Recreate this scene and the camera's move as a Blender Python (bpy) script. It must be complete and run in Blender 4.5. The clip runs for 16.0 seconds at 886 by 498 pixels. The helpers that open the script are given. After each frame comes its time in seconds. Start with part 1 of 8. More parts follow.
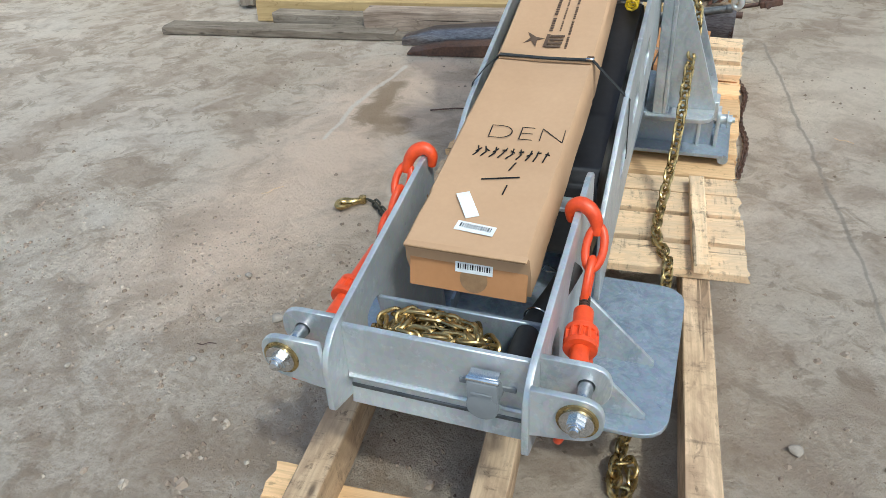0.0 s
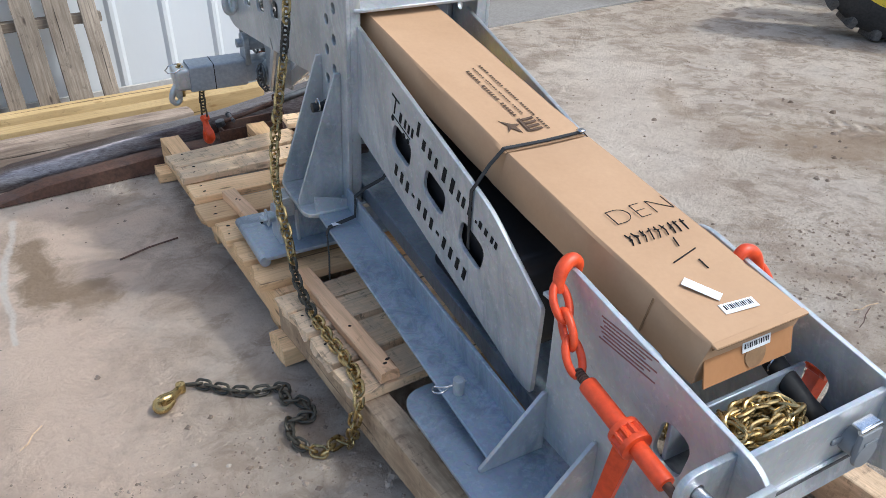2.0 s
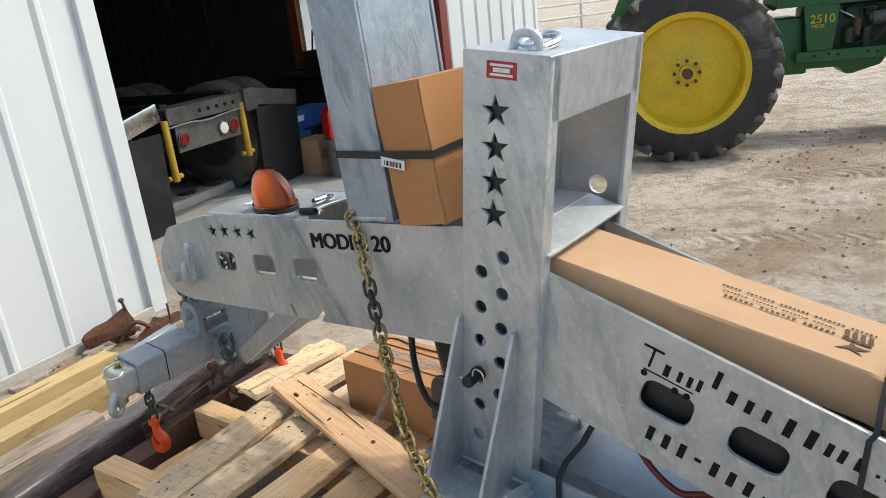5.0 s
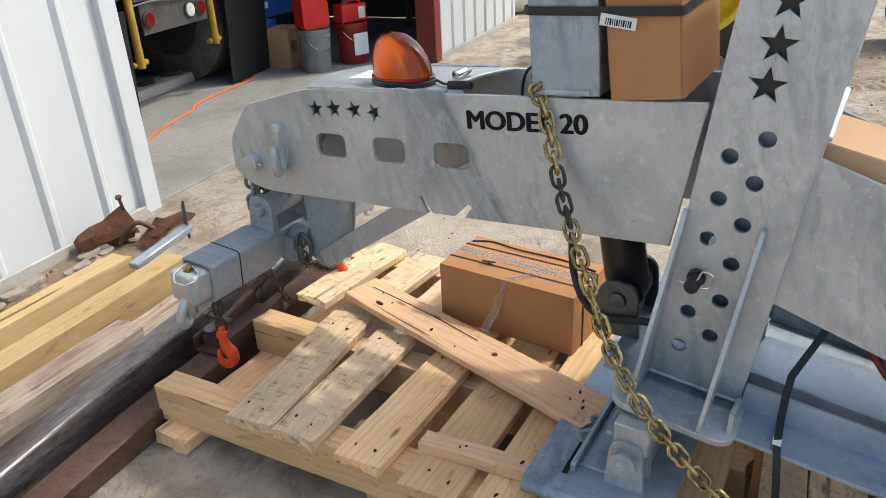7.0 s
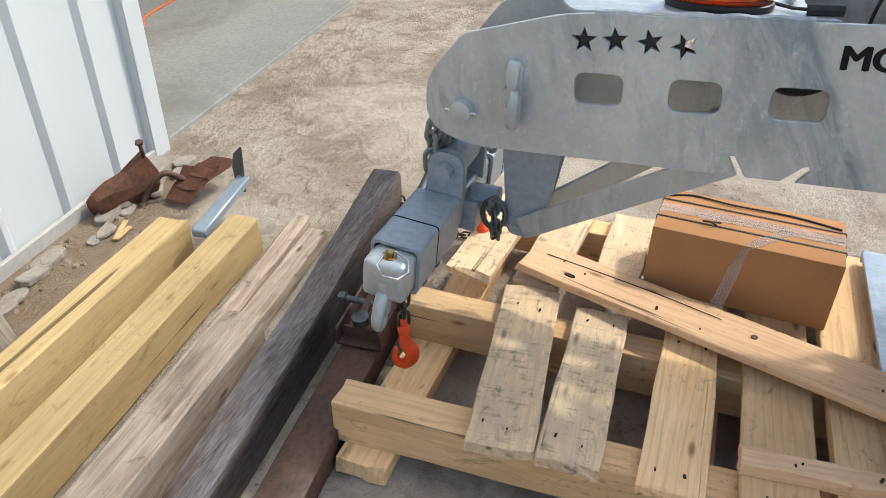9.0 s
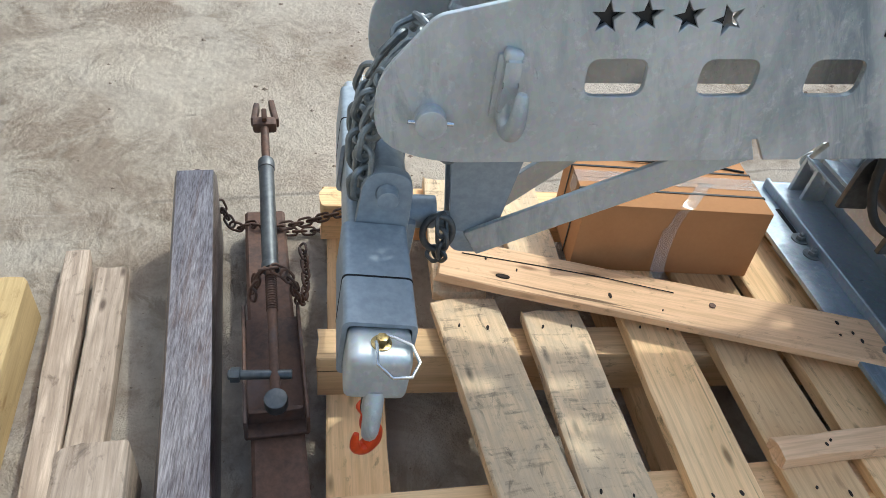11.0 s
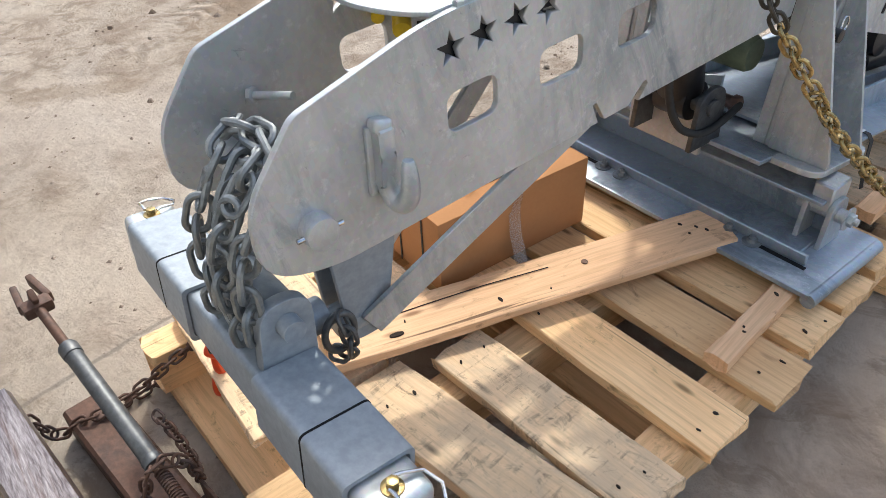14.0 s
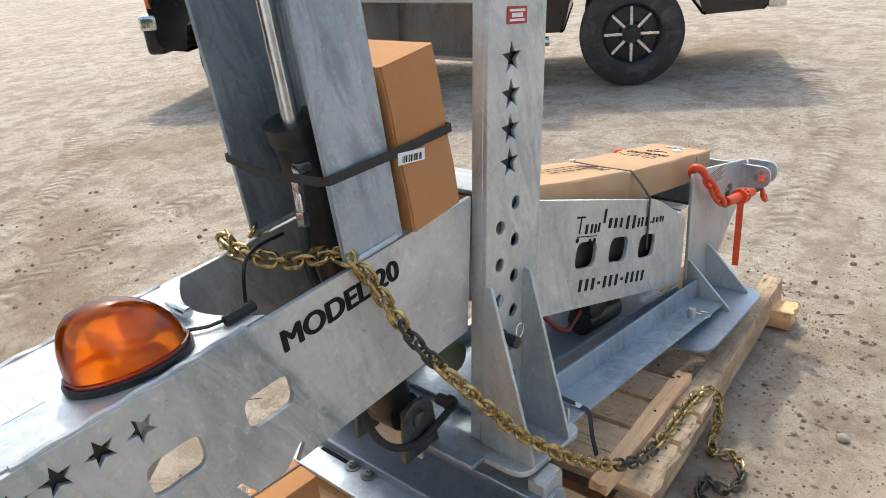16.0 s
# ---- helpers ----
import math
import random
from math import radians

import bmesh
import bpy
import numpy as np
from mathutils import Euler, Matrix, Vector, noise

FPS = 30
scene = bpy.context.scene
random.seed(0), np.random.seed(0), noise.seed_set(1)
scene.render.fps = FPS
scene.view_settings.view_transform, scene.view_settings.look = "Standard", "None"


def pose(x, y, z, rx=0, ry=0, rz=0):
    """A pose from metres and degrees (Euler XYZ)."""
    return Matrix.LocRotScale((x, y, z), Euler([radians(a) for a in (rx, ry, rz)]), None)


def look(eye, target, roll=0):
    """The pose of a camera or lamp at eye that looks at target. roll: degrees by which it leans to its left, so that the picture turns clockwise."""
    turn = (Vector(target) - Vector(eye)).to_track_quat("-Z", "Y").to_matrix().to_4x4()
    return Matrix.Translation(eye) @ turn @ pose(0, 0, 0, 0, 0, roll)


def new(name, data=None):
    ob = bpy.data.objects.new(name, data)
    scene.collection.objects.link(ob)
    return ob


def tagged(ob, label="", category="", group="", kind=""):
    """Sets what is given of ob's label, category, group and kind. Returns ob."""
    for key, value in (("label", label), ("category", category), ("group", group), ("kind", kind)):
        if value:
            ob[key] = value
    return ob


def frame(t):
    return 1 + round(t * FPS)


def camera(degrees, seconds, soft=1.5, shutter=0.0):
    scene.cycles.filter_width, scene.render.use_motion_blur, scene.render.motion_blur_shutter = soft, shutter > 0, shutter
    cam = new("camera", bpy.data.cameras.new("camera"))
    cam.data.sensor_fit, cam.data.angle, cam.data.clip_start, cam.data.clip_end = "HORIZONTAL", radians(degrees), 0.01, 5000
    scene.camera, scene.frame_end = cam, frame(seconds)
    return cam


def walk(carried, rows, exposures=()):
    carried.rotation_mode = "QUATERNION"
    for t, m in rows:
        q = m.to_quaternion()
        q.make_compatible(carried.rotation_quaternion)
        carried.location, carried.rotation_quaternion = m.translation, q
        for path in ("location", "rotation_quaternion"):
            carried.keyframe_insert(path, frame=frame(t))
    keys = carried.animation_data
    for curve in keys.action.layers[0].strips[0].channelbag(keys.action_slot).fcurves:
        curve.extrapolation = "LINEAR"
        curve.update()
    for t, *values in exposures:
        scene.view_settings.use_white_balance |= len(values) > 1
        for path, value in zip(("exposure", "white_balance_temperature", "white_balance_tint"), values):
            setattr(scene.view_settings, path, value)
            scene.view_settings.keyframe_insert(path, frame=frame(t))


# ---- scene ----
cam = camera(62.1, 16.0, soft=0.85)
PATH = [
    (0, (0.363, -0.885, 1.447), (-0.245, 0.663, 0.335), -3.5),
    (0.5, (-0.062, -0.949, 1.424), (-0.12, 0.694, 0.284), 3.4),
    (1, (-0.369, -0.891, 1.459), (-0.165, 0.786, 0.388), -0.3),
    (1.5, (-0.663, -0.703, 1.454), (-0.208, 0.945, 0.416), -0.8),
    (2, (-0.965, -0.526, 1.475), (-0.138, 1.0, 0.482), -0.0),
    (2.5, (-1.166, -0.312, 1.533), (-0.168, 1.157, 0.612), -3.9),
    (3, (-1.228, 0.072, 1.538), (-0.172, 1.509, 0.633), -10.3),
    (3.5, (-1.429, 0.264, 1.522), (-0.033, 1.509, 0.815), -5.1),
    (3.7, (-1.523, 0.337, 1.602), (-0.102, 1.566, 0.918), -6.3),
    (5.8, (-1.516, 0.846, 1.568), (0.049, 1.937, 0.969), -3.7),
    (6, (-1.585, 0.915, 1.552), (0.018, 1.915, 0.895), -2.9),
    (6.5, (-1.69, 1.08, 1.523), (-0.115, 2.038, 0.749), -1.5),
    (7, (-1.67, 1.347, 1.48), (-0.142, 2.297, 0.607), -2.9),
    (7.5, (-1.637, 1.601, 1.484), (-0.111, 2.495, 0.551), -2.9),
    (8, (-1.731, 1.922, 1.46), (-0.145, 2.63, 0.469), 1.3),
    (8.5, (-1.761, 2.141, 1.459), (-0.181, 2.789, 0.418), 1.5),
    (8.7, (-1.723, 2.236, 1.445), (-0.17, 2.896, 0.371), 0.1),
    (10.8, (-1.312, 3.053, 1.38), (0.265, 2.813, 0.174), 7.1),
    (11, (-1.23, 3.071, 1.378), (0.291, 2.762, 0.117), 8.1),
    (11.5, (-1.094, 3.147, 1.367), (0.379, 2.689, 0.094), 12.6),
    (12, (-1.059, 3.208, 1.331), (0.354, 2.422, 0.154), 17.6),
    (12.5, (-0.999, 3.228, 1.334), (0.358, 2.276, 0.215), 9.9),
    (13, (-0.873, 3.228, 1.291), (0.268, 2.264, -0.039), 8.7),
    (13.5, (-0.842, 3.231, 1.311), (0.233, 2.291, -0.088), 7.0),
    (14, (-0.951, 3.273, 1.39), (0.299, 2.321, 0.152), -2.8),
    (14.5, (-1.025, 3.274, 1.46), (0.296, 2.227, 0.384), -2.4),
    (15, (-1.063, 3.139, 1.542), (0.098, 1.867, 0.525), -1.3),
    (15.5, (-1.106, 2.978, 1.605), (0.028, 1.612, 0.684), -5.5),
    (16, (-1.179, 2.804, 1.664), (0.068, 1.483, 0.828), -5.7),
]
EXPOSURES = [(0.0, 0.60, 5850, -3), (1.0, 0.70, 5800, 12), (2.5, 0.77, 5950, 1), (3.5, 0.82, 6250, 0), (6.0, 0.83, 6600, 3), (7.5, 0.92, 6500, 4), (8.5, 0.92, 6450, 3), (11.5, 0.90, 5900, -2), (12.5, 0.94, 6000, -1), (13.5, 1.09, 6450, 4), (14.5, 1.05, 6450, 6), (16.0, 1.05, 6600, 3)]
walk(cam, [(t, look(eye, target, roll)) for t, eye, target, roll in PATH], EXPOSURES)

# ---- world and sun ----
SUN_EL, SUN_AZ = 53.5, 132.0          # degrees; azimuth clockwise from +y
world = bpy.data.worlds.new("world")
scene.world = world
world.use_nodes = True
wn = world.node_tree.nodes
sky = wn.new("ShaderNodeTexSky")
sky.sky_type = 'NISHITA'
sky.sun_disc = False
sky.sun_elevation, sky.sun_rotation = radians(SUN_EL), radians(SUN_AZ)
sky.air_density, sky.dust_density, sky.ozone_density = 1.0, 3.0, 1.0
wn["Background"].inputs[1].default_value = 0.146
world.node_tree.links.new(sky.outputs[0], wn["Background"].inputs[0])
sun = new("sun", bpy.data.lights.new("sun", 'SUN'))
sun.data.energy, sun.data.angle, sun.data.color = 1.15, radians(2.2), (1.0, 0.965, 0.90)
_d = Vector((math.sin(radians(SUN_AZ)) * math.cos(radians(SUN_EL)), math.cos(radians(SUN_AZ)) * math.cos(radians(SUN_EL)), math.sin(radians(SUN_EL))))
sun.matrix_world = look(_d * 30, (0, 0, 0))

# ---- materials ----


def mat_base(name):
    m = bpy.data.materials.new(name)
    m.use_nodes = True
    nt = m.node_tree
    return m, nt, nt.nodes["Principled BSDF"]


def coords(nt, scale=(1, 1, 1), kind="Object", jitter=0.0):
    tc = nt.nodes.new("ShaderNodeTexCoord")
    mp = nt.nodes.new("ShaderNodeMapping")
    mp.inputs["Scale"].default_value = scale
    nt.links.new(tc.outputs[kind], mp.inputs[0])
    if jitter:
        oi = nt.nodes.new("ShaderNodeObjectInfo")
        mu = nt.nodes.new("ShaderNodeMath")
        mu.operation = 'MULTIPLY'
        mu.inputs[1].default_value = jitter
        nt.links.new(oi.outputs["Random"], mu.inputs[0])
        nt.links.new(mu.outputs[0], mp.inputs["Location"])
    return mp.outputs[0]


def noise_tex(nt, vec, scale, detail=4.0, rough=0.55, dist=0.0):
    n = nt.nodes.new("ShaderNodeTexNoise")
    n.inputs["Scale"].default_value = scale
    n.inputs["Detail"].default_value = detail
    n.inputs["Roughness"].default_value = rough
    n.inputs["Distortion"].default_value = dist
    nt.links.new(vec, n.inputs["Vector"])
    return n.outputs[0]


def ramp(nt, fac, stops):
    r = nt.nodes.new("ShaderNodeValToRGB")
    while len(r.color_ramp.elements) < len(stops):
        r.color_ramp.elements.new(0.5)
    for e, (p, c) in zip(r.color_ramp.elements, stops):
        e.position = p
        e.color = (*c, 1.0) if len(c) == 3 else c
    nt.links.new(fac, r.inputs[0])
    return r.outputs[0]


def grey(v):
    return (v, v, v)


def mixc(nt, fac, a, b, mode='MIX'):
    m = nt.nodes.new("ShaderNodeMix")
    m.data_type, m.blend_type = 'RGBA', mode
    for val, sock in ((fac, m.inputs[0]), (a, m.inputs[6]), (b, m.inputs[7])):
        if isinstance(val, (int, float)):
            sock.default_value = val
        elif isinstance(val, tuple):
            sock.default_value = (*val, 1.0)
        else:
            nt.links.new(val, sock)
    return m.outputs[2]


def bump(nt, bsdf, height, strength=0.3, dist=0.01):
    b = nt.nodes.new("ShaderNodeBump")
    b.inputs["Strength"].default_value = strength
    b.inputs["Distance"].default_value = dist
    nt.links.new(height, b.inputs["Height"])
    nt.links.new(b.outputs[0], bsdf.inputs["Normal"])


def varied(name, lo, hi, scale=6.0, rough=(0.5, 0.7), metal=0.0, stretch=(1, 1, 1), bumps=0.15, fine=60.0, jitter=7.0, spec=0.5, dirt=None, grain=0.35):
    """A surface with two scales of colour change, a worn gloss and a fine relief."""
    m, nt, b = mat_base(name)
    v = coords(nt, stretch, jitter=jitter)
    n1 = noise_tex(nt, v, scale, 5.0, 0.6, 0.4)
    n2 = noise_tex(nt, v, fine, 3.0, 0.6)
    col = ramp(nt, n1, [(0.32, lo), (0.68, hi)])
    col = mixc(nt, grain, col, ramp(nt, n2, [(0.35, tuple(c * 0.8 for c in lo)), (0.65, tuple(min(1.0, c * 1.1) for c in hi))]))
    if dirt:
        n3 = noise_tex(nt, v, scale * 0.45, 6.0, 0.7, 0.8)
        col = mixc(nt, ramp(nt, n3, [(0.54, grey(0.0)), (0.72, grey(0.75))]), col, dirt)
    nt.links.new(col, b.inputs["Base Color"])
    nt.links.new(ramp(nt, n1, [(0.3, grey(rough[0])), (0.7, grey(rough[1]))]), b.inputs["Roughness"])
    b.inputs["Metallic"].default_value = metal
    b.inputs["Specular IOR Level"].default_value = spec
    if bumps:
        bump(nt, b, n2, bumps, 0.003)
    return m


def calc(nt, op, a, b=None, c=None):
    n = nt.nodes.new("ShaderNodeMath")
    n.operation = op
    for val, sock in zip((a, b, c), n.inputs):
        if val is None:
            continue
        if isinstance(val, (int, float)):
            sock.default_value = val
        else:
            nt.links.new(val, sock)
    return n.outputs[0]


def place(nt, scale=(1, 1, 1), turn=(0, 0, 0)):
    """World position, scaled and turned, so that runs go on from plate to plate."""
    g = nt.nodes.new("ShaderNodeNewGeometry")
    mp = nt.nodes.new("ShaderNodeMapping")
    mp.inputs["Scale"].default_value = scale
    first = nt.nodes.new("ShaderNodeMapping")
    first.inputs["Rotation"].default_value = [radians(a) for a in turn]
    nt.links.new(g.outputs["Position"], first.inputs[0])
    nt.links.new(first.outputs[0], mp.inputs[0])
    return mp.outputs[0]


def galvanised(name, lo, hi, metal=0.5, streak=(0.21, 0.26, 0.30), amount=0.65):
    """Hot-dip zinc: soft blotches, bluish runs down the plate in places, pale flecks, dark scuffs, a fine spangle."""
    m, nt, b = mat_base(name)
    v = place(nt)
    blot = noise_tex(nt, v, 4.2, 5.0, 0.6, 0.6)
    patch = noise_tex(nt, v, 2.3, 2.0, 0.5, 0.3)
    runs = noise_tex(nt, place(nt, (13.0, 13.0, 3.6), (14, 0, 0)), 1.5, 9.0, 0.72, 1.1)
    vor = nt.nodes.new("ShaderNodeTexVoronoi")
    vor.inputs["Scale"].default_value = 110.0
    nt.links.new(v, vor.inputs["Vector"])
    mid = tuple((a + c) / 2 for a, c in zip(lo, hi))
    col = ramp(nt, blot, [(0.30, lo), (0.5, mid), (0.70, hi)])
    gate = ramp(nt, patch, [(0.42, grey(0.10)), (0.60, grey(amount))])
    runm = ramp(nt, runs, [(0.44, grey(0.0)), (0.60, grey(1.0))])
    col = mixc(nt, mixc(nt, 1.0, gate, runm, 'MULTIPLY'), col, streak)
    col = mixc(nt, 0.10, col, vor.outputs["Color"], 'SOFT_LIGHT')
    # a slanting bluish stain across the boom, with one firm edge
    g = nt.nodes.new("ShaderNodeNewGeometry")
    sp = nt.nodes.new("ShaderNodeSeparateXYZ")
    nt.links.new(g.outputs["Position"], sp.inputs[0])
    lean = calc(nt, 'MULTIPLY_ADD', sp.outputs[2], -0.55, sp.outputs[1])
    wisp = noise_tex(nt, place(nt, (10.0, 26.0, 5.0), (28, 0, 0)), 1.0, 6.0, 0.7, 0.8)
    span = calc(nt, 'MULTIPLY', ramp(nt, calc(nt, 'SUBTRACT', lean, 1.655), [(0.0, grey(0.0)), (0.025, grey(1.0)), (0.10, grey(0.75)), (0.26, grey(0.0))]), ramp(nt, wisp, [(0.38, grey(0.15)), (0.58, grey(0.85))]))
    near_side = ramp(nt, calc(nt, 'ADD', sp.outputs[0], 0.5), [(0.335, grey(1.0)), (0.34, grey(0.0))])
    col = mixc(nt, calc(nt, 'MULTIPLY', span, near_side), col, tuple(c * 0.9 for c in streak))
    fine = noise_tex(nt, v, 46.0, 6.0, 0.72)
    col = mixc(nt, ramp(nt, fine, [(0.56, grey(0.0)), (0.72, grey(0.45))]), col, tuple(min(0.85, c * 1.3) for c in hi))
    scuff = noise_tex(nt, place(nt, (30, 30, 22), (35, 0, 20)), 1.0, 6.0, 0.75, 1.5)
    col = mixc(nt, ramp(nt, scuff, [(0.63, grey(0.0)), (0.74, grey(0.6))]), col, tuple(c * 0.5 for c in streak))
    nt.links.new(col, b.inputs["Base Color"])
    nt.links.new(ramp(nt, runs, [(0.3, grey(0.50)), (0.7, grey(0.33))]), b.inputs["Roughness"])
    b.inputs["Metallic"].default_value = metal
    bump(nt, b, fine, 0.16, 0.002)
    return m


def wood(name, lo, hi, knot, grain=1.0, rough=0.75, weather=None, calm=0.6):
    """Sawn timber, grain along the piece's own x."""
    m, nt, b = mat_base(name)
    v = coords(nt, (1.2 * grain, 16 * grain, 16 * grain), jitter=11.0)
    g1 = noise_tex(nt, v, 1.6, 6.0, 0.65, 1.4)
    g2 = noise_tex(nt, coords(nt, (5, 140, 140), jitter=3.0), 1.0, 3.0, 0.6)
    big = noise_tex(nt, coords(nt, (3, 5, 5), jitter=17.0), 1.3, 3.0, 0.5)
    soft = tuple(a + (c - a) * calm for a, c in zip(lo, hi))
    col = ramp(nt, g1, [(0.28, soft), (0.52, tuple((a + c) / 2 for a, c in zip(soft, hi))), (0.72, hi)])
    col = mixc(nt, 0.35, col, ramp(nt, big, [(0.35, lo), (0.65, hi)]))
    col = mixc(nt, ramp(nt, g2, [(0.54, grey(0.0)), (0.74, grey(0.22))]), col, knot)
    wave = nt.nodes.new("ShaderNodeTexWave")
    wave.wave_type, wave.bands_direction = 'BANDS', 'Y'
    wave.inputs["Scale"].default_value, wave.inputs["Distortion"].default_value = 1.9, 11.0
    wave.inputs["Detail"].default_value, wave.inputs["Detail Scale"].default_value = 2.5, 0.8
    nt.links.new(coords(nt, (1.0, 7, 7), jitter=31.0), wave.inputs["Vector"])
    col = mixc(nt, ramp(nt, wave.outputs["Fac"], [(0.66, grey(0.0)), (0.96, grey(0.22))]), col, tuple(c * 0.70 for c in lo))
    crack = noise_tex(nt, coords(nt, (0.9, 30, 30), jitter=37.0), 1.0, 3.0, 0.5)
    col = mixc(nt, ramp(nt, crack, [(0.685, grey(0.0)), (0.715, grey(0.85))]), col, tuple(c * 0.3 for c in knot))
    stain = noise_tex(nt, coords(nt, (7, 13, 13), jitter=41.0), 1.6, 6.0, 0.7, 0.6)
    col = mixc(nt, ramp(nt, stain, [(0.58, grey(0.0)), (0.72, grey(0.7))]), col, tuple(c * 0.8 for c in knot))
    speck = noise_tex(nt, coords(nt, (46, 70, 70), jitter=51.0), 1.0, 3.0, 0.6)
    zone = noise_tex(nt, coords(nt, (6, 11, 11), jitter=53.0), 1.0, 3.0, 0.6)
    col = mixc(nt, mixc(nt, 1.0, ramp(nt, speck, [(0.58, grey(0.0)), (0.70, grey(0.5))]), ramp(nt, zone, [(0.54, grey(0.0)), (0.64, grey(1.0))]), 'MULTIPLY'), col, tuple(c * 0.7 for c in knot))
    vor = nt.nodes.new("ShaderNodeTexVoronoi")
    vor.inputs["Scale"].default_value = 1.0
    nt.links.new(coords(nt, (4.5, 14, 14), jitter=23.0), vor.inputs["Vector"])
    col = mixc(nt, ramp(nt, vor.outputs["Distance"], [(0.05, grey(0.85)), (0.14, grey(0.0))]), col, knot)
    if weather:
        w = noise_tex(nt, coords(nt, (5, 9, 9), jitter=29.0), 1.4, 5.0, 0.65, 0.5)
        col = mixc(nt, ramp(nt, w, [(0.42, grey(0.0)), (0.62, grey(0.85))]), col, weather)
        smut = noise_tex(nt, coords(nt, (9, 16, 16), jitter=61.0), 1.5, 7.0, 0.75, 1.0)
        col = mixc(nt, ramp(nt, smut, [(0.58, grey(0.0)), (0.68, grey(0.7))]), col, tuple(c * 0.9 for c in knot))
        saw = noise_tex(nt, coords(nt, (60, 6, 6), jitter=67.0), 1.0, 4.0, 0.65)
        col = mixc(nt, mixc(nt, 1.0, ramp(nt, saw, [(0.52, grey(0.0)), (0.64, grey(0.55))]), ramp(nt, smut, [(0.46, grey(0.0)), (0.56, grey(1.0))]), 'MULTIPLY'), col, tuple(c * 1.2 for c in knot))
    oi = nt.nodes.new("ShaderNodeObjectInfo")
    tone = nt.nodes.new("ShaderNodeMapRange")
    tone.inputs["To Min"].default_value, tone.inputs["To Max"].default_value = 0.78, 1.15
    nt.links.new(oi.outputs["Random"], tone.inputs["Value"])
    hs = nt.nodes.new("ShaderNodeHueSaturation")
    nt.links.new(tone.outputs[0], hs.inputs["Value"])
    nt.links.new(col, hs.inputs["Color"])
    nt.links.new(hs.outputs[0], b.inputs["Base Color"])
    b.inputs["Roughness"].default_value = rough
    b.inputs["Specular IOR Level"].default_value = 0.25
    fibre = noise_tex(nt, coords(nt, (9, 190, 190), jitter=43.0), 1.0, 4.0, 0.7)
    nt.links.new(mixc(nt, ramp(nt, fibre, [(0.38, grey(0.16)), (0.56, grey(0.0))]), hs.outputs[0], tuple(c * 0.5 for c in lo)), b.inputs["Base Color"])
    bump(nt, b, mixc(nt, 0.5, mixc(nt, 0.4, g1, fibre), crack), 0.7, 0.004)
    return m


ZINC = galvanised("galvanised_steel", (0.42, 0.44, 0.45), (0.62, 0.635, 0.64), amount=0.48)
# darker, bluer zinc: sky reflection and shade are put into its colour
ZINC_DARK = galvanised("galvanised_steel_bluish", (0.29, 0.34, 0.40), (0.41, 0.46, 0.52), 0.5, (0.15, 0.19, 0.23), 0.6)
PAINT_GREY = varied("grey_paint", (0.26, 0.30, 0.34), (0.35, 0.39, 0.43), 5.0, (0.35, 0.5), 0.25, bumps=0.06)
CHAIN_GREY = varied("dull_zinc_chain", (0.16, 0.18, 0.195), (0.30, 0.32, 0.33), 30.0, (0.35, 0.55), 0.6)
BRASS = varied("gold_chromate", (0.17, 0.115, 0.045), (0.66, 0.49, 0.22), 26.0, (0.20, 0.36), 0.92, dirt=(0.12, 0.09, 0.05))
CHAIN_BLACK = varied("blackened_links", (0.03, 0.027, 0.022), (0.10, 0.088, 0.065), 30.0, (0.35, 0.55), 0.5)
CHROME = varied("bright_steel", (0.55, 0.56, 0.57), (0.75, 0.75, 0.75), 20.0, (0.16, 0.3), 1.0, bumps=0.03)
ORANGE = varied("orange_red_paint", (0.62, 0.055, 0.012), (0.80, 0.085, 0.018), 14.0, (0.32, 0.45), bumps=0.1)
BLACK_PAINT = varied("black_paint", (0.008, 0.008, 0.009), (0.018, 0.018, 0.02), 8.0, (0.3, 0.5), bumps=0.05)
RUBBER = varied("black_rubber", (0.012, 0.012, 0.012), (0.03, 0.029, 0.027), 12.0, (0.55, 0.75), bumps=0.2)
TYRE = varied("dusty_tyre", (0.022, 0.021, 0.02), (0.06, 0.055, 0.05), 7.0, (0.7, 0.9), bumps=0.3, dirt=(0.16, 0.13, 0.11))
BLACK_INK = varied("black_decal", (0.008, 0.008, 0.009), (0.014, 0.014, 0.014), 30.0, (0.6, 0.7), bumps=0.0, spec=0.15)
CARD_RED = varied("reddish_cardboard", (0.41, 0.195, 0.082), (0.48, 0.240, 0.108), 3.0, (0.8, 0.9), bumps=0.08, fine=90.0, spec=0.2, grain=0.08)
CARD = varied("cardboard", (0.455, 0.280, 0.158), (0.525, 0.335, 0.198), 3.0, (0.8, 0.9), bumps=0.08, fine=90.0, stretch=(1, 1, 1), spec=0.2, grain=0.08)
CARD_EDGE = varied("cardboard_crease", (0.22, 0.125, 0.06), (0.30, 0.18, 0.09), 20.0, (0.85, 0.95), bumps=0.1)
WHITE_LABEL = varied("white_paper", (0.72, 0.72, 0.71), (0.82, 0.82, 0.81), 20.0, (0.6, 0.7), bumps=0.03)
NAIL_HOLE = varied("dark_nail_hole", (0.020, 0.015, 0.013), (0.055, 0.042, 0.034), 60.0, (0.9, 0.95), bumps=0.0, spec=0.1)
FADED_INK = varied("faded_print", (0.085, 0.055, 0.038), (0.13, 0.085, 0.058), 30.0, (0.7, 0.8), bumps=0.0, spec=0.1)
NOTICE_INK = varied("brown_print", (0.22, 0.10, 0.09), (0.28, 0.13, 0.12), 30.0, (0.5, 0.6), bumps=0.0)
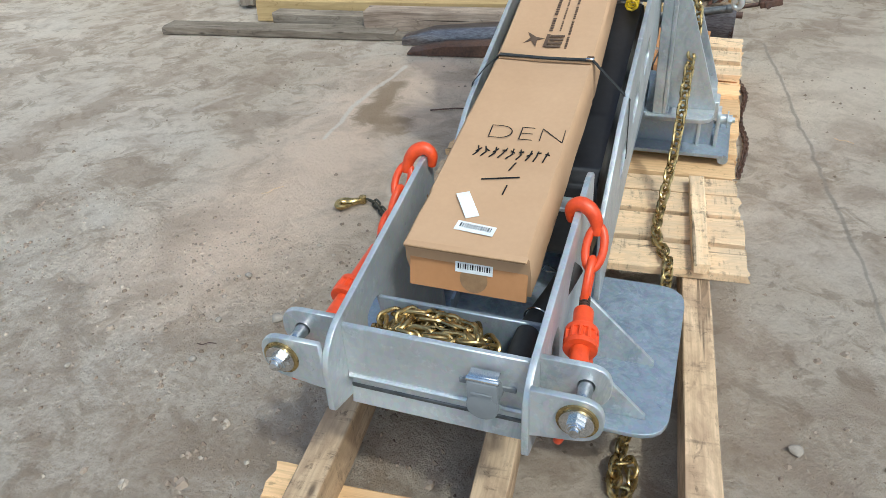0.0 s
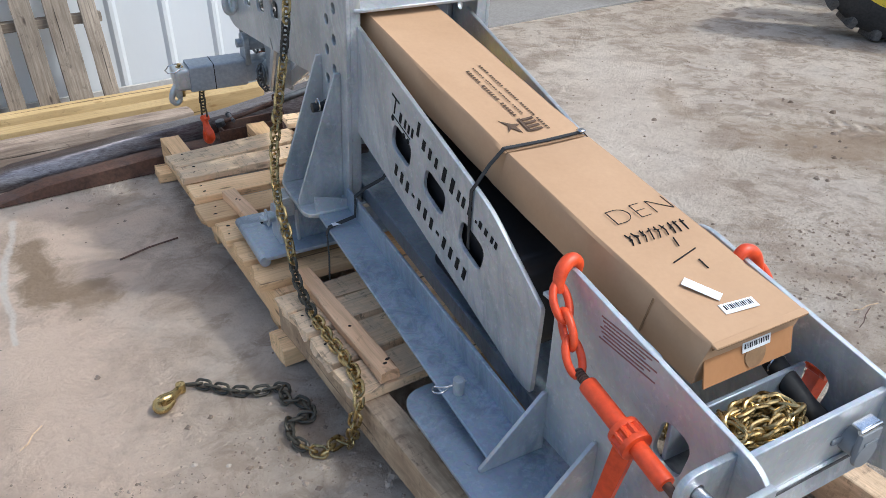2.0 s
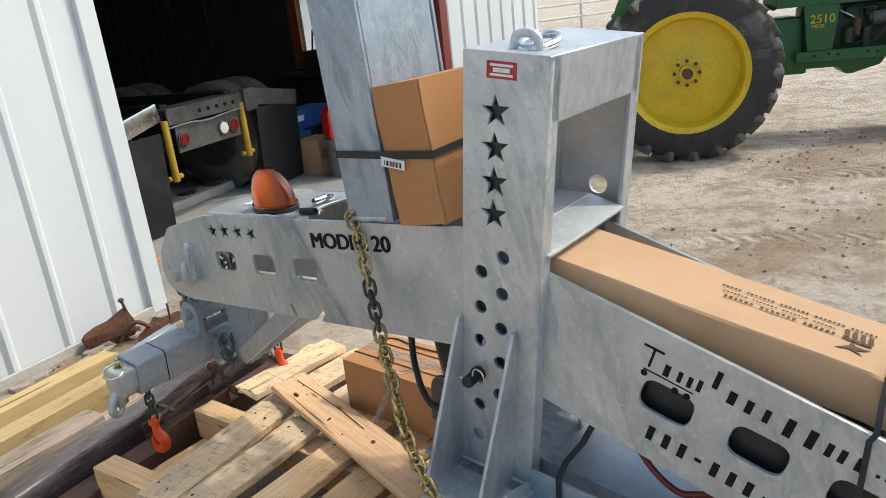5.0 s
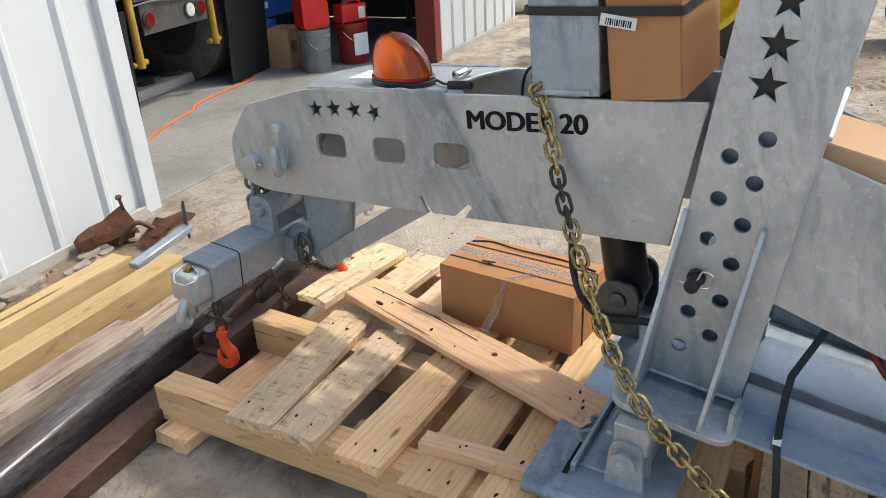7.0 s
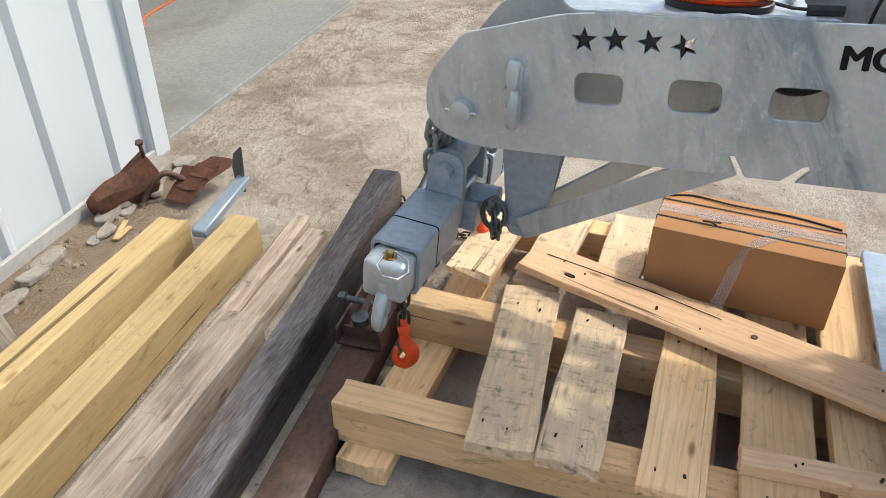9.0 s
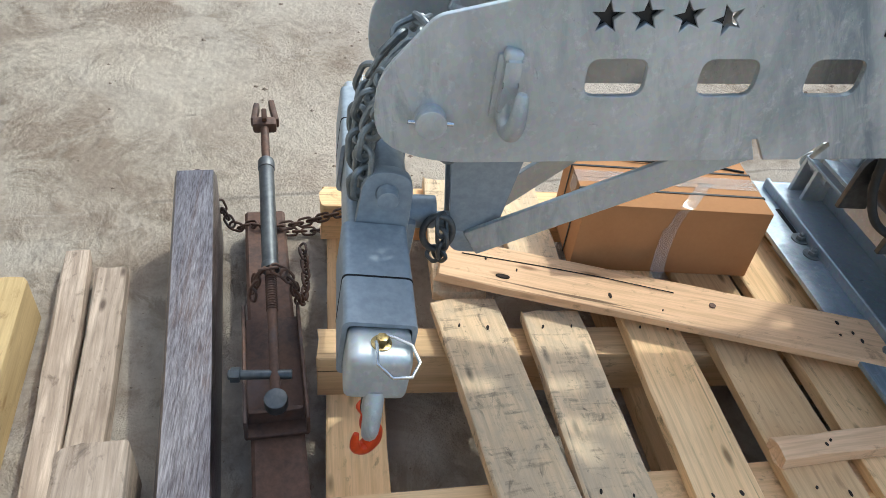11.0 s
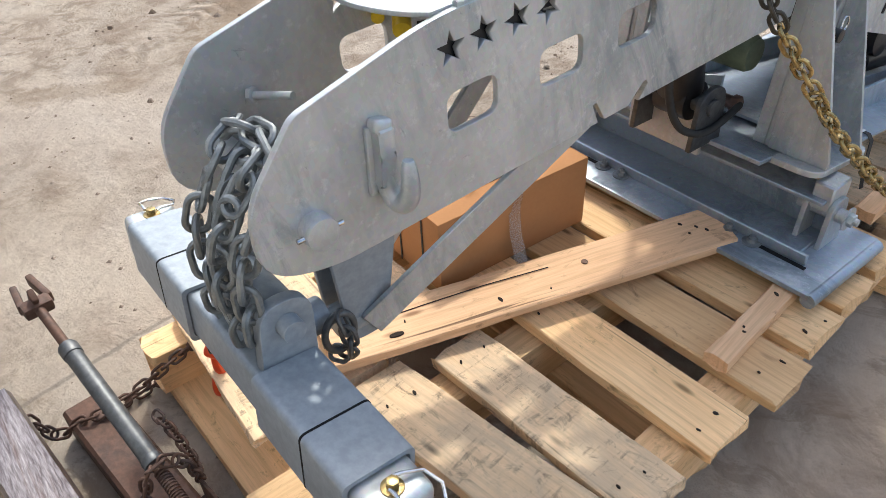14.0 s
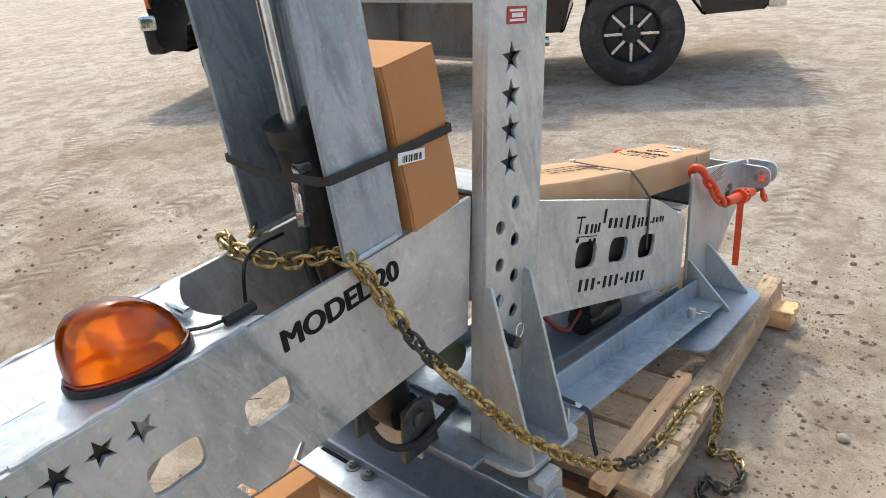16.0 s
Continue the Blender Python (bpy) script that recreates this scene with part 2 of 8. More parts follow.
DULL_YELLOW = varied("dull_yellow_paint", (0.36, 0.21, 0.02), (0.5, 0.31, 0.03), 9.0, (0.5, 0.7), bumps=0.1)
RED_LABEL = varied("red_decal", (0.36, 0.02, 0.03), (0.45, 0.03, 0.04), 20.0, (0.4, 0.5), bumps=0.0)
PALLET_WOOD = wood("pallet_wood", (0.65, 0.37, 0.165), (0.89, 0.605, 0.335), (0.20, 0.11, 0.05))
PALLET_OLD = wood("stained_pallet_wood", (0.68, 0.45, 0.25), (0.90, 0.66, 0.42), (0.10, 0.072, 0.055), weather=(0.60, 0.45, 0.30))
STRINGER_WOOD = wood("weathered_stringer", (0.46, 0.30, 0.165), (0.70, 0.52, 0.34), (0.11, 0.075, 0.052), weather=(0.36, 0.24, 0.15))
PINK_WOOD = wood("fresh_rough_board", (0.58, 0.335, 0.175), (0.78, 0.505, 0.305), (0.24, 0.12, 0.06))
YELLOW_WOOD = wood("yellow_timber", (0.42, 0.28, 0.125), (0.60, 0.435, 0.215), (0.30, 0.18, 0.07))
GREY_WOOD = wood("weathered_timber", (0.12, 0.092, 0.068), (0.40, 0.335, 0.265), (0.05, 0.036, 0.028), 1.8, 0.85, calm=0.0)
TAN_WOOD = wood("pale_weathered_timber", (0.17, 0.120, 0.088), (0.62, 0.49, 0.385), (0.075, 0.05, 0.038), 1.7, 0.85, calm=0.0)
RUST = varied("rusty_steel", (0.05, 0.030, 0.024), (0.16, 0.085, 0.058), 9.0, (0.5, 0.75), 0.35, bumps=0.3, dirt=(0.11, 0.09, 0.09))
RUST_SHEET = varied("rusty_sheet", (0.11, 0.05, 0.032), (0.30, 0.135, 0.08), 12.0, (0.6, 0.85), 0.15, bumps=0.3)
RUST_WORN = varied("worn_rusty_steel", (0.095, 0.074, 0.073), (0.31, 0.285, 0.288), 9.0, (0.28, 0.44), 0.9, stretch=(0.35, 4.0, 4.0), bumps=0.2, grain=0.5, dirt=(0.13, 0.075, 0.055))
DARK_STEEL = varied("dark_steel", (0.07, 0.075, 0.08), (0.16, 0.165, 0.17), 10.0, (0.35, 0.55), 0.7)
WALL_WHITE = varied("white_sheet_metal", (0.60, 0.62, 0.63), (0.65, 0.665, 0.67), 1.5, (0.4, 0.55), 0.0, stretch=(1, 1, 0.3), bumps=0.0, grain=0.03)
# near black: the shade inside the shed is put into this colour
SHED_DARK = varied("shed_shade", (0.018, 0.018, 0.019), (0.035, 0.034, 0.033), 2.0, (0.7, 0.9), bumps=0.1)
# shed slab: darker than CONCRETE, with darker blotches
SHED_FLOOR = varied("blotched_concrete", (0.27, 0.257, 0.24), (0.38, 0.362, 0.34), 1.3, (0.6, 0.85), bumps=0.15, fine=40.0, dirt=(0.17, 0.155, 0.14))
# wall grey lowered to carry the shed's shade
LINING = varied("shaded_grey_lining", (0.045, 0.045, 0.046), (0.075, 0.075, 0.075), 2.0, (0.6, 0.8), bumps=0.1)
LUG_DUST = varied("dusty_tread", (0.04, 0.037, 0.033), (0.19, 0.172, 0.15), 5.0, (0.75, 0.9), bumps=0.25)
FLAP = varied("dusty_mud_flap", (0.010, 0.011, 0.012), (0.022, 0.022, 0.023), 3.0, (0.55, 0.75), bumps=0.1, spec=0.25, grain=0.1, dirt=(0.05, 0.047, 0.042))
SHED_RED = varied("dark_red_paint", (0.16, 0.025, 0.02), (0.22, 0.035, 0.03), 4.0, (0.4, 0.6), bumps=0.05)
TRACTOR_GREEN = varied("green_paint", (0.012, 0.085, 0.02), (0.02, 0.13, 0.035), 5.0, (0.35, 0.5), bumps=0.05, dirt=(0.06, 0.09, 0.04))
TRACTOR_YELLOW = varied("yellow_paint", (0.62, 0.42, 0.01), (0.78, 0.55, 0.02), 4.0, (0.35, 0.5), bumps=0.05, dirt=(0.42, 0.30, 0.04))
CAR_BLACK = varied("black_car_paint", (0.008, 0.008, 0.009), (0.014, 0.014, 0.015), 3.0, (0.10, 0.2), bumps=0.0, dirt=(0.05, 0.045, 0.04))
RED_PLASTIC = varied("red_plastic", (0.55, 0.018, 0.014), (0.72, 0.03, 0.022), 6.0, (0.35, 0.5), bumps=0.05, grain=0.06)
DARK_RED_PLASTIC = varied("dark_red_plastic", (0.22, 0.014, 0.012), (0.30, 0.02, 0.016), 6.0, (0.35, 0.5), bumps=0.05, grain=0.06)
# wood darkened so that bench and crate sit in the shed's shade
BENCH_WOOD = wood("shaded_bench_wood", (0.03, 0.022, 0.016), (0.07, 0.052, 0.038), (0.015, 0.011, 0.008))
GREY_PLASTIC = varied("grey_plastic", (0.16, 0.17, 0.18), (0.24, 0.25, 0.26), 6.0, (0.4, 0.6), bumps=0.05, grain=0.06)
BLUE_PLASTIC = varied("blue_carton", (0.02, 0.07, 0.25), (0.04, 0.12, 0.35), 6.0, (0.4, 0.6), bumps=0.05, grain=0.06)
WHITE_PLASTIC = varied("white_plastic", (0.55, 0.54, 0.48), (0.7, 0.69, 0.64), 5.0, (0.4, 0.6), bumps=0.05, dirt=(0.45, 0.41, 0.34), grain=0.06)
STONE = varied("pale_stone", (0.24, 0.20, 0.165), (0.38, 0.33, 0.275), 12.0, (0.85, 0.95), bumps=0.4)
CONCRETE = varied("concrete", (0.40, 0.38, 0.35), (0.50, 0.475, 0.44), 1.6, (0.8, 0.92), bumps=0.2, fine=40.0, dirt=(0.30, 0.28, 0.25))
ORANGE_CORD = varied("orange_cord", (0.75, 0.16, 0.04), (0.85, 0.22, 0.06), 9.0, (0.5, 0.6), bumps=0.0)
ENGINE_DARK = varied("oily_green_casting", (0.008, 0.03, 0.012), (0.014, 0.06, 0.02), 8.0, (0.4, 0.6), bumps=0.2, dirt=(0.02, 0.02, 0.016))
OLIVE = varied("olive_paint", (0.10, 0.13, 0.08), (0.16, 0.19, 0.12), 9.0, (0.4, 0.6), bumps=0.05)


def along_line(nt, xyz, a, b):
    """Distance from the line a-b on the ground, and how far along it, in metres."""
    L = math.hypot(b[0] - a[0], b[1] - a[1])
    ux, uy = (b[0] - a[0]) / L, (b[1] - a[1]) / L
    dx, dy = calc(nt, 'SUBTRACT', xyz[0], a[0]), calc(nt, 'SUBTRACT', xyz[1], a[1])
    s = calc(nt, 'ADD', calc(nt, 'MULTIPLY', dx, ux), calc(nt, 'MULTIPLY', dy, uy))
    t = calc(nt, 'SUBTRACT', calc(nt, 'MULTIPLY', dy, ux), calc(nt, 'MULTIPLY', dx, uy))
    over = calc(nt, 'SUBTRACT', s, calc(nt, 'MINIMUM', calc(nt, 'MAXIMUM', s, 0.0), L))
    return calc(nt, 'SQRT', calc(nt, 'ADD', calc(nt, 'MULTIPLY', over, over), calc(nt, 'MULTIPLY', t, t))), s, t


def dirt_ground():
    """Dry dirt: dusty hard pan, loose gravelly stretches, tyre treads, scrapes and brown stains, with some light and
    shade painted in.
    """
    m, nt, b = mat_base("dry_dirt")
    v = coords(nt)
    warp = nt.nodes.new("ShaderNodeTexNoise")
    warp.inputs["Scale"].default_value, warp.inputs["Detail"].default_value = 5.0, 3.0
    nt.links.new(v, warp.inputs["Vector"])
    sep = nt.nodes.new("ShaderNodeSeparateXYZ")
    wv = nt.nodes.new("ShaderNodeVectorMath")
    wv.operation = 'MULTIPLY_ADD'
    wv.inputs[1].default_value = (0.06, 0.06, 0.0)
    nt.links.new(warp.outputs["Color"], wv.inputs[0])
    off = nt.nodes.new("ShaderNodeVectorMath")
    off.operation = 'SUBTRACT'
    off.inputs[1].default_value = (0.03, 0.03, 0.0)
    nt.links.new(v, off.inputs[0])
    nt.links.new(off.outputs[0], wv.inputs[2])
    nt.links.new(wv.outputs[0], sep.inputs[0])
    xyz = (sep.outputs[0], sep.outputs[1])
    big = noise_tex(nt, v, 0.55, 6.0, 0.6, 0.5)
    mid = noise_tex(nt, v, 3.2, 6.0, 0.65, 0.4)
    fine = noise_tex(nt, v, 34.0, 8.0, 0.78)
    grit = noise_tex(nt, v, 120.0, 5.0, 0.8)
    col = ramp(nt, big, [(0.36, (0.53, 0.445, 0.352)), (0.62, (0.69, 0.60, 0.50))])
    col = mixc(nt, ramp(nt, mid, [(0.46, grey(0.0)), (0.58, grey(0.75))]), col, (0.39, 0.30, 0.23))
    clump = noise_tex(nt, v, 8.0, 9.0, 0.68, 0.8)
    col = mixc(nt, ramp(nt, clump, [(0.51, grey(0.0)), (0.60, grey(0.65))]), col, (0.32, 0.245, 0.18))
    dust = noise_tex(nt, v, 2.1, 6.0, 0.6, 1.2)
    col = mixc(nt, ramp(nt, dust, [(0.53, grey(0.0)), (0.64, grey(0.7))]), col, (0.68, 0.60, 0.51))
    south = calc(nt, 'MULTIPLY_ADD', calc(nt, 'MINIMUM', calc(nt, 'MAXIMUM', xyz[1], -0.6), 2.2), -0.13, 0.12)
    loose = ramp(nt, calc(nt, 'ADD', noise_tex(nt, v, 1.3, 5.0, 0.62, 0.6), south), [(0.40, grey(0.30)), (0.58, grey(1.0))])
    col = mixc(nt, mixc(nt, 1.0, loose, ramp(nt, fine, [(0.46, grey(0.0)), (0.60, grey(0.75))]), 'MULTIPLY'), col, (0.43, 0.335, 0.25))
    col = mixc(nt, mixc(nt, 1.0, loose, ramp(nt, grit, [(0.58, grey(0.0)), (0.70, grey(0.5))]), 'MULTIPLY'), col, (0.26, 0.20, 0.15))
    pale = noise_tex(nt, v, 75.0, 3.0, 0.6)
    col = mixc(nt, mixc(nt, 1.0, loose, ramp(nt, pale, [(0.62, grey(0.0)), (0.72, grey(0.3))]), 'MULTIPLY'), col, (0.60, 0.54, 0.47))
    # pale warm patch beside the pallets, painted to lift the unit's shadow
    d, s, t = along_line(nt, xyz, (-1.2, 0.9), (-1.1, 2.6))
    lift_mask = ramp(nt, calc(nt, 'MULTIPLY_ADD', mid, 0.9, d), [(0.5, grey(0.78)), (1.9, grey(0.0))])
    col = mixc(nt, lift_mask, col, (0.80, 0.605, 0.46))
    # two paler stretches of ground beyond the unit
    d, s, t = along_line(nt, xyz, (1.5, 1.9), (2.6, 3.6))
    lift_mask = ramp(nt, calc(nt, 'MULTIPLY_ADD', mid, 0.9, d), [(0.6, grey(0.6)), (2.5, grey(0.0))])
    col = mixc(nt, lift_mask, col, (0.74, 0.64, 0.535))
    d, s, t = along_line(nt, xyz, (0.9, 2.7), (1.6, 3.9))
    col = mixc(nt, ramp(nt, calc(nt, 'MULTIPLY_ADD', mid, 0.9, d), [(0.5, grey(0.6)), (1.6, grey(0.0))]), col, (0.75, 0.64, 0.52))
    # brown stains and patches; the wide one near the pickup is its painted shadow
    for a, c, w, k in (((-1.15, 2.27), (-1.03, 2.05), 0.13, 0.45), ((-1.22, 2.75), (-1.18, 2.30), 0.08, 0.3), ((-1.05, 2.06), (-0.98, 2.02), 0.06, 0.6), ((-0.98, 2.72), (-0.80, 2.84), 0.09, 0.35), ((2.5, 2.9), (2.3, 2.5), 0.10, 0.45), ((6.4, 1.5), (4.7, 1.9), 0.40, 0.6), ((2.5, 1.8), (3.8, 1.05), 0.34, 0.6), ((2.0, -5.8), (1.9, -4.7), 0.7, 0.6), ((-0.80, -0.5), (-0.64, 0.75), 0.50, 0.16), ((-1.20, 2.55), (-1.17, 2.10), 0.085, 0.85), ((-1.12, 2.10), (-0.99, 2.14), 0.055, 0.8), ((4.2, -1.4), (5.2, 0.2), 0.5, 0.5), ((0.40, 4.44), (-2.6, 4.04), 0.24, 0.85)):
        d, s, t = along_line(nt, xyz, a, c)
        col = mixc(nt, ramp(nt, calc(nt, 'MULTIPLY_ADD', calc(nt, 'SUBTRACT', clump, 0.5), -2.2 * w, d), [(w * 0.45, grey(k)), (w * 1.05, grey(0.0))]), col, (0.345, 0.245, 0.16))
    # pale scrapes and a long joint line
    for a, c, w, tone in (((-1.25, 2.85), (-1.305, 2.30), 0.018, (0.74, 0.67, 0.59)), ((-1.305, 2.30), (-1.271, 1.854), 0.016, (0.74, 0.67, 0.59)), ((0.64, 3.59), (0.92, 1.47), 0.010, (0.33, 0.28, 0.23)), ((0.92, 1.47), (1.02, 0.6), 0.008, (0.36, 0.31, 0.26))):
        d, s, t = along_line(nt, xyz, a, c)
        col = mixc(nt, ramp(nt, d, [(w * 0.4, grey(0.75)), (w, grey(0.0))]), col, tone)
    # tyre treads
    torn = ramp(nt, noise_tex(nt, v, 3.0, 6.0, 0.7), [(0.42, grey(0.0)), (0.58, grey(1.0))])
    height = calc(nt, 'MULTIPLY_ADD', mid, 1.6, calc(nt, 'ADD', calc(nt, 'MULTIPLY_ADD', clump, 1.4, calc(nt, 'MULTIPLY', fine, 1.0)), calc(nt, 'MULTIPLY', grit, 0.4)))
    for a, c, w in (((-0.17, -0.67), (-0.02, -1.47), 0.12), ((-0.02, -1.47), (0.15, -2.75), 0.12), ((0.15, -2.75), (0.75, -4.2), 0.13), ((0.75, -4.2), (1.6, -4.9), 0.13), ((4.36, 2.0), (5.3, 0.9), 0.16), ((7.3, -0.4), (8.1, -1.2), 0.16), ((6.0, 0.0), (5.0, 0.5), 0.16), ((2.75, 2.3), (3.3, 1.0), 0.14), ((3.3, 1.0), (3.4, 0.0), 0.14), ((3.4, 0.0), (2.9, -1.2), 0.14), ((4.0, 1.6), (5.9, -0.6), 0.15)):
        d, s, t = along_line(nt, xyz, a, c)
        mask = ramp(nt, d, [(w * 0.8, grey(1.0)), (w, grey(0.0))])
        lug = calc(nt, 'SINE', calc(nt, 'MULTIPLY_ADD', calc(nt, 'ABSOLUTE', t), 34.0, calc(nt, 'MULTIPLY', s, 62.0)))
        lug = calc(nt, 'MULTIPLY', lug, calc(nt, 'MULTIPLY', mask, torn))
        height = calc(nt, 'MULTIPLY_ADD', lug, 0.6, height)
        edge = ramp(nt, calc(nt, 'ABSOLUTE', calc(nt, 'SUBTRACT', d, w)), [(0.012, grey(0.55)), (0.05, grey(0.0))])
        col = mixc(nt, mixc(nt, 1.0, edge, torn, 'MULTIPLY'), col, (0.30, 0.225, 0.16))
        col = mixc(nt, calc(nt, 'MULTIPLY', calc(nt, 'MAXIMUM', lug, 0.0), 0.45), col, (0.25, 0.185, 0.13))
    nt.links.new(col, b.inputs["Base Color"])
    b.inputs["Roughness"].default_value = 0.95
    b.inputs["Specular IOR Level"].default_value = 0.15
    bump(nt, b, height, 1.0, 0.022)
    return m


DIRT = dirt_ground()


def amber():
    """Clear amber plastic that scatters a little of the light that enters it."""
    m, nt, b = mat_base("amber_lens")
    b.inputs["Base Color"].default_value = (1.0, 0.33, 0.008, 1)
    b.inputs["Transmission Weight"].default_value = 1.0
    b.inputs["Roughness"].default_value = 0.03
    b.inputs["IOR"].default_value = 1.12
    tr = nt.nodes.new("ShaderNodeBsdfTranslucent")
    tr.inputs["Color"].default_value = (1.0, 0.27, 0.006, 1)
    mx = nt.nodes.new("ShaderNodeMixShader")
    mx.inputs[0].default_value = 0.55
    gl = nt.nodes.new("ShaderNodeBsdfGlossy")
    gl.inputs["Roughness"].default_value = 0.04
    top = nt.nodes.new("ShaderNodeMixShader")
    fr = nt.nodes.new("ShaderNodeFresnel")
    fr.inputs[0].default_value = 1.5
    nt.links.new(b.outputs[0], mx.inputs[1])
    nt.links.new(tr.outputs[0], mx.inputs[2])
    nt.links.new(fr.outputs[0], top.inputs[0])
    nt.links.new(mx.outputs[0], top.inputs[1])
    nt.links.new(gl.outputs[0], top.inputs[2])
    nt.links.new(top.outputs[0], nt.nodes["Material Output"].inputs["Surface"])
    return m


def clear_film():
    m, nt, b = mat_base("clear_tape")
    b.inputs["Base Color"].default_value = (0.92, 0.90, 0.87, 1)
    b.inputs["Roughness"].default_value = 0.12
    b.inputs["Transmission Weight"].default_value = 0.9
    b.inputs["IOR"].default_value = 1.15
    return m


AMBER, TAPE = amber(), clear_film()


def red_lens():
    m, nt, b = mat_base("red_lens")
    b.inputs["Base Color"].default_value = (0.16, 0.010, 0.012, 1)
    b.inputs["Roughness"].default_value = 0.15
    return m


FRAME_WOOD = varied("orange_stained_wood", (0.34, 0.10, 0.03), (0.46, 0.15, 0.045), 5.0, (0.6, 0.8), stretch=(6, 6, 1), bumps=0.1)


def dusty_pane():
    m, nt, b = mat_base("dusty_pane")
    tr = nt.nodes.new("ShaderNodeBsdfTranslucent")
    tr.inputs["Color"].default_value = (0.85, 0.87, 0.88, 1)
    mx = nt.nodes.new("ShaderNodeMixShader")
    nt.links.new(ramp(nt, noise_tex(nt, coords(nt), 4.0, 5.0, 0.6), [(0.3, grey(0.55)), (0.7, grey(0.9))]), mx.inputs[0])
    b.inputs["Roughness"].default_value = 0.3
    nt.links.new(b.outputs[0], mx.inputs[1])
    nt.links.new(tr.outputs[0], mx.inputs[2])
    nt.links.new(mx.outputs[0], nt.nodes["Material Output"].inputs["Surface"])
    return m


DUSTY_PANE = dusty_pane()
RED_LENS = red_lens()
DIRTY_STEEL = varied("dirty_grey_steel", (0.05, 0.048, 0.045), (0.15, 0.14, 0.13), 6.0, (0.5, 0.7), 0.3, bumps=0.15, dirt=(0.10, 0.085, 0.07))

# ---- shape helpers ----


def thing(name, at=(0, 0, 0), label="", category="", group="", kind=""):
    e = new(name)
    e.empty_display_size = 0.05
    e.matrix_basis = Matrix.Translation(at)
    return tagged(e, label, category, group, kind)


def world_of(ob):
    m = ob.matrix_parent_inverse @ ob.matrix_basis
    return world_of(ob.parent) @ m if ob.parent else m


def under(ob, parent):
    if parent:
        ob.parent = parent
        ob.matrix_parent_inverse = world_of(parent).inverted()
    return ob


def smooth_by_angle(me, angle=40.0):
    me.polygons.foreach_set("use_smooth", [True] * len(me.polygons))
    me.set_sharp_from_angle(angle=radians(angle))


def mesh_of(bm, name, material, smooth=True):
    me = bpy.data.meshes.new(name)
    bmesh.ops.recalc_face_normals(bm, faces=bm.faces)
    bm.to_mesh(me)
    bm.free()
    me.materials.append(material)
    if smooth:
        smooth_by_angle(me)
    return me


def part(name, bm, material, parent=None, label="", m=None, smooth=True):
    ob = new(name, mesh_of(bm, name, material, smooth))
    if m is not None:
        ob.matrix_basis = m
    under(ob, parent)
    return tagged(ob, label)


def box(size, bevel=0.002, seg=1, m=None):
    bm = bmesh.new()
    bmesh.ops.create_cube(bm, size=1.0, matrix=Matrix.Diagonal((*size, 1)))
    if bevel:
        bmesh.ops.bevel(bm, geom=bm.edges[:], offset=bevel, segments=seg, profile=0.6, affect='EDGES')
    if m is not None:
        bmesh.ops.transform(bm, matrix=m, verts=bm.verts)
    return bm


def joined(*bms):
    out = bmesh.new()
    for b in bms:
        me = bpy.data.meshes.new("tmp")
        b.to_mesh(me)
        b.free()
        out.from_mesh(me)
        bpy.data.meshes.remove(me)
    return out


def cyl(r, length, axis='Z', seg=24, bevel=0.0, m=None, r2=None):
    bm = bmesh.new()
    bmesh.ops.create_cone(bm, cap_ends=True, segments=seg, radius1=r, radius2=r if r2 is None else r2, depth=length)
    if bevel:
        caps = [e for e in bm.edges if any(len(f.verts) > 4 for f in e.link_faces)]
        bmesh.ops.bevel(bm, geom=caps, offset=bevel, segments=2, profile=0.6, affect='EDGES')
    rot = {'Z': Matrix(), 'X': pose(0, 0, 0, 0, 90, 0), 'Y': pose(0, 0, 0, 90, 0, 0)}[axis]
    bmesh.ops.transform(bm, matrix=(m if m is not None else Matrix()) @ rot, verts=bm.verts)
    return bm


def lathe(profile, seg=32, m=None):
    """A turned body about z from (radius, height) pairs."""
    bm = bmesh.new()
    rings = []
    for r, z in profile:
        if r < 1e-6:
            rings.append([bm.verts.new((0, 0, z))])
        else:
            rings.append([bm.verts.new((r * math.cos(2 * math.pi * i / seg), r * math.sin(2 * math.pi * i / seg), z)) for i in range(seg)])
    for a, b in zip(rings, rings[1:]):
        for i in range(seg):
            j = (i + 1) % seg
            if len(a) == 1 and len(b) == 1:
                continue
            if len(a) == 1:
                bm.faces.new((a[0], b[i], b[j]))
            elif len(b) == 1:
                bm.faces.new((a[i], a[j], b[0]))
            else:
                bm.faces.new((a[i], a[j], b[j], b[i]))
    if m is not None:
        bmesh.ops.transform(bm, matrix=m, verts=bm.verts)
    return bm


def smooth_path(pts, n=8):
    """Catmull-Rom through the points."""
    pts = [Vector(p) for p in pts]
    out = []
    for i in range(len(pts) - 1):
        p0, p1, p2, p3 = pts[max(i - 1, 0)], pts[i], pts[i + 1], pts[min(i + 2, len(pts) - 1)]
        for k in range(n):
            t = k / n
            out.append(0.5 * ((2 * p1) + (p2 - p0) * t + (2 * p0 - 5 * p1 + 4 * p2 - p3) * t * t + (3 * p1 - p0 - 3 * p2 + p3) * t ** 3))
    out.append(pts[-1])
    return out


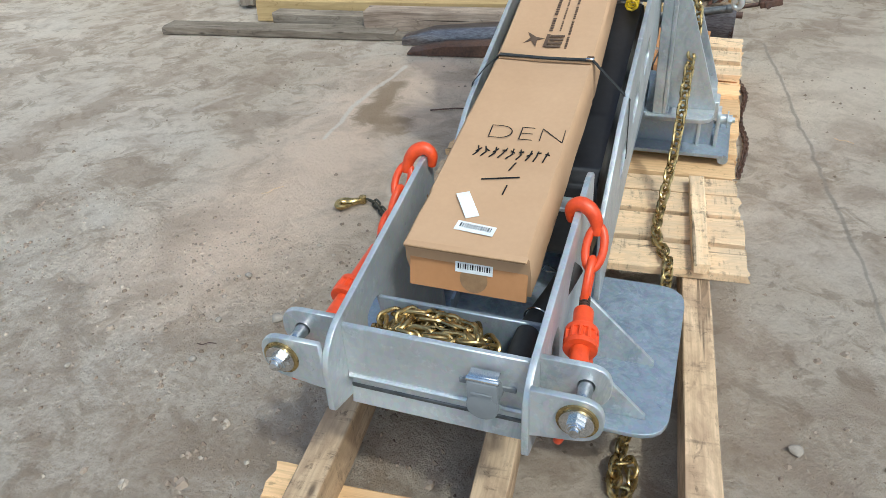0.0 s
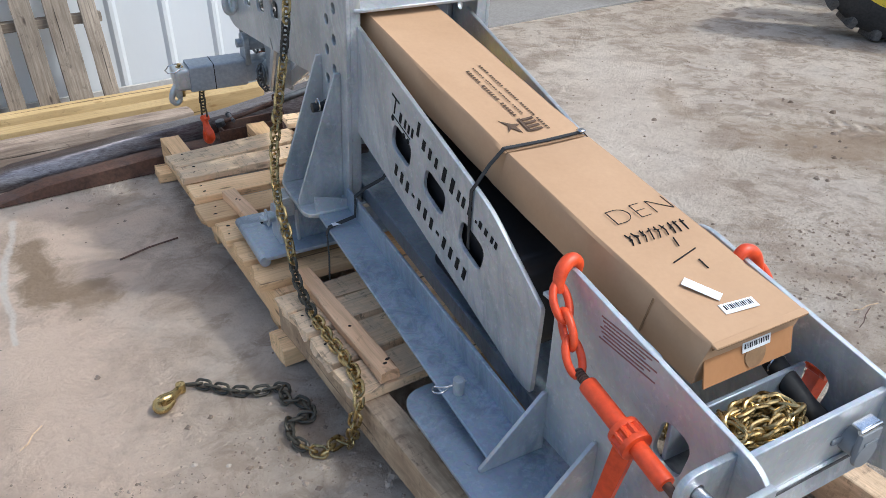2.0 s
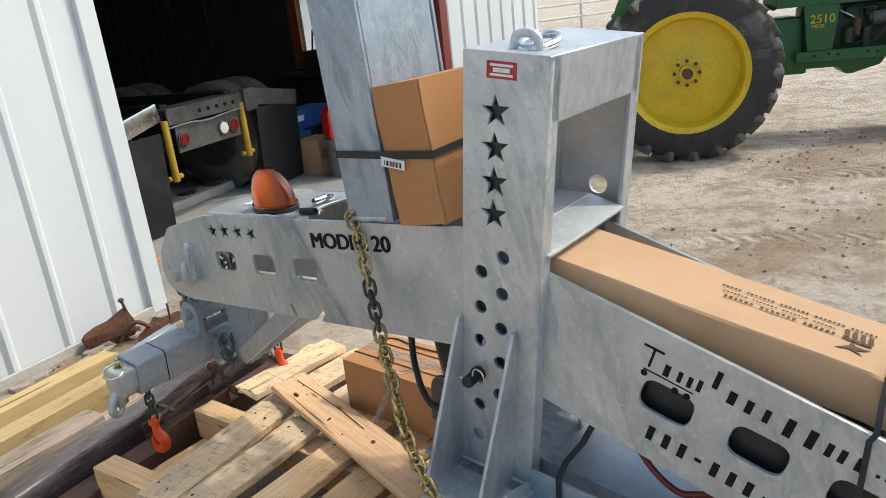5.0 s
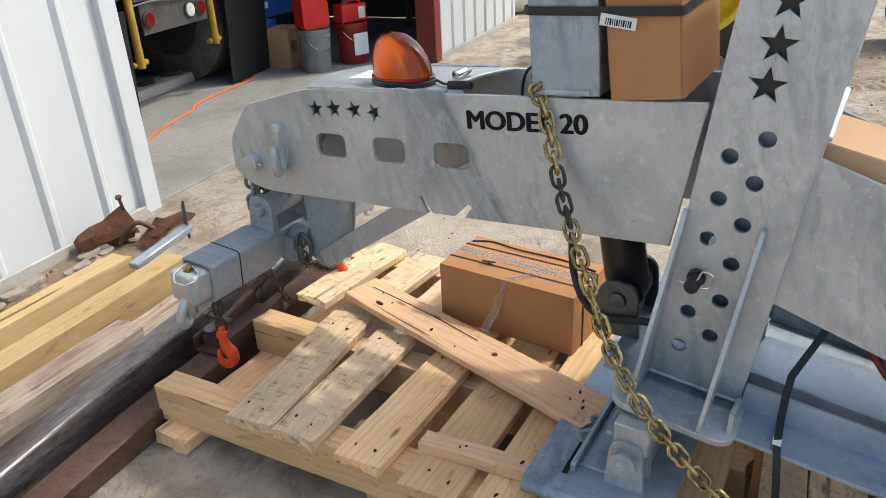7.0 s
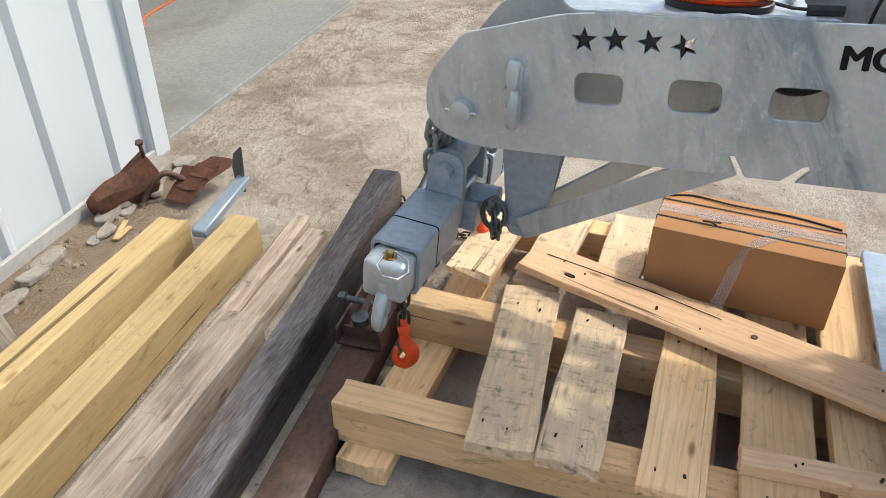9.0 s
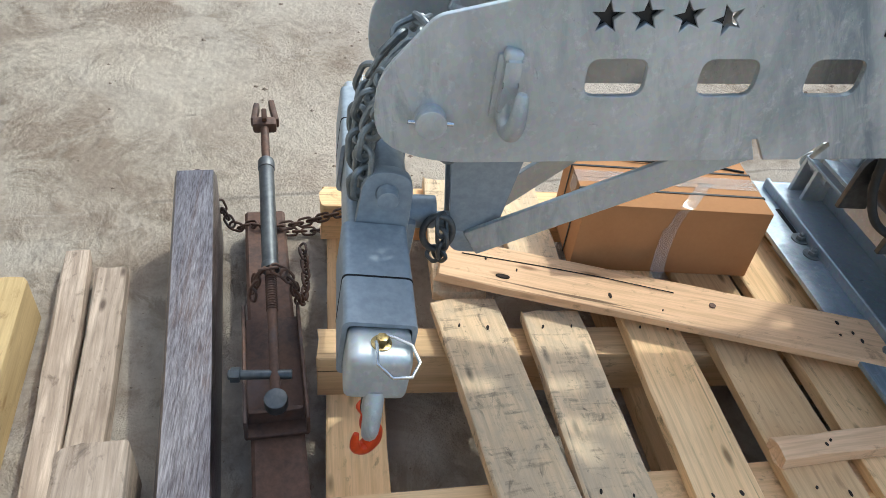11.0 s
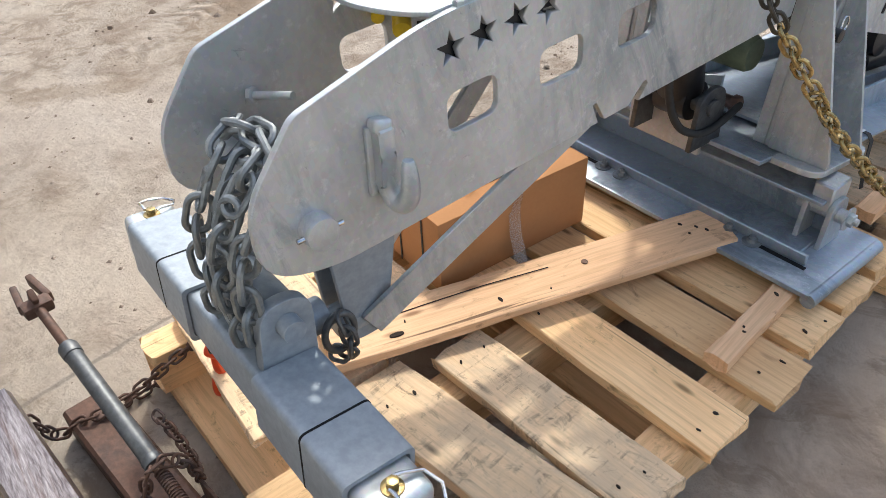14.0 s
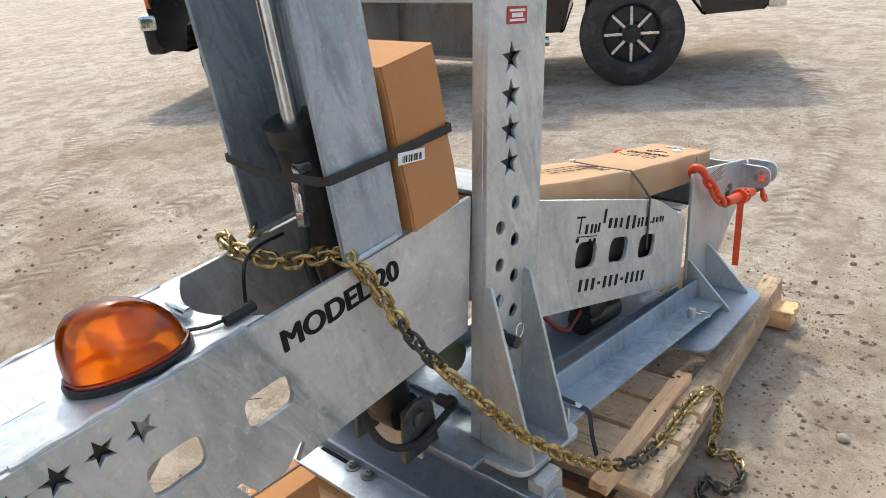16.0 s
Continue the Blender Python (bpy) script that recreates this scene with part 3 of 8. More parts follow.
def tube(pts, r, seg=10, closed=False, radii=None, flat=1.0):
    """A round or flattened bar along a line of points."""
    bm = bmesh.new()
    pts = [Vector(p) for p in pts]
    n = len(pts)
    rings = []
    ref = None
    for i, p in enumerate(pts):
        a, c = pts[(i - 1) % n] if closed or i else pts[0], pts[(i + 1) % n] if closed or i < n - 1 else pts[-1]
        tan = (c - a).normalized()
        if ref is None:
            ref = tan.orthogonal().normalized()
        ref = (ref - tan * ref.dot(tan)).normalized()
        side = tan.cross(ref)
        rr = radii[i] if radii else r
        rings.append([bm.verts.new(p + (ref * math.cos(2 * math.pi * k / seg) + side * math.sin(2 * math.pi * k / seg) * flat) * rr) for k in range(seg)])
    pairs = list(zip(rings, rings[1:])) + ([(rings[-1], rings[0])] if closed else [])
    for a, b in pairs:
        for k in range(seg):
            bm.faces.new((a[k], a[(k + 1) % seg], b[(k + 1) % seg], b[k]))
    if not closed:
        bm.faces.new(rings[0][::-1])
        bm.faces.new(rings[-1])
    return bm


def strip(pts, width, thick, up=(0, 0, 1), across=None):
    """A flat band along a line of points; across: the direction of its width."""
    bm = bmesh.new()
    pts = [Vector(p) for p in pts]
    rings = []
    for i, p in enumerate(pts):
        tan = (pts[min(i + 1, len(pts) - 1)] - pts[max(i - 1, 0)]).normalized()
        wv = Vector(across).normalized() if across else tan.cross(Vector(up)).normalized()
        nv = wv.cross(tan).normalized()
        rings.append([bm.verts.new(p + wv * sx * width / 2 + nv * sz * thick / 2) for sx, sz in ((-1, -1), (1, -1), (1, 1), (-1, 1))])
    for a, b in zip(rings, rings[1:]):
        for k in range(4):
            bm.faces.new((a[k], a[(k + 1) % 4], b[(k + 1) % 4], b[k]))
    bm.faces.new(rings[0][::-1])
    bm.faces.new(rings[-1])
    return bm


def prism(poly, depth, m=None, bevel=0.0):
    """A polygon in x, y drawn out by depth about z = 0."""
    bm = bmesh.new()
    lo = [bm.verts.new((x, y, -depth / 2)) for x, y in poly]
    hi = [bm.verts.new((x, y, depth / 2)) for x, y in poly]
    bm.faces.new(lo[::-1])
    bm.faces.new(hi)
    for i in range(len(poly)):
        j = (i + 1) % len(poly)
        bm.faces.new((lo[i], lo[j], hi[j], hi[i]))
    if bevel:
        bmesh.ops.bevel(bm, geom=bm.edges[:], offset=bevel, segments=1, affect='EDGES')
    if m is not None:
        bmesh.ops.transform(bm, matrix=m, verts=bm.verts)
    return bm


def rounded(poly, radii, n=5):
    """Rounds a polygon's corners; radii: one number or one for each corner."""
    out = []
    k = len(poly)
    for i in range(k):
        p, a, c = Vector(poly[i]), Vector(poly[i - 1]), Vector(poly[(i + 1) % k])
        r = radii[i] if isinstance(radii, (list, tuple)) else radii
        if r <= 0:
            out.append(tuple(p))
            continue
        u, w = (a - p), (c - p)
        d = min(r, u.length * 0.49, w.length * 0.49)
        s, e = p + u.normalized() * d, p + w.normalized() * d
        for j in range(n + 1):
            t = j / n
            out.append(tuple((1 - t) ** 2 * s + 2 * t * (1 - t) * p + t * t * e))
    return out


def ring(cx, cy, r, n=20):
    return [(cx + r * math.cos(2 * math.pi * i / n), cy + r * math.sin(2 * math.pi * i / n)) for i in range(n)]


def slot(cx, cy, w, h, r, turn=0.0):
    c, s = math.cos(radians(turn)), math.sin(radians(turn))
    q = rounded([(-w / 2, -h / 2), (w / 2, -h / 2), (w / 2, h / 2), (-w / 2, h / 2)], r)
    return [(cx + x * c - y * s, cy + x * s + y * c) for x, y in q]


def star(cx, cy, r, turn=0.0):
    return [(cx + (r if i % 2 == 0 else r * 0.40) * math.sin(math.pi * i / 5 + radians(turn)), cy + (r if i % 2 == 0 else r * 0.40) * math.cos(math.pi * i / 5 + radians(turn))) for i in range(10)]


def curve_mesh(data, name, material):
    ob = bpy.data.objects.new("tmp", data)
    scene.collection.objects.link(ob)
    dg = bpy.context.evaluated_depsgraph_get()
    me = bpy.data.meshes.new_from_object(ob.evaluated_get(dg))
    bpy.data.objects.remove(ob)
    bpy.data.curves.remove(data)
    bm = bmesh.new()
    bm.from_mesh(me)
    bmesh.ops.remove_doubles(bm, verts=bm.verts, dist=2e-5)
    bm.to_mesh(me)
    bm.free()
    me.name = name
    me.materials.clear()
    me.materials.append(material)
    return me


def plate(name, outer, holes, thick, m, material, parent=None, label="", bevel=0.0015):
    """A flat plate with real cut-outs; outline and holes in the plate's own x, y."""
    cu = bpy.data.curves.new(name, 'CURVE')
    cu.dimensions, cu.fill_mode = '2D', 'BOTH'
    cu.extrude, cu.bevel_depth, cu.bevel_resolution, cu.offset = thick / 2 - bevel, bevel, 1, -bevel
    for loop in [outer, *holes]:
        sp = cu.splines.new('POLY')
        sp.points.add(len(loop) - 1)
        for pt, (x, y) in zip(sp.points, loop):
            pt.co = (x, y, 0, 1)
        sp.use_cyclic_u = True
    ob = new(name, curve_mesh(cu, name, material))
    ob.matrix_basis = m
    under(ob, parent)
    return tagged(ob, label)


def lettering(name, body, size, m, material, parent, label="", thick=0.0006, align='LEFT', squeeze=1.0, bold=0.0):
    cu = bpy.data.curves.new(name, 'FONT')
    cu.body, cu.size, cu.extrude, cu.align_x, cu.offset = body, size, thick, align, min(bold, 0.0)
    me = curve_mesh(cu, name, material)
    if bold > 0:
        bm = bmesh.new()
        for dx, dy, dz in ((-bold, 0.0, 0.0), (-bold * 0.5, bold * 0.4, 0.0001), (0.0, -bold * 0.4, 0.0002), (bold * 0.5, bold * 0.4, 0.0003), (bold, 0.0, 0.0004)):
            tmp = me.copy()
            tmp.transform(Matrix.Translation((dx, dy, dz)))
            bm.from_mesh(tmp)
            bpy.data.meshes.remove(tmp)
        bm.to_mesh(me)
        bm.free()
    me.transform(Matrix.Diagonal((squeeze, 1, 1, 1)))
    ob = new(name, me)
    ob.matrix_basis = m
    under(ob, parent)
    return tagged(ob, label)


def side(x, flip=False):
    """Plate frame: own x is world y, own y is world z; flip: seen from -x, own x runs to -y."""
    cols = ((0, -1, 0), (0, 0, 1), (-1, 0, 0)) if flip else ((0, 1, 0), (0, 0, 1), (1, 0, 0))
    m = Matrix((cols[0], cols[1], cols[2])).transposed().to_4x4()
    m.translation = (x, 0, 0)
    return m


def across_y(y):
    """Plate frame in the x, z plane: own x is world x, own y is world z."""
    m = Matrix(((1, 0, 0), (0, 0, 1), (0, -1, 0))).transposed().to_4x4()
    m.translation = (0, y, 0)
    return m


def link_mesh(name, pitch, wire, material, fat=1.0):
    """One chain link, long along x, wire round."""
    half, rad = pitch / 2 + wire * 0.5 - (wire * 1.55 * fat), wire * 1.55 * fat
    pts = []
    for i in range(9):
        a = -math.pi / 2 + math.pi * i / 8
        pts.append((half + rad * math.cos(a), rad * math.sin(a), 0))
    for i in range(9):
        a = math.pi / 2 + math.pi * i / 8
        pts.append((-half + rad * math.cos(a), rad * math.sin(a), 0))
    return mesh_of(tube(pts, wire / 2, 8, True), name, material)


LINKS = {}


def chain(parent, pts, pitch, wire, material, black=(), start_roll=0.0):
    """Links of a chain along a line, each turned a quarter to the next."""
    key = (material.name, pitch)
    if key not in LINKS:
        LINKS[key] = link_mesh("link", pitch + wire, wire, material)
    path = smooth_path(pts, 10)
    out, acc, i = [path[0]], 0.0, 0
    cur = path[0].copy()
    for p in path[1:]:
        while (p - cur).length > 0 and (p - out[-1]).length >= pitch:
            d = p - out[-1]
            step = out[-1] + d.normalized() * pitch
            out.append(step)
        cur = p
    made = []
    for k, (a, b) in enumerate(zip(out, out[1:])):
        tan = (b - a).normalized()
        ref = Vector((0, 0, 1)) if abs(tan.z) < 0.8 else Vector((1, 0, 0.2))
        y = ref.cross(tan).normalized()
        z = tan.cross(y)
        m = Matrix((tan, y, z)).transposed().to_4x4()
        m.translation = (a + b) / 2
        roll = (45 if k % 2 else -45) + start_roll + random.uniform(-9, 9)
        me = LINKS[key]
        if k in black:
            bk = (CHAIN_BLACK.name, pitch)
            if bk not in LINKS:
                LINKS[bk] = link_mesh("link", pitch + wire, wire, CHAIN_BLACK)
            me = LINKS[bk]
        ob = new("link", me)
        ob.matrix_basis = m @ pose(0, 0, 0, roll, 0, 0)
        under(ob, parent)
        made.append(ob)
    return made


def hook_shape(parent, name, material, m, s=1.0, label=""):
    """A clevis grab hook: eye end at the origin, its mouth towards -z."""
    pts = [(0, 0, 0), (0, 0, -0.022), (0.005, 0, -0.040), (0.015, 0, -0.056), (0.016, 0, -0.076), (0.002, 0, -0.090), (-0.013, 0, -0.084), (-0.018, 0, -0.066), (-0.016, 0, -0.046)]
    line = smooth_path([Vector(p) * s for p in pts], 5)
    n = len(line)
    radii = [s * (0.009 + 0.0075 * math.sin(math.pi * min(1, i / (n * 0.8)))) * (1.0 if i < n * 0.8 else 1 - 0.55 * (i / n - 0.8) / 0.2) for i in range(n)]
    bm = joined(tube(line, 0.01, 10, radii=radii, flat=0.85), cyl(0.013 * s, 0.026 * s, 'Y', 14, 0.002, pose(0, 0, 0.004 * s)))
    return part(name, bm, material, parent, label, m)


def bolt(parent, m, r=0.012, material=None, head=True, label=""):
    """A hex head on a washer, its axis along own z."""
    bm = joined(cyl(r * 1.75, r * 0.25, 'Z', 24, 0.0, pose(0, 0, r * 0.12)), cyl(r, r * 0.8, 'Z', 6, r * 0.08, pose(0, 0, r * 0.6)), cyl(r * 0.55, r * 0.9, 'Z', 14, r * 0.05, pose(0, 0, r * 1.1)))
    return part("bolt", bm, material or CHROME, parent, label, m)

# ---- ground ----


def ground_sheet():
    s = np.sinh(np.linspace(-6.2, 6.2, 261)) / np.sinh(6.2)
    xs, ys = s * 420.0 + 0.0, s * 420.0 + 1.6
    bm_v, nx = [], len(xs)
    for y in ys:
        for x in xs:
            d = math.hypot(x, y - 1.6)
            amp = 0.004 if d < 3 else min(0.02, 0.004 + 0.0025 * (d - 3))
            z = amp * (noise.noise(Vector((x * 1.3, y * 1.3, 0))) + 0.5 * noise.noise(Vector((x * 5, y * 5, 3)))) if d < 40 else 0.0
            bm_v.append((x, y, z - 0.004))
    faces = [(j * nx + i, j * nx + i + 1, (j + 1) * nx + i + 1, (j + 1) * nx + i) for j in range(len(ys) - 1) for i in range(nx - 1)]
    me = bpy.data.meshes.new("ground")
    me.from_pydata(bm_v, [], faces)
    me.materials.append(DIRT)
    smooth_by_angle(me, 60)
    return tagged(new("ground", me), "pale brown dry dirt yard with tyre tracks and gravel", "ground", kind="structure")


ground_sheet()


def pebble_field():
    rng = random.Random(4)
    verts, faces = [], []
    for _ in range(22000):
        if rng.random() < 0.55:
            x, y = rng.uniform(-2.2, 1.9), rng.uniform(-0.9, 1.2)
        else:
            x, y = rng.uniform(-3.0, 5.0), rng.uniform(-3.5, 4.2)
        if noise.noise(Vector((x * 0.9, y * 0.9, 7))) < 0.02 and rng.random() < 0.85:
            continue
        r = 0.002 + 0.010 * rng.random() ** 6
        base = len(verts)
        for dx, dy, dz in ((1, 0, 0), (0, 1, 0), (-1, 0, 0), (0, -1, 0), (0, 0, 0.8)):
            verts.append((x + dx * r * rng.uniform(.6, 1.3), y + dy * r * rng.uniform(.6, 1.3), -0.004 + dz * r * rng.uniform(.7, 1.2)))
        faces += [(base + i, base + (i + 1) % 4, base + 4) for i in range(4)]
    for _ in range(1300):
        x0, y0, x1, y1, w = rng.choice(((-0.8, -0.5, -0.6, 1.1, 0.30), (2.5, 1.8, 3.8, 1.05, 0.35), (6.4, 1.5, 4.7, 1.9, 0.35), (-0.9, -0.8, 0.9, 0.4, 0.35), (0.3, 4.42, -1.6, 4.15, 0.07)))
        q = rng.random()
        x, y = x0 + (x1 - x0) * q + rng.gauss(0, w), y0 + (y1 - y0) * q + rng.gauss(0, w)
        r = (0.003 + 0.016 * rng.random() ** 5) * (1.0 if x < 1 else 1.15)
        base = len(verts)
        for k in range(6):
            verts.append((x + math.cos(k * 1.047) * r * rng.uniform(.7, 1.25), y + math.sin(k * 1.047) * r * rng.uniform(.7, 1.25), -0.005))
        for k in range(6):
            verts.append((x + math.cos(k * 1.047 + 0.4) * r * rng.uniform(.3, .75), y + math.sin(k * 1.047 + 0.4) * r * rng.uniform(.3, .75), -0.003 + r * rng.uniform(.45, .8)))
        for k in range(6):
            faces.append((base + k, base + (k + 1) % 6, base + 6 + (k + 1) % 6, base + 6 + k))
        faces.append(tuple(base + 6 + k for k in range(6)))
    me = bpy.data.meshes.new("gravel")
    me.from_pydata(verts, [], faces)
    gm, nt, b = mat_base("gravel")
    geo = nt.nodes.new("ShaderNodeNewGeometry")
    nt.links.new(ramp(nt, geo.outputs["Random Per Island"], [(0.0, (0.20, 0.145, 0.105)), (0.8, (0.34, 0.265, 0.205)), (1.0, (0.44, 0.37, 0.30))]), b.inputs["Base Color"])
    b.inputs["Roughness"].default_value = 0.95
    me.materials.append(gm)
    return tagged(new("gravel", me), "small scattered pebbles and clods on the dirt", "gravel", kind="stuff")


pebble_field()

# ---- the tow unit ----
STAND = Matrix.Translation((0.019, 2.0, 0)) @ pose(0, 0, 0, 0.84, 0, 0) @ Matrix.Translation((0, -2.0, 0))     # the unit stands a little nose-up on its pallets
TAIL = Matrix.Translation((0, -0.025, 0.031))
LEAN_M = Matrix.Translation((0, 1.605, 0.44)) @ pose(0, 0, 0, 6.2, 0, 0)     # the portal leans to the tail
NEAR, FAR, TH = -0.194, 0.174, 0.012
BOOM_FAR = 0.098           # the boom is narrower than the frame behind it
unit = thing("tow_unit", (0, 1.6, 0.25), "galvanised steel heavy towing unit with portal mast, standing on pallets", "tow unit")

BOOM = rounded([(1.655, 1.085), (1.70, 0.762), (2.905, 0.685), (3.012, 0.72), (3.012, 0.835), (2.929, 0.942), (2.70, 1.012)], [0.0, 0.0, 0.06, 0.09, 0.04, 0.015, 0.06])
BOOM_HOLES = [slot(2.628, 0.862, 0.100, 0.066, 0.022, -4), slot(2.437, 0.875, 0.100, 0.066, 0.022, -4), slot(2.249, 0.888, 0.100, 0.066, 0.022, -4),
              star(2.669, 0.960, 0.027, 4), star(2.607, 0.967, 0.027, 10), star(2.540, 0.971, 0.027, 18), star(2.474, 0.972, 0.027, 28)]
LOWER = rounded([(1.47, 1.013), (0.715, 0.764), (0.50, 0.625), (0.515, 0.385), (0.56, 0.385), (1.515, 0.690)], [0.0, 0.05, 0.01, 0.01, 0.02, 0.0])
LOWER_HOLES = [slot(1.168, 0.746, 0.115, 0.078, 0.03, 17.5), slot(0.980, 0.689, 0.115, 0.078, 0.03, 17.5), slot(0.793, 0.629, 0.115, 0.078, 0.03, 17.5)]
edge = lambda y: 0.762 - (y - 1.70) * 0.0639
# two small slots cut up from the lower edge of the near plate
NOTCHES = [(2.214, edge(2.214)), (2.193, edge(2.214) + 0.030), (2.199, edge(2.214) + 0.038), (2.207, edge(2.214) + 0.036), (2.243, edge(2.243)),
           (2.309, edge(2.309)), (2.337, edge(2.309) + 0.042), (2.347, edge(2.309) + 0.040), (2.326, edge(2.326))]
k = min(range(len(BOOM)), key=lambda i: (BOOM[i][0] - 1.70) ** 2 + (BOOM[i][1] - 0.762) ** 2)
step = 1 if BOOM[(k + 1) % len(BOOM)][0] > 1.71 else 0
BOOM_NEAR = list(BOOM[:k + step]) + (NOTCHES if step else NOTCHES[::-1]) + list(BOOM[k + step:])
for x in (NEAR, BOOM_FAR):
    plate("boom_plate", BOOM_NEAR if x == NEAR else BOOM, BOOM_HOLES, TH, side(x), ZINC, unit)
# added black sheet: stands for the shade inside the boom
part("boom_lining", box((0.004, 0.2375, 0.085), 0.0, 1, pose(NEAR + 0.009, 2.594, 0.966, -4, 0, 0)), BLACK_PAINT, unit, "added black sheet that stands for shade behind the star cut-outs")
for x in (NEAR, FAR):
    plate("lower_plate", LOWER, LOWER_HOLES, TH, side(x), ZINC, unit)

# decals on the near plates
lettering("model_lettering", "MODEL 20", 0.062, side(NEAR - TH / 2 - 0.0008, True) @ pose(-2.202, 0.966, 0, 0, 0, 4.6), BLACK_INK, unit, "bold black model lettering", squeeze=1.06, bold=0.0026)


def bars(name, parent, m, cells, material, label):
    """A row of plain dark bars: (start, width, height, lift) each."""
    for k, (x, w, h, z) in enumerate(cells):
        part(name, box((w, h, 0.0012), 0.0, 1, m @ pose(x + w / 2, z + h / 2, 0)), material, parent, label if k == 0 else "", smooth=False)


LT = side(NEAR - TH / 2 - 0.0008, True)
NB = LT @ pose(-1.215, 0.812, 0, 0, 0, -18.5)
bars("name_bar", unit, NB,
     [(-0.020, 0.046, 0.0055, 0.060), (0.002, 0.0055, 0.046, 0.016), (0.036, 0.013, 0.028, 0.014), (0.066, 0.010, 0.026, 0.016), (0.088, 0.010, 0.026, 0.016), (0.108, 0.010, 0.028, 0.018), (-0.004, 0.112, 0.0025, 0.006),
      (0.134, 0.012, 0.042, 0.044), (0.170, 0.016, 0.030, 0.028), (0.206, 0.014, 0.030, 0.028), (0.242, 0.012, 0.030, 0.028), (0.284, 0.016, 0.042, 0.022), (0.326, 0.016, 0.042, 0.022),
      (0.362, 0.012, 0.030, 0.026), (0.386, 0.012, 0.030, 0.027), (0.416, 0.014, 0.030, 0.028), (0.452, 0.007, 0.007, 0.036), (0.468, 0.012, 0.018, 0.037), (0.494, 0.012, 0.018, 0.038), (0.522, 0.010, 0.018, 0.040), (0.540, 0.010, 0.018, 0.040)], BLACK_INK, "dark plain bars of the maker's name")
for q, v in ((0.0, -0.003), (0.072, -0.007), (0.098, -0.006)):
    part("name_dot", cyl(0.0075, 0.0012, 'Z', 18, 0.0, NB @ pose(q, v, 0)), BLACK_INK, unit)
bars("number_bar", unit, LT @ pose(-1.219, 0.649, 0, 0, 0, -18.5), [(0.0367 * i + 0.004, 0.015, 0.036 if i not in (3, 7) else 0.008, 0.0 if i not in (3, 7) else 0.014) for i in range(12)], BLACK_INK, "dark plain bars of a number")

# portal: two channel posts, head beam, base plates and fins
POST = rounded([(-0.105, 0.0), (0.105, 0.0), (0.105, 1.055), (-0.105, 1.055)], 0.004)
POST_HOLES = [star(0.021, z, 0.036, 4) for z in (0.931, 0.852, 0.775, 0.70)] + [ring(0.052, 0.552 - 0.0915 * i, 0.0165) for i in range(6)] + [ring(-0.006, 0.601 - 0.0915 * i, 0.0165) for i in range(6)]
for sx, x in ((-1, -0.227), (1, 0.226)):
    post = plate("post", POST, POST_HOLES if sx < 0 else [ring(-0.02, 0.66, 0.026)] + POST_HOLES[4:], 0.012, LEAN_M @ side(x), ZINC, unit)
    for y in (-0.099, 0.099):
        part("post_flange", box((0.032, 0.012, 1.05), 0.002, 1, LEAN_M @ pose(x - sx * 0.022, y, 0.525)), ZINC, post)
    if sx < 0:
        # added black sheet: the channel's inner shade, seen through the stars
        part("post_backing", box((0.006, 0.18, 0.33), 0.001, 1, LEAN_M @ pose(x - sx * 0.011, 0, 0.812)), BLACK_PAINT, post, "added black sheet that stands for shade behind the stars")
    if sx < 0:
        # added sheet that darkens the pin holes in place of shade
        part("hole_shade_sheet", box((0.004, 0.185, 0.54), 0.0, 1, LEAN_M @ pose(x - sx * 0.034, 0, 0.35)), ZINC_DARK, post)
    for y, w in ((0.106, 0.15), (-0.048, 0.15)):
        m = LEAN_M @ across_y(y)
        fx = x + sx * 0.006
        plate("fin", rounded([(fx, 0.0), (fx + sx * w, 0.0), (fx + sx * w, 0.02), (fx + sx * 0.018, 0.425), (fx, 0.425)], 0.004), [], 0.010, m, ZINC, post)
    plate("post_base", rounded([(x - sx * 0.06, -0.12), (x + sx * 0.158, -0.12), (x + sx * 0.158, 0.150), (x - sx * 0.06, 0.150)], [0.0, 0.05, 0.05, 0.0]), [], 0.016, LEAN_M @ pose(0, 0, -0.008), ZINC, post)
    # welded seams at the foot
    part("weld", tube([LEAN_M @ Vector((x + sx * 0.008, y, 0.004)) for y in np.linspace(-0.1, 0.1, 12)], 0.005, 6), ZINC, post)
lock = part("lock_pin", joined(cyl(0.0155, 0.07, 'X', 20, 0.002, LEAN_M @ pose(-0.254, 0.052, 0.2775)), cyl(0.020, 0.012, 'X', 20, 0.002, LEAN_M @ pose(-0.240, 0.052, 0.2775))), BLACK_PAINT, unit, "black locking pin")
clip_pts = [LEAN_M @ Vector(p) for p in ((-0.276, 0.082, 0.277), (-0.276, 0.03, 0.277), (-0.276, 0.012, 0.292), (-0.277, 0.018, 0.312), (-0.277, 0.038, 0.314), (-0.278, 0.045, 0.292), (-0.278, 0.062, 0.286))]
part("hairpin_clip", tube(smooth_path(clip_pts, 5), 0.0022, 8), CHROME, lock, "bright wire hairpin clip")
part("head_beam", box((0.44, 0.012, 0.135), 0.002, 1, LEAN_M @ pose(0.0, -0.099, 0.985)), ZINC, unit)
part("head_plate", box((0.466, 0.21, 0.012), 0.002, 1, LEAN_M @ pose(0.0, 0, 1.049)), ZINC, unit)
part("head_flange", box((0.44, 0.10, 0.010), 0.002, 1, LEAN_M @ pose(0.0, -0.05, 0.918)), ZINC, unit)
shack = [LEAN_M @ Vector((-0.13 + 0.055 * math.cos(a), -0.02 + 0.035 * math.sin(a), 1.066 + 0.01 * math.cos(a))) for a in np.linspace(0, 2 * math.pi, 24, endpoint=False)]
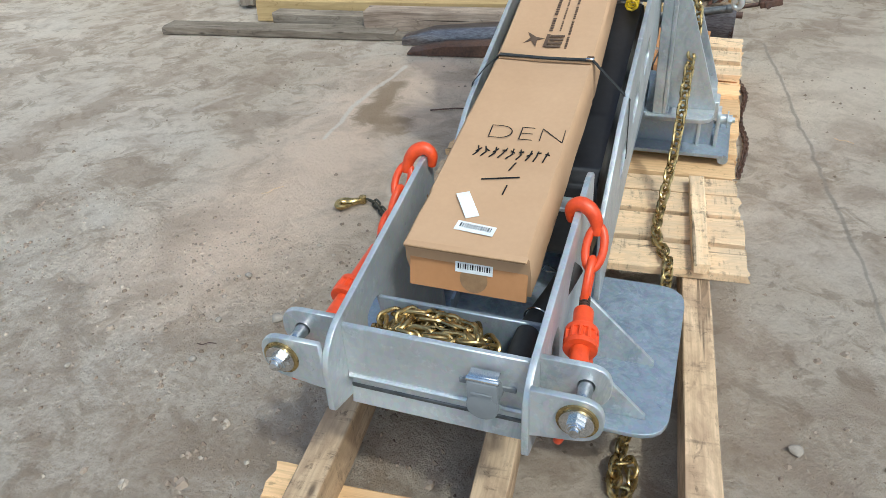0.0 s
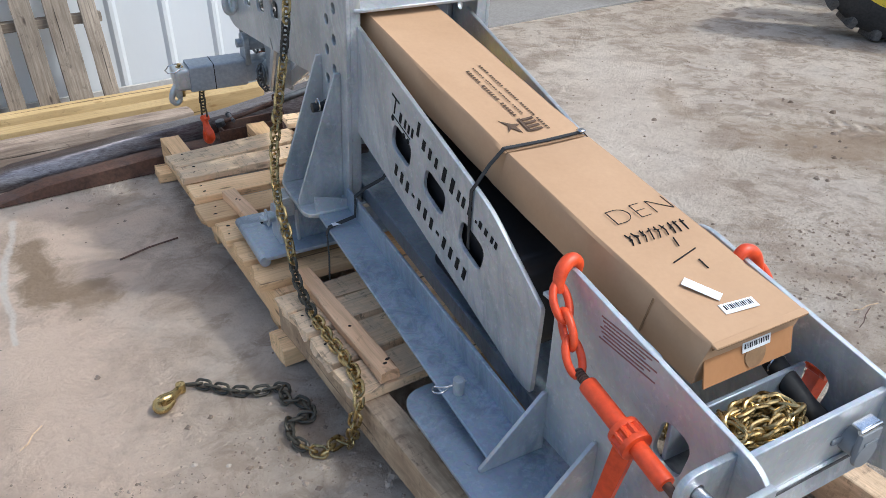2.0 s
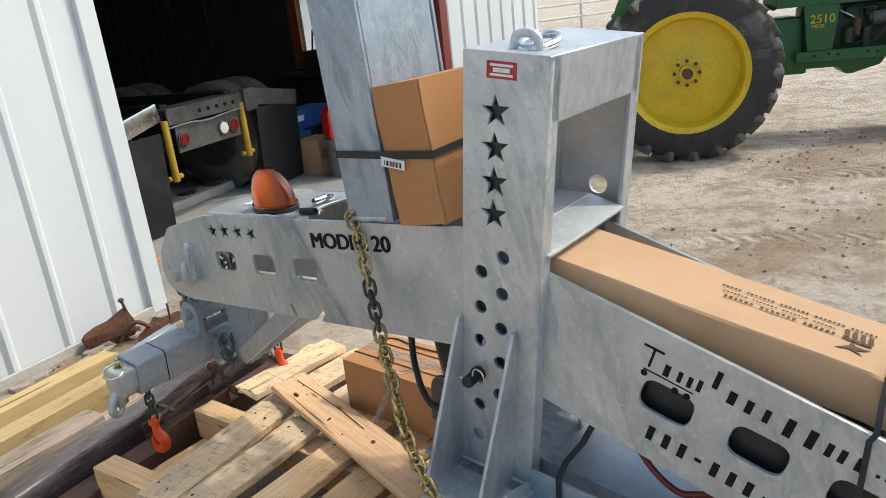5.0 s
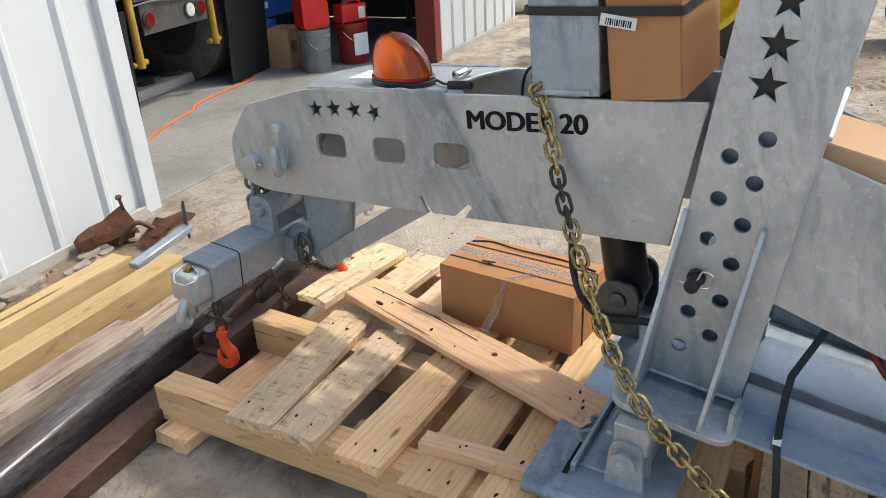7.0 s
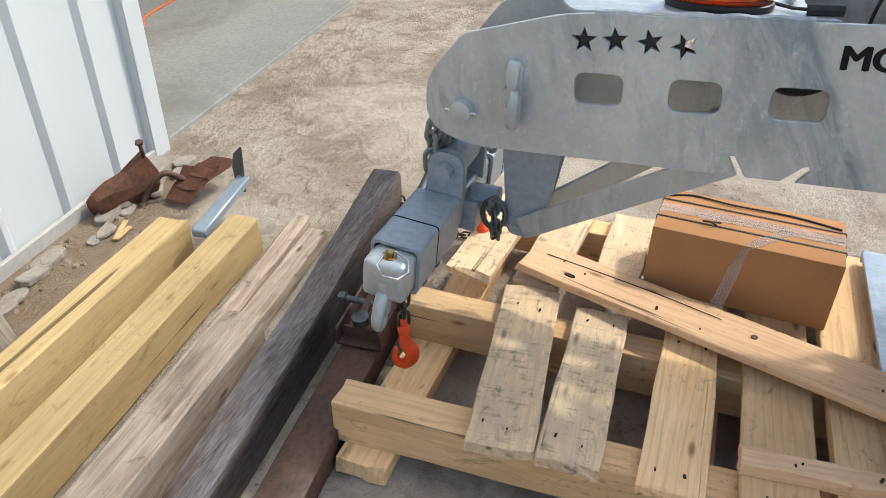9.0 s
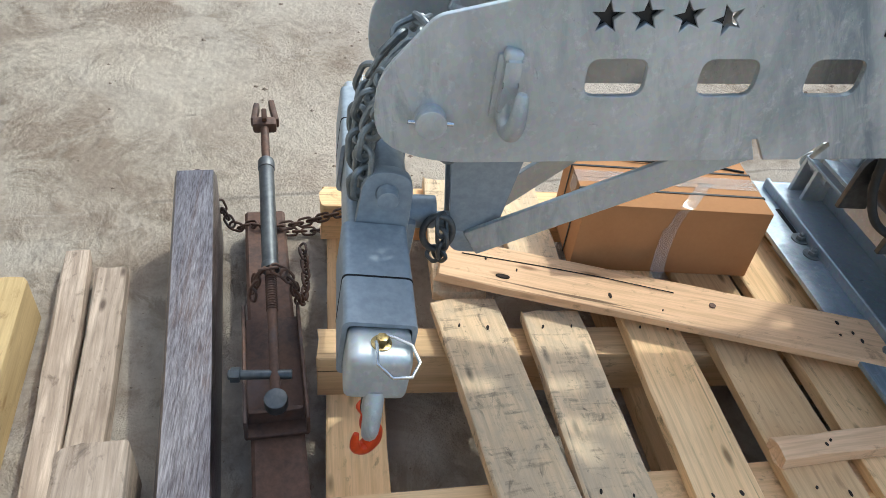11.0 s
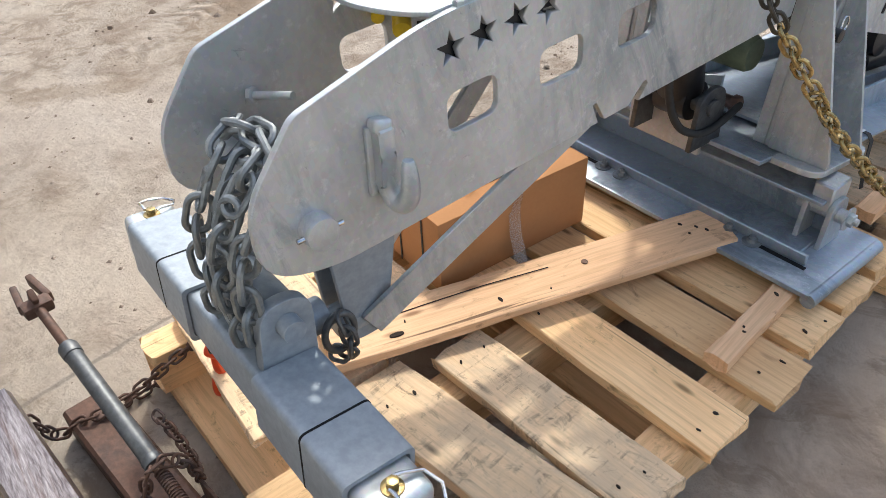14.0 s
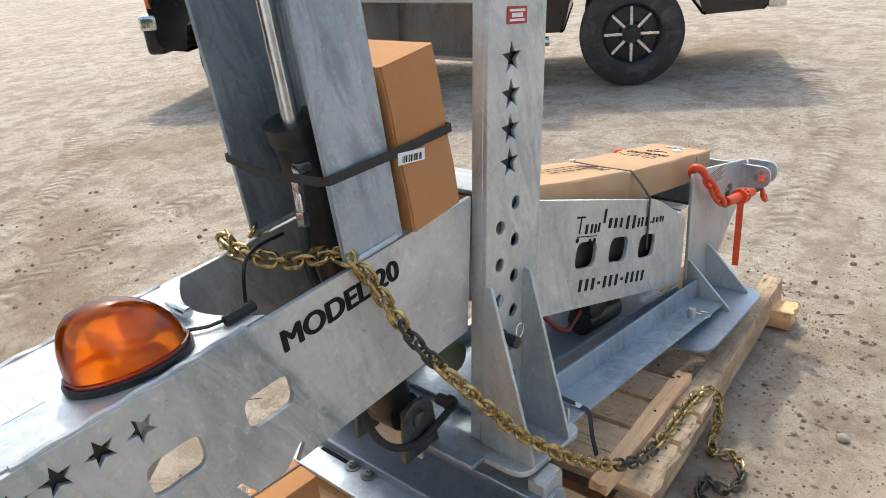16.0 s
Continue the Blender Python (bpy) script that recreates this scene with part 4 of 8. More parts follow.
part("lifting_ring", tube(shack, 0.009, 10, True), CHROME, unit, "bright steel lifting ring")
part("ring_staple", tube(smooth_path([LEAN_M @ Vector(p) for p in ((-0.175, -0.045, 1.05), (-0.175, -0.04, 1.08), (-0.175, -0.015, 1.088), (-0.175, 0.01, 1.08), (-0.175, 0.015, 1.05))], 5), 0.010, 10), ZINC, unit)
maker = part("maker_label", box((0.0012, 0.072, 0.036), 0.0, 1, LEAN_M @ pose(-0.2338, 0.008, 1.018)), RED_LABEL, unit, "small red maker's label")
for z, w in ((1.028, 0.055), (1.018, 0.04), (1.008, 0.055)):
    part("label_bar", box((0.0008, w, 0.005 if z != 1.018 else 0.009), 0.0, 1, LEAN_M @ pose(-0.2349, 0.008, z)), WHITE_LABEL, maker)

# bridge over the boxes between the posts
part("bridge_plate", joined(box((0.40, 0.10, 0.010), 0.002, 1, pose(-0.01, 1.475, 1.058, 16, 0, 0)), box((0.40, 0.10, 0.010), 0.002, 1, pose(-0.01, 1.568, 1.074, 2, 0, 0))), ZINC, unit)
part("pivot_block", joined(box((0.35, 0.05, 0.20), 0.004, 1, pose(-0.01, 1.60, 0.92)), cyl(0.03, 0.44, 'X', 24, 0.003, pose(-0.01, 1.585, 0.80))), ZINC_DARK, unit)

part("portal_floor", box((0.52, 0.30, 0.012), 0.002, 1, LEAN_M @ pose(-0.01, 0.05, -0.006)), ZINC_DARK, unit)

# foot beam under the portal
foot = part("foot_plate", box((0.940, 0.325, 0.014), 0.004, 2, pose(-0.035, 1.742, 0.252)), ZINC_DARK, unit, "wide bluish galvanised foot plate")
for sx, x in ((-1, -0.505), (1, 0.435)):
    part("foot_lip", tube([(x, y, 0.241) for y in np.linspace(1.585, 1.90, 8)], 0.0185, 12), ZINC_DARK, foot)
part("foot_channel", box((0.80, 0.010, 0.12), 0.002, 1, pose(-0.012, 1.660, 0.318)), ZINC_DARK, unit)
part("channel_flange", box((0.80, 0.135, 0.010), 0.002, 1, pose(-0.012, 1.733, 0.264)), ZINC_DARK, unit)
part("channel_flange", box((0.80, 0.09, 0.010), 0.002, 1, pose(-0.012, 1.700, 0.384)), ZINC_DARK, unit)
part("foot_rib", box((0.86, 0.012, 0.030), 0.003, 1, pose(-0.012, 1.806, 0.273)), ZINC_DARK, unit)
for sx in (-1, 1):
    x0 = -0.012 + sx * 0.385
    for dx in (-0.03, 0.03):
        part("hinge_ear", prism(rounded([(-0.045, 0), (0.045, 0), (0.035, 0.13), (-0.035, 0.13)], [0, 0, 0.03, 0.03]), 0.012, Matrix.Translation((x0 + dx, 1.69, 0.258)) @ side(0), 0.0015), ZINC, unit)
    part("hinge_pin", cyl(0.018, 0.12, 'X', 20, 0.003, pose(x0, 1.69, 0.345)), ZINC, unit)
    bolt(unit, pose(x0 + sx * 0.058, 1.69, 0.345, 0, 90 * sx, 0), 0.017, ZINC)
    part("hinge_block", box((0.05, 0.08, 0.07), 0.004, 1, pose(x0, 1.685, 0.39)), ZINC, unit)
for bx in (-0.31, -0.245, 0.10, 0.165):
    bolt(unit, pose(bx, 1.823, 0.259), 0.0135, CHAIN_GREY)
for bx in (-0.385, 0.235):
    part("slot_groove", box((0.13, 0.013, 0.003), 0.0, 1, pose(bx, 1.822, 0.2588)), BLACK_INK, unit, "dark slotted hole")
part("ram_front", box((0.22, 0.012, 0.105), 0.002, 1, pose(0.0, 1.805, 0.462)), ZINC, unit)
part("oil_tank", lathe([(0.0, -0.11), (0.05, -0.11), (0.058, -0.095), (0.058, 0.095), (0.05, 0.11), (0.0, 0.11)], 28, pose(-0.03, 1.66, 0.635, 0, 90, 0) @ Matrix.Diagonal((0.78, 0.78, 0.8, 1))), OLIVE, unit, "dull olive accumulator tank")
# angle irons from the portal to the rear pads
for sx, x in ((-1, -0.238), (1, 0.150)):
    fl = -1
    a, b = Vector((x, 1.50, 0.418)), Vector((x, 0.46, 0.300))
    d = b - a
    m = Matrix.Translation((a + b) / 2) @ pose(0, 0, 0, math.degrees(math.atan2(-d.z, -d.y)), 0, 0)
    ang = part("angle_iron", joined(box((0.105, d.length, 0.010), 0.002, 1, m @ pose(fl * 0.052, 0, 0)), box((0.010, d.length, 0.075), 0.002, 1, m @ pose(0, 0, 0.036))), ZINC_DARK, unit, "bluish galvanised angle iron")
    part("pad_pin", cyl(0.014, 0.05, 'Z', 18, 0.003, pose(x + fl * 0.068, 0.652, 0.342)), ZINC, ang)
    part("hairpin_clip", tube(smooth_path([(x + fl * p, 0.652 + q, 0.352 + r) for p, q, r in ((0.045, 0.0, 0), (0.10, 0.004, 0), (0.125, 0.018, 0), (0.135, 0.0, 0.002), (0.12, -0.012, 0.003), (0.09, -0.004, 0.004))], 5), 0.0022, 8), CHROME, ang, "bright wire hairpin clip")
    part("end_tab", prism([(0, 0), (0.11, 0), (0.11, 0.03), (0, 0.06)], 0.010, Matrix.Translation((x - 0.11, 1.50, 0.42)) @ across_y(0)), ZINC, ang)

# rear pads, gussets and side cheeks
CHEEK = rounded([(-0.066, 0.495), (-0.062, 0.610), (-0.025, 0.650), (0.44, 0.742), (0.478, 0.735), (0.485, 0.40), (0.50, 0.275), (0.26, 0.275), (0.06, 0.455)], [0.01, 0.03, 0.03, 0.02, 0.02, 0.1, 0.0, 0.05, 0.04])
CHEEK_HOLES = [slot(0.135, 0.545, 0.07, 0.10, 0.03, 10)]
for sx, x in ((-1, -0.194), (1, 0.154)):
    ch = plate("cheek_plate", CHEEK, CHEEK_HOLES, 0.012, TAIL @ side(x), ZINC, unit)
    px = x + sx * 0.006
    plate("rear_pad", rounded([(px - sx * 0.03, 0.235), (px + sx * 0.215, 0.235), (px + sx * 0.215, 0.765), (px - sx * 0.03, 0.765)], [0.0, 0.075, 0.075, 0.0]), [], 0.012, pose(0, 0, 0.269), ZINC_DARK, unit, "bluish galvanised pad with rounded corners")
    for y in (0.455, 0.285):
        plate("gusset", [(px, 0.275), (px + sx * 0.165, 0.275), (px + sx * 0.165, 0.285), (px + sx * 0.01, 0.44), (px, 0.44)], [], 0.010, across_y(y), ZINC, unit)
    # lug pair with its bolt
    for y in (0.018, -0.056):
        lug = rounded([(px, 0.545), (px + sx * 0.115, 0.562), (px + sx * 0.115, 0.645), (px, 0.645)], [0.0, 0.042, 0.042, 0.0], 6)
        plate("lug", lug, [ring(px + sx * 0.075, 0.603, 0.014)], 0.012, TAIL @ across_y(y), ZINC, unit)
    part("lug_bolt", joined(cyl(0.0125, 0.12, 'Y', 18, 0.002, TAIL @ pose(px + sx * 0.075, -0.026, 0.603)), cyl(0.024, 0.004, 'Y', 24, 0.0, TAIL @ pose(px + sx * 0.075, 0.027, 0.603))), CHROME, unit)
    part("washer", cyl(0.033, 0.004, 'Y', 28, 0.001, TAIL @ pose(px + sx * 0.075, -0.0645, 0.603)), BRASS, unit, "yellow passivated washer")
    bolt(unit, TAIL @ pose(px + sx * 0.075, -0.067, 0.603, 90, 0, 0), 0.0155, CHROME)
part("tail_plate", box((0.338, 0.012, 0.115), 0.002, 1, TAIL @ pose(-0.020, 0.006, 0.585)), ZINC, unit)
part("tail_skirt", box((0.338, 0.012, 0.075), 0.002, 1, TAIL @ pose(-0.020, 0.012, 0.492, -12, 0, 0)), ZINC, unit)
part("tail_weld", tube([TAIL @ Vector((x, -0.002, 0.528)) for x in np.linspace(-0.185, 0.145, 20)], 0.005, 6), ZINC, unit)
# wall and floor use darker steel to put the tray's shade into colour
part("tray_wall", box((0.338, 0.010, 0.10), 0.002, 1, TAIL @ pose(-0.020, 0.155, 0.54)), ZINC_DARK, unit)
part("tray_floor", box((0.338, 0.16, 0.010), 0.002, 1, TAIL @ pose(-0.020, 0.085, 0.495)), DARK_STEEL, unit)
part("cross_bar", box((0.338, 0.05, 0.010), 0.002, 1, pose(-0.020, 0.49, 0.655)), ZINC, unit)
part("belly_pan", prism([(-0.18, 0.05), (-0.18, 0.0), (0.16, 0.0), (0.16, 0.05), (0.152, 0.05), (0.152, 0.008), (-0.172, 0.008), (-0.172, 0.05)], 1.15, pose(0, 1.06, 0.372, 8, 0, 0) @ across_y(0)), ZINC_DARK, unit)
part("red_hose", tube(smooth_path([(-0.12, 1.28, 0.58), (-0.13, 1.225, 0.515), (-0.13, 1.165, 0.474), (-0.125, 1.12, 0.48), (-0.12, 1.06, 0.50)], 6), 0.008, 12), SHED_RED, unit, "red hose under the frame")
part("inner_cylinder", cyl(0.045, 0.20, 'Y', 28, 0.004, pose(-0.11, 0.96, 0.43, 8, 0, 0)), BLACK_PAINT, unit)
# added black body: makes the slots and the frame's inside read as shaded
part("inner_box", joined(prism(rounded([(0.56, 0.46), (0.70, 0.45), (1.30, 0.63), (1.36, 0.80), (1.28, 0.86), (0.62, 0.655)], 0.03), 0.315, side(-0.012), 0.004), cyl(0.06, 0.30, 'X', 24, 0.004, pose(-0.01, 1.02, 0.52))), BLACK_PAINT, unit, "added black body that stands for the shade inside the frame")

for i in range(7):
    part("notice_print", box((0.0008, 0.15 - 0.02 * (i % 3), 0.0028), 0.0, 1, TAIL @ pose(-0.2006, 0.27 + 0.005 * (i % 3), 0.694 - 0.0078 * i)), NOTICE_INK, unit, "small brownish printed lines" if i == 0 else "")

coil_pts = [(0.122 + 0.016 * math.cos(i * 0.8), 1.20 + 0.0020 * i, 0.868 + 0.00045 * i + 0.016 * math.sin(i * 0.8)) for i in range(120)]
part("yellow_coil", tube(coil_pts, 0.0035, 6), TRACTOR_YELLOW, unit, "yellow coiled air line")

# socket on the tail plate
sock = part("socket", joined(cyl(0.028, 0.030, 'Y', 24, 0.003, TAIL @ pose(0.075, -0.010, 0.570)), box((0.10, 0.006, 0.012), 0.002, 1, TAIL @ pose(0.075, -0.002, 0.575))), GREY_PLASTIC, unit, "grey cable socket with a hinged cover")
part("socket_cover", joined(cyl(0.028, 0.010, 'Y', 24, 0.003, TAIL @ pose(0.075, -0.032, 0.556)), box((0.054, 0.012, 0.050), 0.006, 2, TAIL @ pose(0.075, -0.030, 0.582)), box((0.036, 0.003, 0.006), 0.001, 1, TAIL @ pose(0.075, -0.0375, 0.585))), GREY_PLASTIC, sock)
part("cover_hinge", joined(cyl(0.005, 0.055, 'X', 12, 0.001, TAIL @ pose(0.075, -0.028, 0.610)), box((0.05, 0.02, 0.004), 0.001, 1, TAIL @ pose(0.075, -0.018, 0.614))), CHROME, sock)

# mast on the boom
MAST_M = Matrix.Translation((0, 1.945, 1.05)) @ pose(0, 0, 0, -4.6, 0, 0)
for x in (NEAR - 0.002, BOOM_FAR + 0.002):
    # darker zinc here paints in the mast's shaded side
    part("mast_plate", box((0.012, 0.156, 1.05), 0.002, 1, MAST_M @ pose(x, 0.008, 0.545)), ZINC_DARK, unit)
    part("mast_weld", tube([MAST_M @ Vector((x - 0.008, y, 0.028 - 0.0 * y)) for y in np.linspace(-0.049, 0.085, 14)], 0.006, 6), ZINC, unit)
part("mast_web", box((0.276, 0.010, 1.05), 0.002, 1, MAST_M @ pose(-0.048, -0.062, 0.545)), ZINC_DARK, unit)
part("mast_cap", box((0.31, 0.156, 0.012), 0.002, 1, MAST_M @ pose(-0.048, 0.008, 1.076)), ZINC, unit)
RAM_M = Matrix.Translation((-0.04, 1.825, 0.545)) @ pose(0, 0, 0, -11.2, 0, 0)
ram = part("ram_barrel", joined(cyl(0.055, 0.74, 'Z', 32, 0.004, RAM_M @ pose(0, 0, 0.40)), cyl(0.062, 0.04, 'Z', 32, 0.004, RAM_M @ pose(0, 0, 0.775))), BLACK_PAINT, unit, "black hydraulic cylinder")
part("ram_rod", cyl(0.022, 0.80, 'Z', 24, 0.0, pose(-0.042, 2.005, 1.70, -3.5, 0, 0)), CHROME, ram, "polished chrome rod")
for ex in (-0.125, 0.045):
    plate("ram_lug", rounded([(1.765, 0.455), (1.885, 0.455), (1.873, 0.606), (1.777, 0.606)], [0.0, 0.0, 0.05, 0.05], 6), [ring(1.825, 0.556, 0.022)], 0.014, side(ex), DARK_STEEL, ram)
part("ram_pin", cyl(0.0215, 0.20, 'X', 24, 0.003, pose(-0.04, 1.825, 0.556)), DARK_STEEL, ram)
part("ram_eye", cyl(0.050, 0.09, 'X', 28, 0.004, pose(-0.04, 1.825, 0.556)), BLACK_PAINT, ram)
part("fitting", joined(cyl(0.012, 0.03, 'Y', 14, 0.001, pose(-0.095, 2.02, 1.245)), cyl(0.012, 0.035, 'Z', 6, 0.001, pose(-0.10, 2.04, 1.22)), cyl(0.010, 0.05, 'Z', 14, 0.001, pose(-0.10, 2.04, 1.185)), cyl(0.013, 0.03, 'Z', 6, 0.001, pose(-0.10, 2.04, 1.15))), CHROME, ram, "bright hose fittings")
part("hose", tube(smooth_path([(-0.10, 2.04, 1.15), (-0.102, 2.045, 1.05), (-0.09, 2.00, 0.9), (-0.075, 1.97, 0.75)], 8), 0.010, 12), RUBBER, ram)
part("hose", tube(smooth_path([(-0.075, 1.97, 0.75), (-0.09, 1.965, 0.68), (-0.10, 1.955, 0.60), (-0.115, 1.925, 0.535), (-0.135, 1.88, 0.508), (-0.143, 1.83, 0.505), (-0.143, 1.76, 0.52), (-0.13, 1.70, 0.52)], 8), 0.0095, 12), RUBBER, ram)
part("elbow", joined(cyl(0.016, 0.04, 'X', 16, 0.002, pose(-0.10, 1.70, 0.52)), cyl(0.022, 0.02, 'X', 6, 0.002, pose(-0.12, 1.70, 0.52))), RUST, ram, "rusty elbow fitting")
part("oil_line", tube(smooth_path([(0.02, 2.01, 1.08), (-0.005, 2.10, 1.085), (-0.015, 2.14, 1.05), (-0.005, 2.15, 0.90)], 8), 0.0038, 10), BLACK_PAINT, ram)

# deck over the boom
DECK = []
DX0, DX1 = NEAR + 0.006, BOOM_FAR - 0.006
for t in np.linspace(0, 1, 15):
    DECK.append((DX0 + (DX1 - DX0) * t, 2.695 + 0.055 * math.sin(math.pi * t) ** 0.8))
for t in np.linspace(0, 1, 15):
    DECK.append((DX1 - (DX1 - DX0) * t, 2.215 + 0.06 * math.sin(math.pi * t)))
DECK_M = Matrix.Translation((0, 2.42, 1.0305)) @ pose(0, 0, 0, -4.03, 0, 0) @ Matrix.Translation((0, -2.42, 0))
deck = plate("deck_plate", DECK, [], 0.008, DECK_M, ZINC, unit, "bright galvanised top plate")
for x in (DX0 - 0.004, DX1 + 0.004):
    part("deck_weld", tube([DECK_M @ Vector((x, y, 0.003 + 0.0015 * math.sin(y * 90))) for y in np.linspace(2.26, 2.655, 40)], 0.0065, 7), ZINC, unit)
notice = part("notice_label", box((0.10, 0.085, 0.0008), 0.0, 1, DECK_M @ pose(-0.03, 2.60, 0.0046)), WHITE_LABEL, unit, "white notice label with tiny unreadable lines")
for i in range(7):
    part("notice_line", box((0.075 - 0.012 * (i % 3), 0.0016, 0.0006), 0.0, 1, DECK_M @ pose(-0.03, 2.632 - 0.011 * i, 0.0054)), ZINC, notice)

part("inner_cable", tube(smooth_path([(0.03, 2.555, 0.898), (-0.02, 2.49, 0.91), (-0.06, 2.40, 0.90), (-0.03, 2.28, 0.875), (-0.05, 2.15, 0.90)], 8), 0.009, 10), RUBBER, unit, "black cable inside the boom")
part("hose_loop", tube([(0.050 + 0.012 * math.sin(2 * a), 2.235 + 0.062 * math.cos(a), 0.868 + 0.040 * math.sin(a)) for a in np.linspace(0, 2 * math.pi, 28, endpoint=False)], 0.0095, 10, True), RUBBER, unit, "black hose coiled inside the boom")
part("cable_plug", joined(cyl(0.017, 0.05, 'X', 18, 0.003, pose(0.050, 2.575, 0.905, 0, -15, -35)), cyl(0.012, 0.03, 'X', 14, 0.002, pose(0.085, 2.600, 0.918, 0, -15, -35))), TRACTOR_YELLOW, unit, "yellow cable plug")

# nose pin and the welded hook
nose = part("nose_pin", cyl(0.026, 0.36, 'X', 28, 0.003, pose(-0.048, 2.922, 0.772)), ZINC, unit, "thick nose pin")
part("cotter", cyl(0.004, 0.075, 'Y', 10, 0.001, pose(-0.217, 2.922, 0.772, 0, 0, 0)), CHROME, nose)
hk = smooth_path([(-0.212, 2.806, 0.838), (-0.213, 2.805, 0.812), (-0.216, 2.803, 0.790), (-0.228, 2.799, 0.775), (-0.243, 2.795, 0.777), (-0.252, 2.792, 0.793), (-0.254, 2.791, 0.815), (-0.252, 2.791, 0.838), (-0.251, 2.791, 0.850)], 6)
shank = prism(rounded([(-0.012, 0.800), (0.012, 0.800), (0.014, 0.850), (0.012, 0.893), (-0.012, 0.893), (-0.014, 0.850)], 0.005), 0.026, Matrix.Translation((-0.213, 2.806, 0)) @ across_y(0.0), 0.003)
pad = box((0.010, 0.040, 0.110), 0.004, 2, pose(-0.203, 2.808, 0.838))
cap = box((0.026, 0.030, 0.022), 0.008, 3, pose(-0.210, 2.806, 0.893, 12, 8, 0))
part("welded_hook", joined(tube(hk, 0.011, 14, radii=[0.0125 + 0.0035 * math.sin(math.pi * i / len(hk)) - 0.0055 * (i / len(hk)) ** 5 for i in range(len(hk))]), shank, pad, cap), ZINC, unit, "galvanised grab hook welded to the plate")

# drop bracket, struts and swivel tube under the nose
for x in (-0.085, -0.005):
    plate("drop_bracket", rounded([(2.86, 0.695), (2.70, 0.705), (2.75, 0.40), (2.83, 0.40)], [0, 0, 0.03, 0.03]), [], 0.012, side(x), PAINT_GREY, unit)
    a, b = Vector((x - 0.012, 2.79, 0.43)), Vector((-0.185 if x < -0.05 else 0.088, 2.34, 0.745))
    d = b - a
    m = Matrix.Translation((a + b) / 2) @ d.to_track_quat('Y', 'Z').to_matrix().to_4x4()
    part("strut", box((0.012, d.length, 0.06), 0.002, 1, m), ZINC, unit)
part("drop_web", box((0.08, 0.012, 0.28), 0.002, 1, pose(-0.045, 2.735, 0.56, 6, 0, 0)), PAINT_GREY, unit)
part("swivel_tube", joined(cyl(0.034, 0.09, 'Y', 28, 0.003, pose(-0.06, 2.80, 0.44)), cyl(0.034, 0.07, 'Y', 28, 0.003, pose(-0.06, 2.90, 0.478)), cyl(0.016, 0.26, 'Y', 20, 0.002, pose(-0.06, 2.86, 0.46))), PAINT_GREY, unit)

# ---- crossbar with its sleeves ----
bar = thing("tow_crossbar", (-0.01, 2.99, 0.46), "grey painted square tube crossbar with sliding sleeves, hanging under the nose", "crossbar")


def square_tube(x0, x1, size, wall, y, z, r=0.014):
    out = rounded([(-size / 2, -size / 2), (size / 2, -size / 2), (size / 2, size / 2), (-size / 2, size / 2)], r, 5)
    k = (size - 2 * wall) / size
    bm = bmesh.new()
    rings = []
    for x, s in ((x0, 1.0), (x1, 1.0), (x1, k), (x0, k)):
        rings.append([bm.verts.new((x, y + a * s, z + b * s)) for a, b in out])
    n = len(out)
    for a, b in zip(rings, rings[1:] + rings[:1]):
        for i in range(n):
            bm.faces.new((a[i], a[(i + 1) % n], b[(i + 1) % n], b[i]))
    return bm


part("inner_tube", square_tube(-0.40, 0.34, 0.102, 0.008, 2.985, 0.508), PAINT_GREY, bar)
for x0, x1 in ((-0.425, -0.165), (0.10, 0.365)):
    slv = part("sleeve", square_tube(x0, x1, 0.122, 0.008, 2.985, 0.508), PAINT_GREY, bar)
    mid = (x0 + x1) / 2 - 0.02
    part("sleeve_band", square_tube(mid, mid + 0.004, 0.1235, 0.002, 2.985, 0.508), BLACK_INK, slv)
    sgn = -1 if x0 < 0 else 1
    xe = x0 if sgn < 0 else x1
    end = part("cast_end", joined(box((0.085, 0.104, 0.100), 0.018, 3, pose(xe + sgn * 0.022, 2.985, 0.506)), box((0.03, 0.03, 0.10), 0.008, 2, pose(xe + sgn * 0.05, 2.985, 0.46))), ZINC, bar, "galvanised cast end piece")
    hpts = smooth_path([(xe + sgn * 0.055, 2.985, 0.47), (xe + sgn * 0.075, 2.985, 0.44), (xe + sgn * 0.085, 2.985, 0.405), (xe + sgn * 0.07, 2.985, 0.385), (xe + sgn * 0.05, 2.985, 0.395), (xe + sgn * 0.048, 2.985, 0.42)], 5)
    part("end_hook", tube(hpts, 0.013, 10, radii=[0.017 - 0.008 * i / len(hpts) for i in range(len(hpts))]), ZINC, end)
    pin = part("end_pin", joined(cyl(0.009, 0.15, 'Z', 16, 0.001, pose(xe + sgn * 0.03, 2.985, 0.488)), cyl(0.017, 0.005, 'Z', 24, 0.001, pose(xe + sgn * 0.03, 2.985, 0.556)), cyl(0.010, 0.012, 'Z', 6, 0.001, pose(xe + sgn * 0.03, 2.985, 0.565))), BRASS, end, "brass coloured locking pin")
    hexp = []
    for a in np.linspace(0.5, 2 * math.pi - 0.5, 7):
        d, e = 0.004 + 0.036 * (1 - math.cos(a)), 0.036 * math.sin(a)
        hexp.append((xe + sgn * (0.03 + 0.80 * d + 0.60 * e), 2.985 - 0.60 * d + 0.80 * e, 0.569 - 0.010 * (1 - math.cos(a))))
    part("pin_bail", tube([(xe + sgn * 0.037, 2.995, 0.567)] + hexp + [(xe + sgn * 0.023, 2.975, 0.567)], 0.0030, 8), CHROME, pin, "six-sided wire bail")
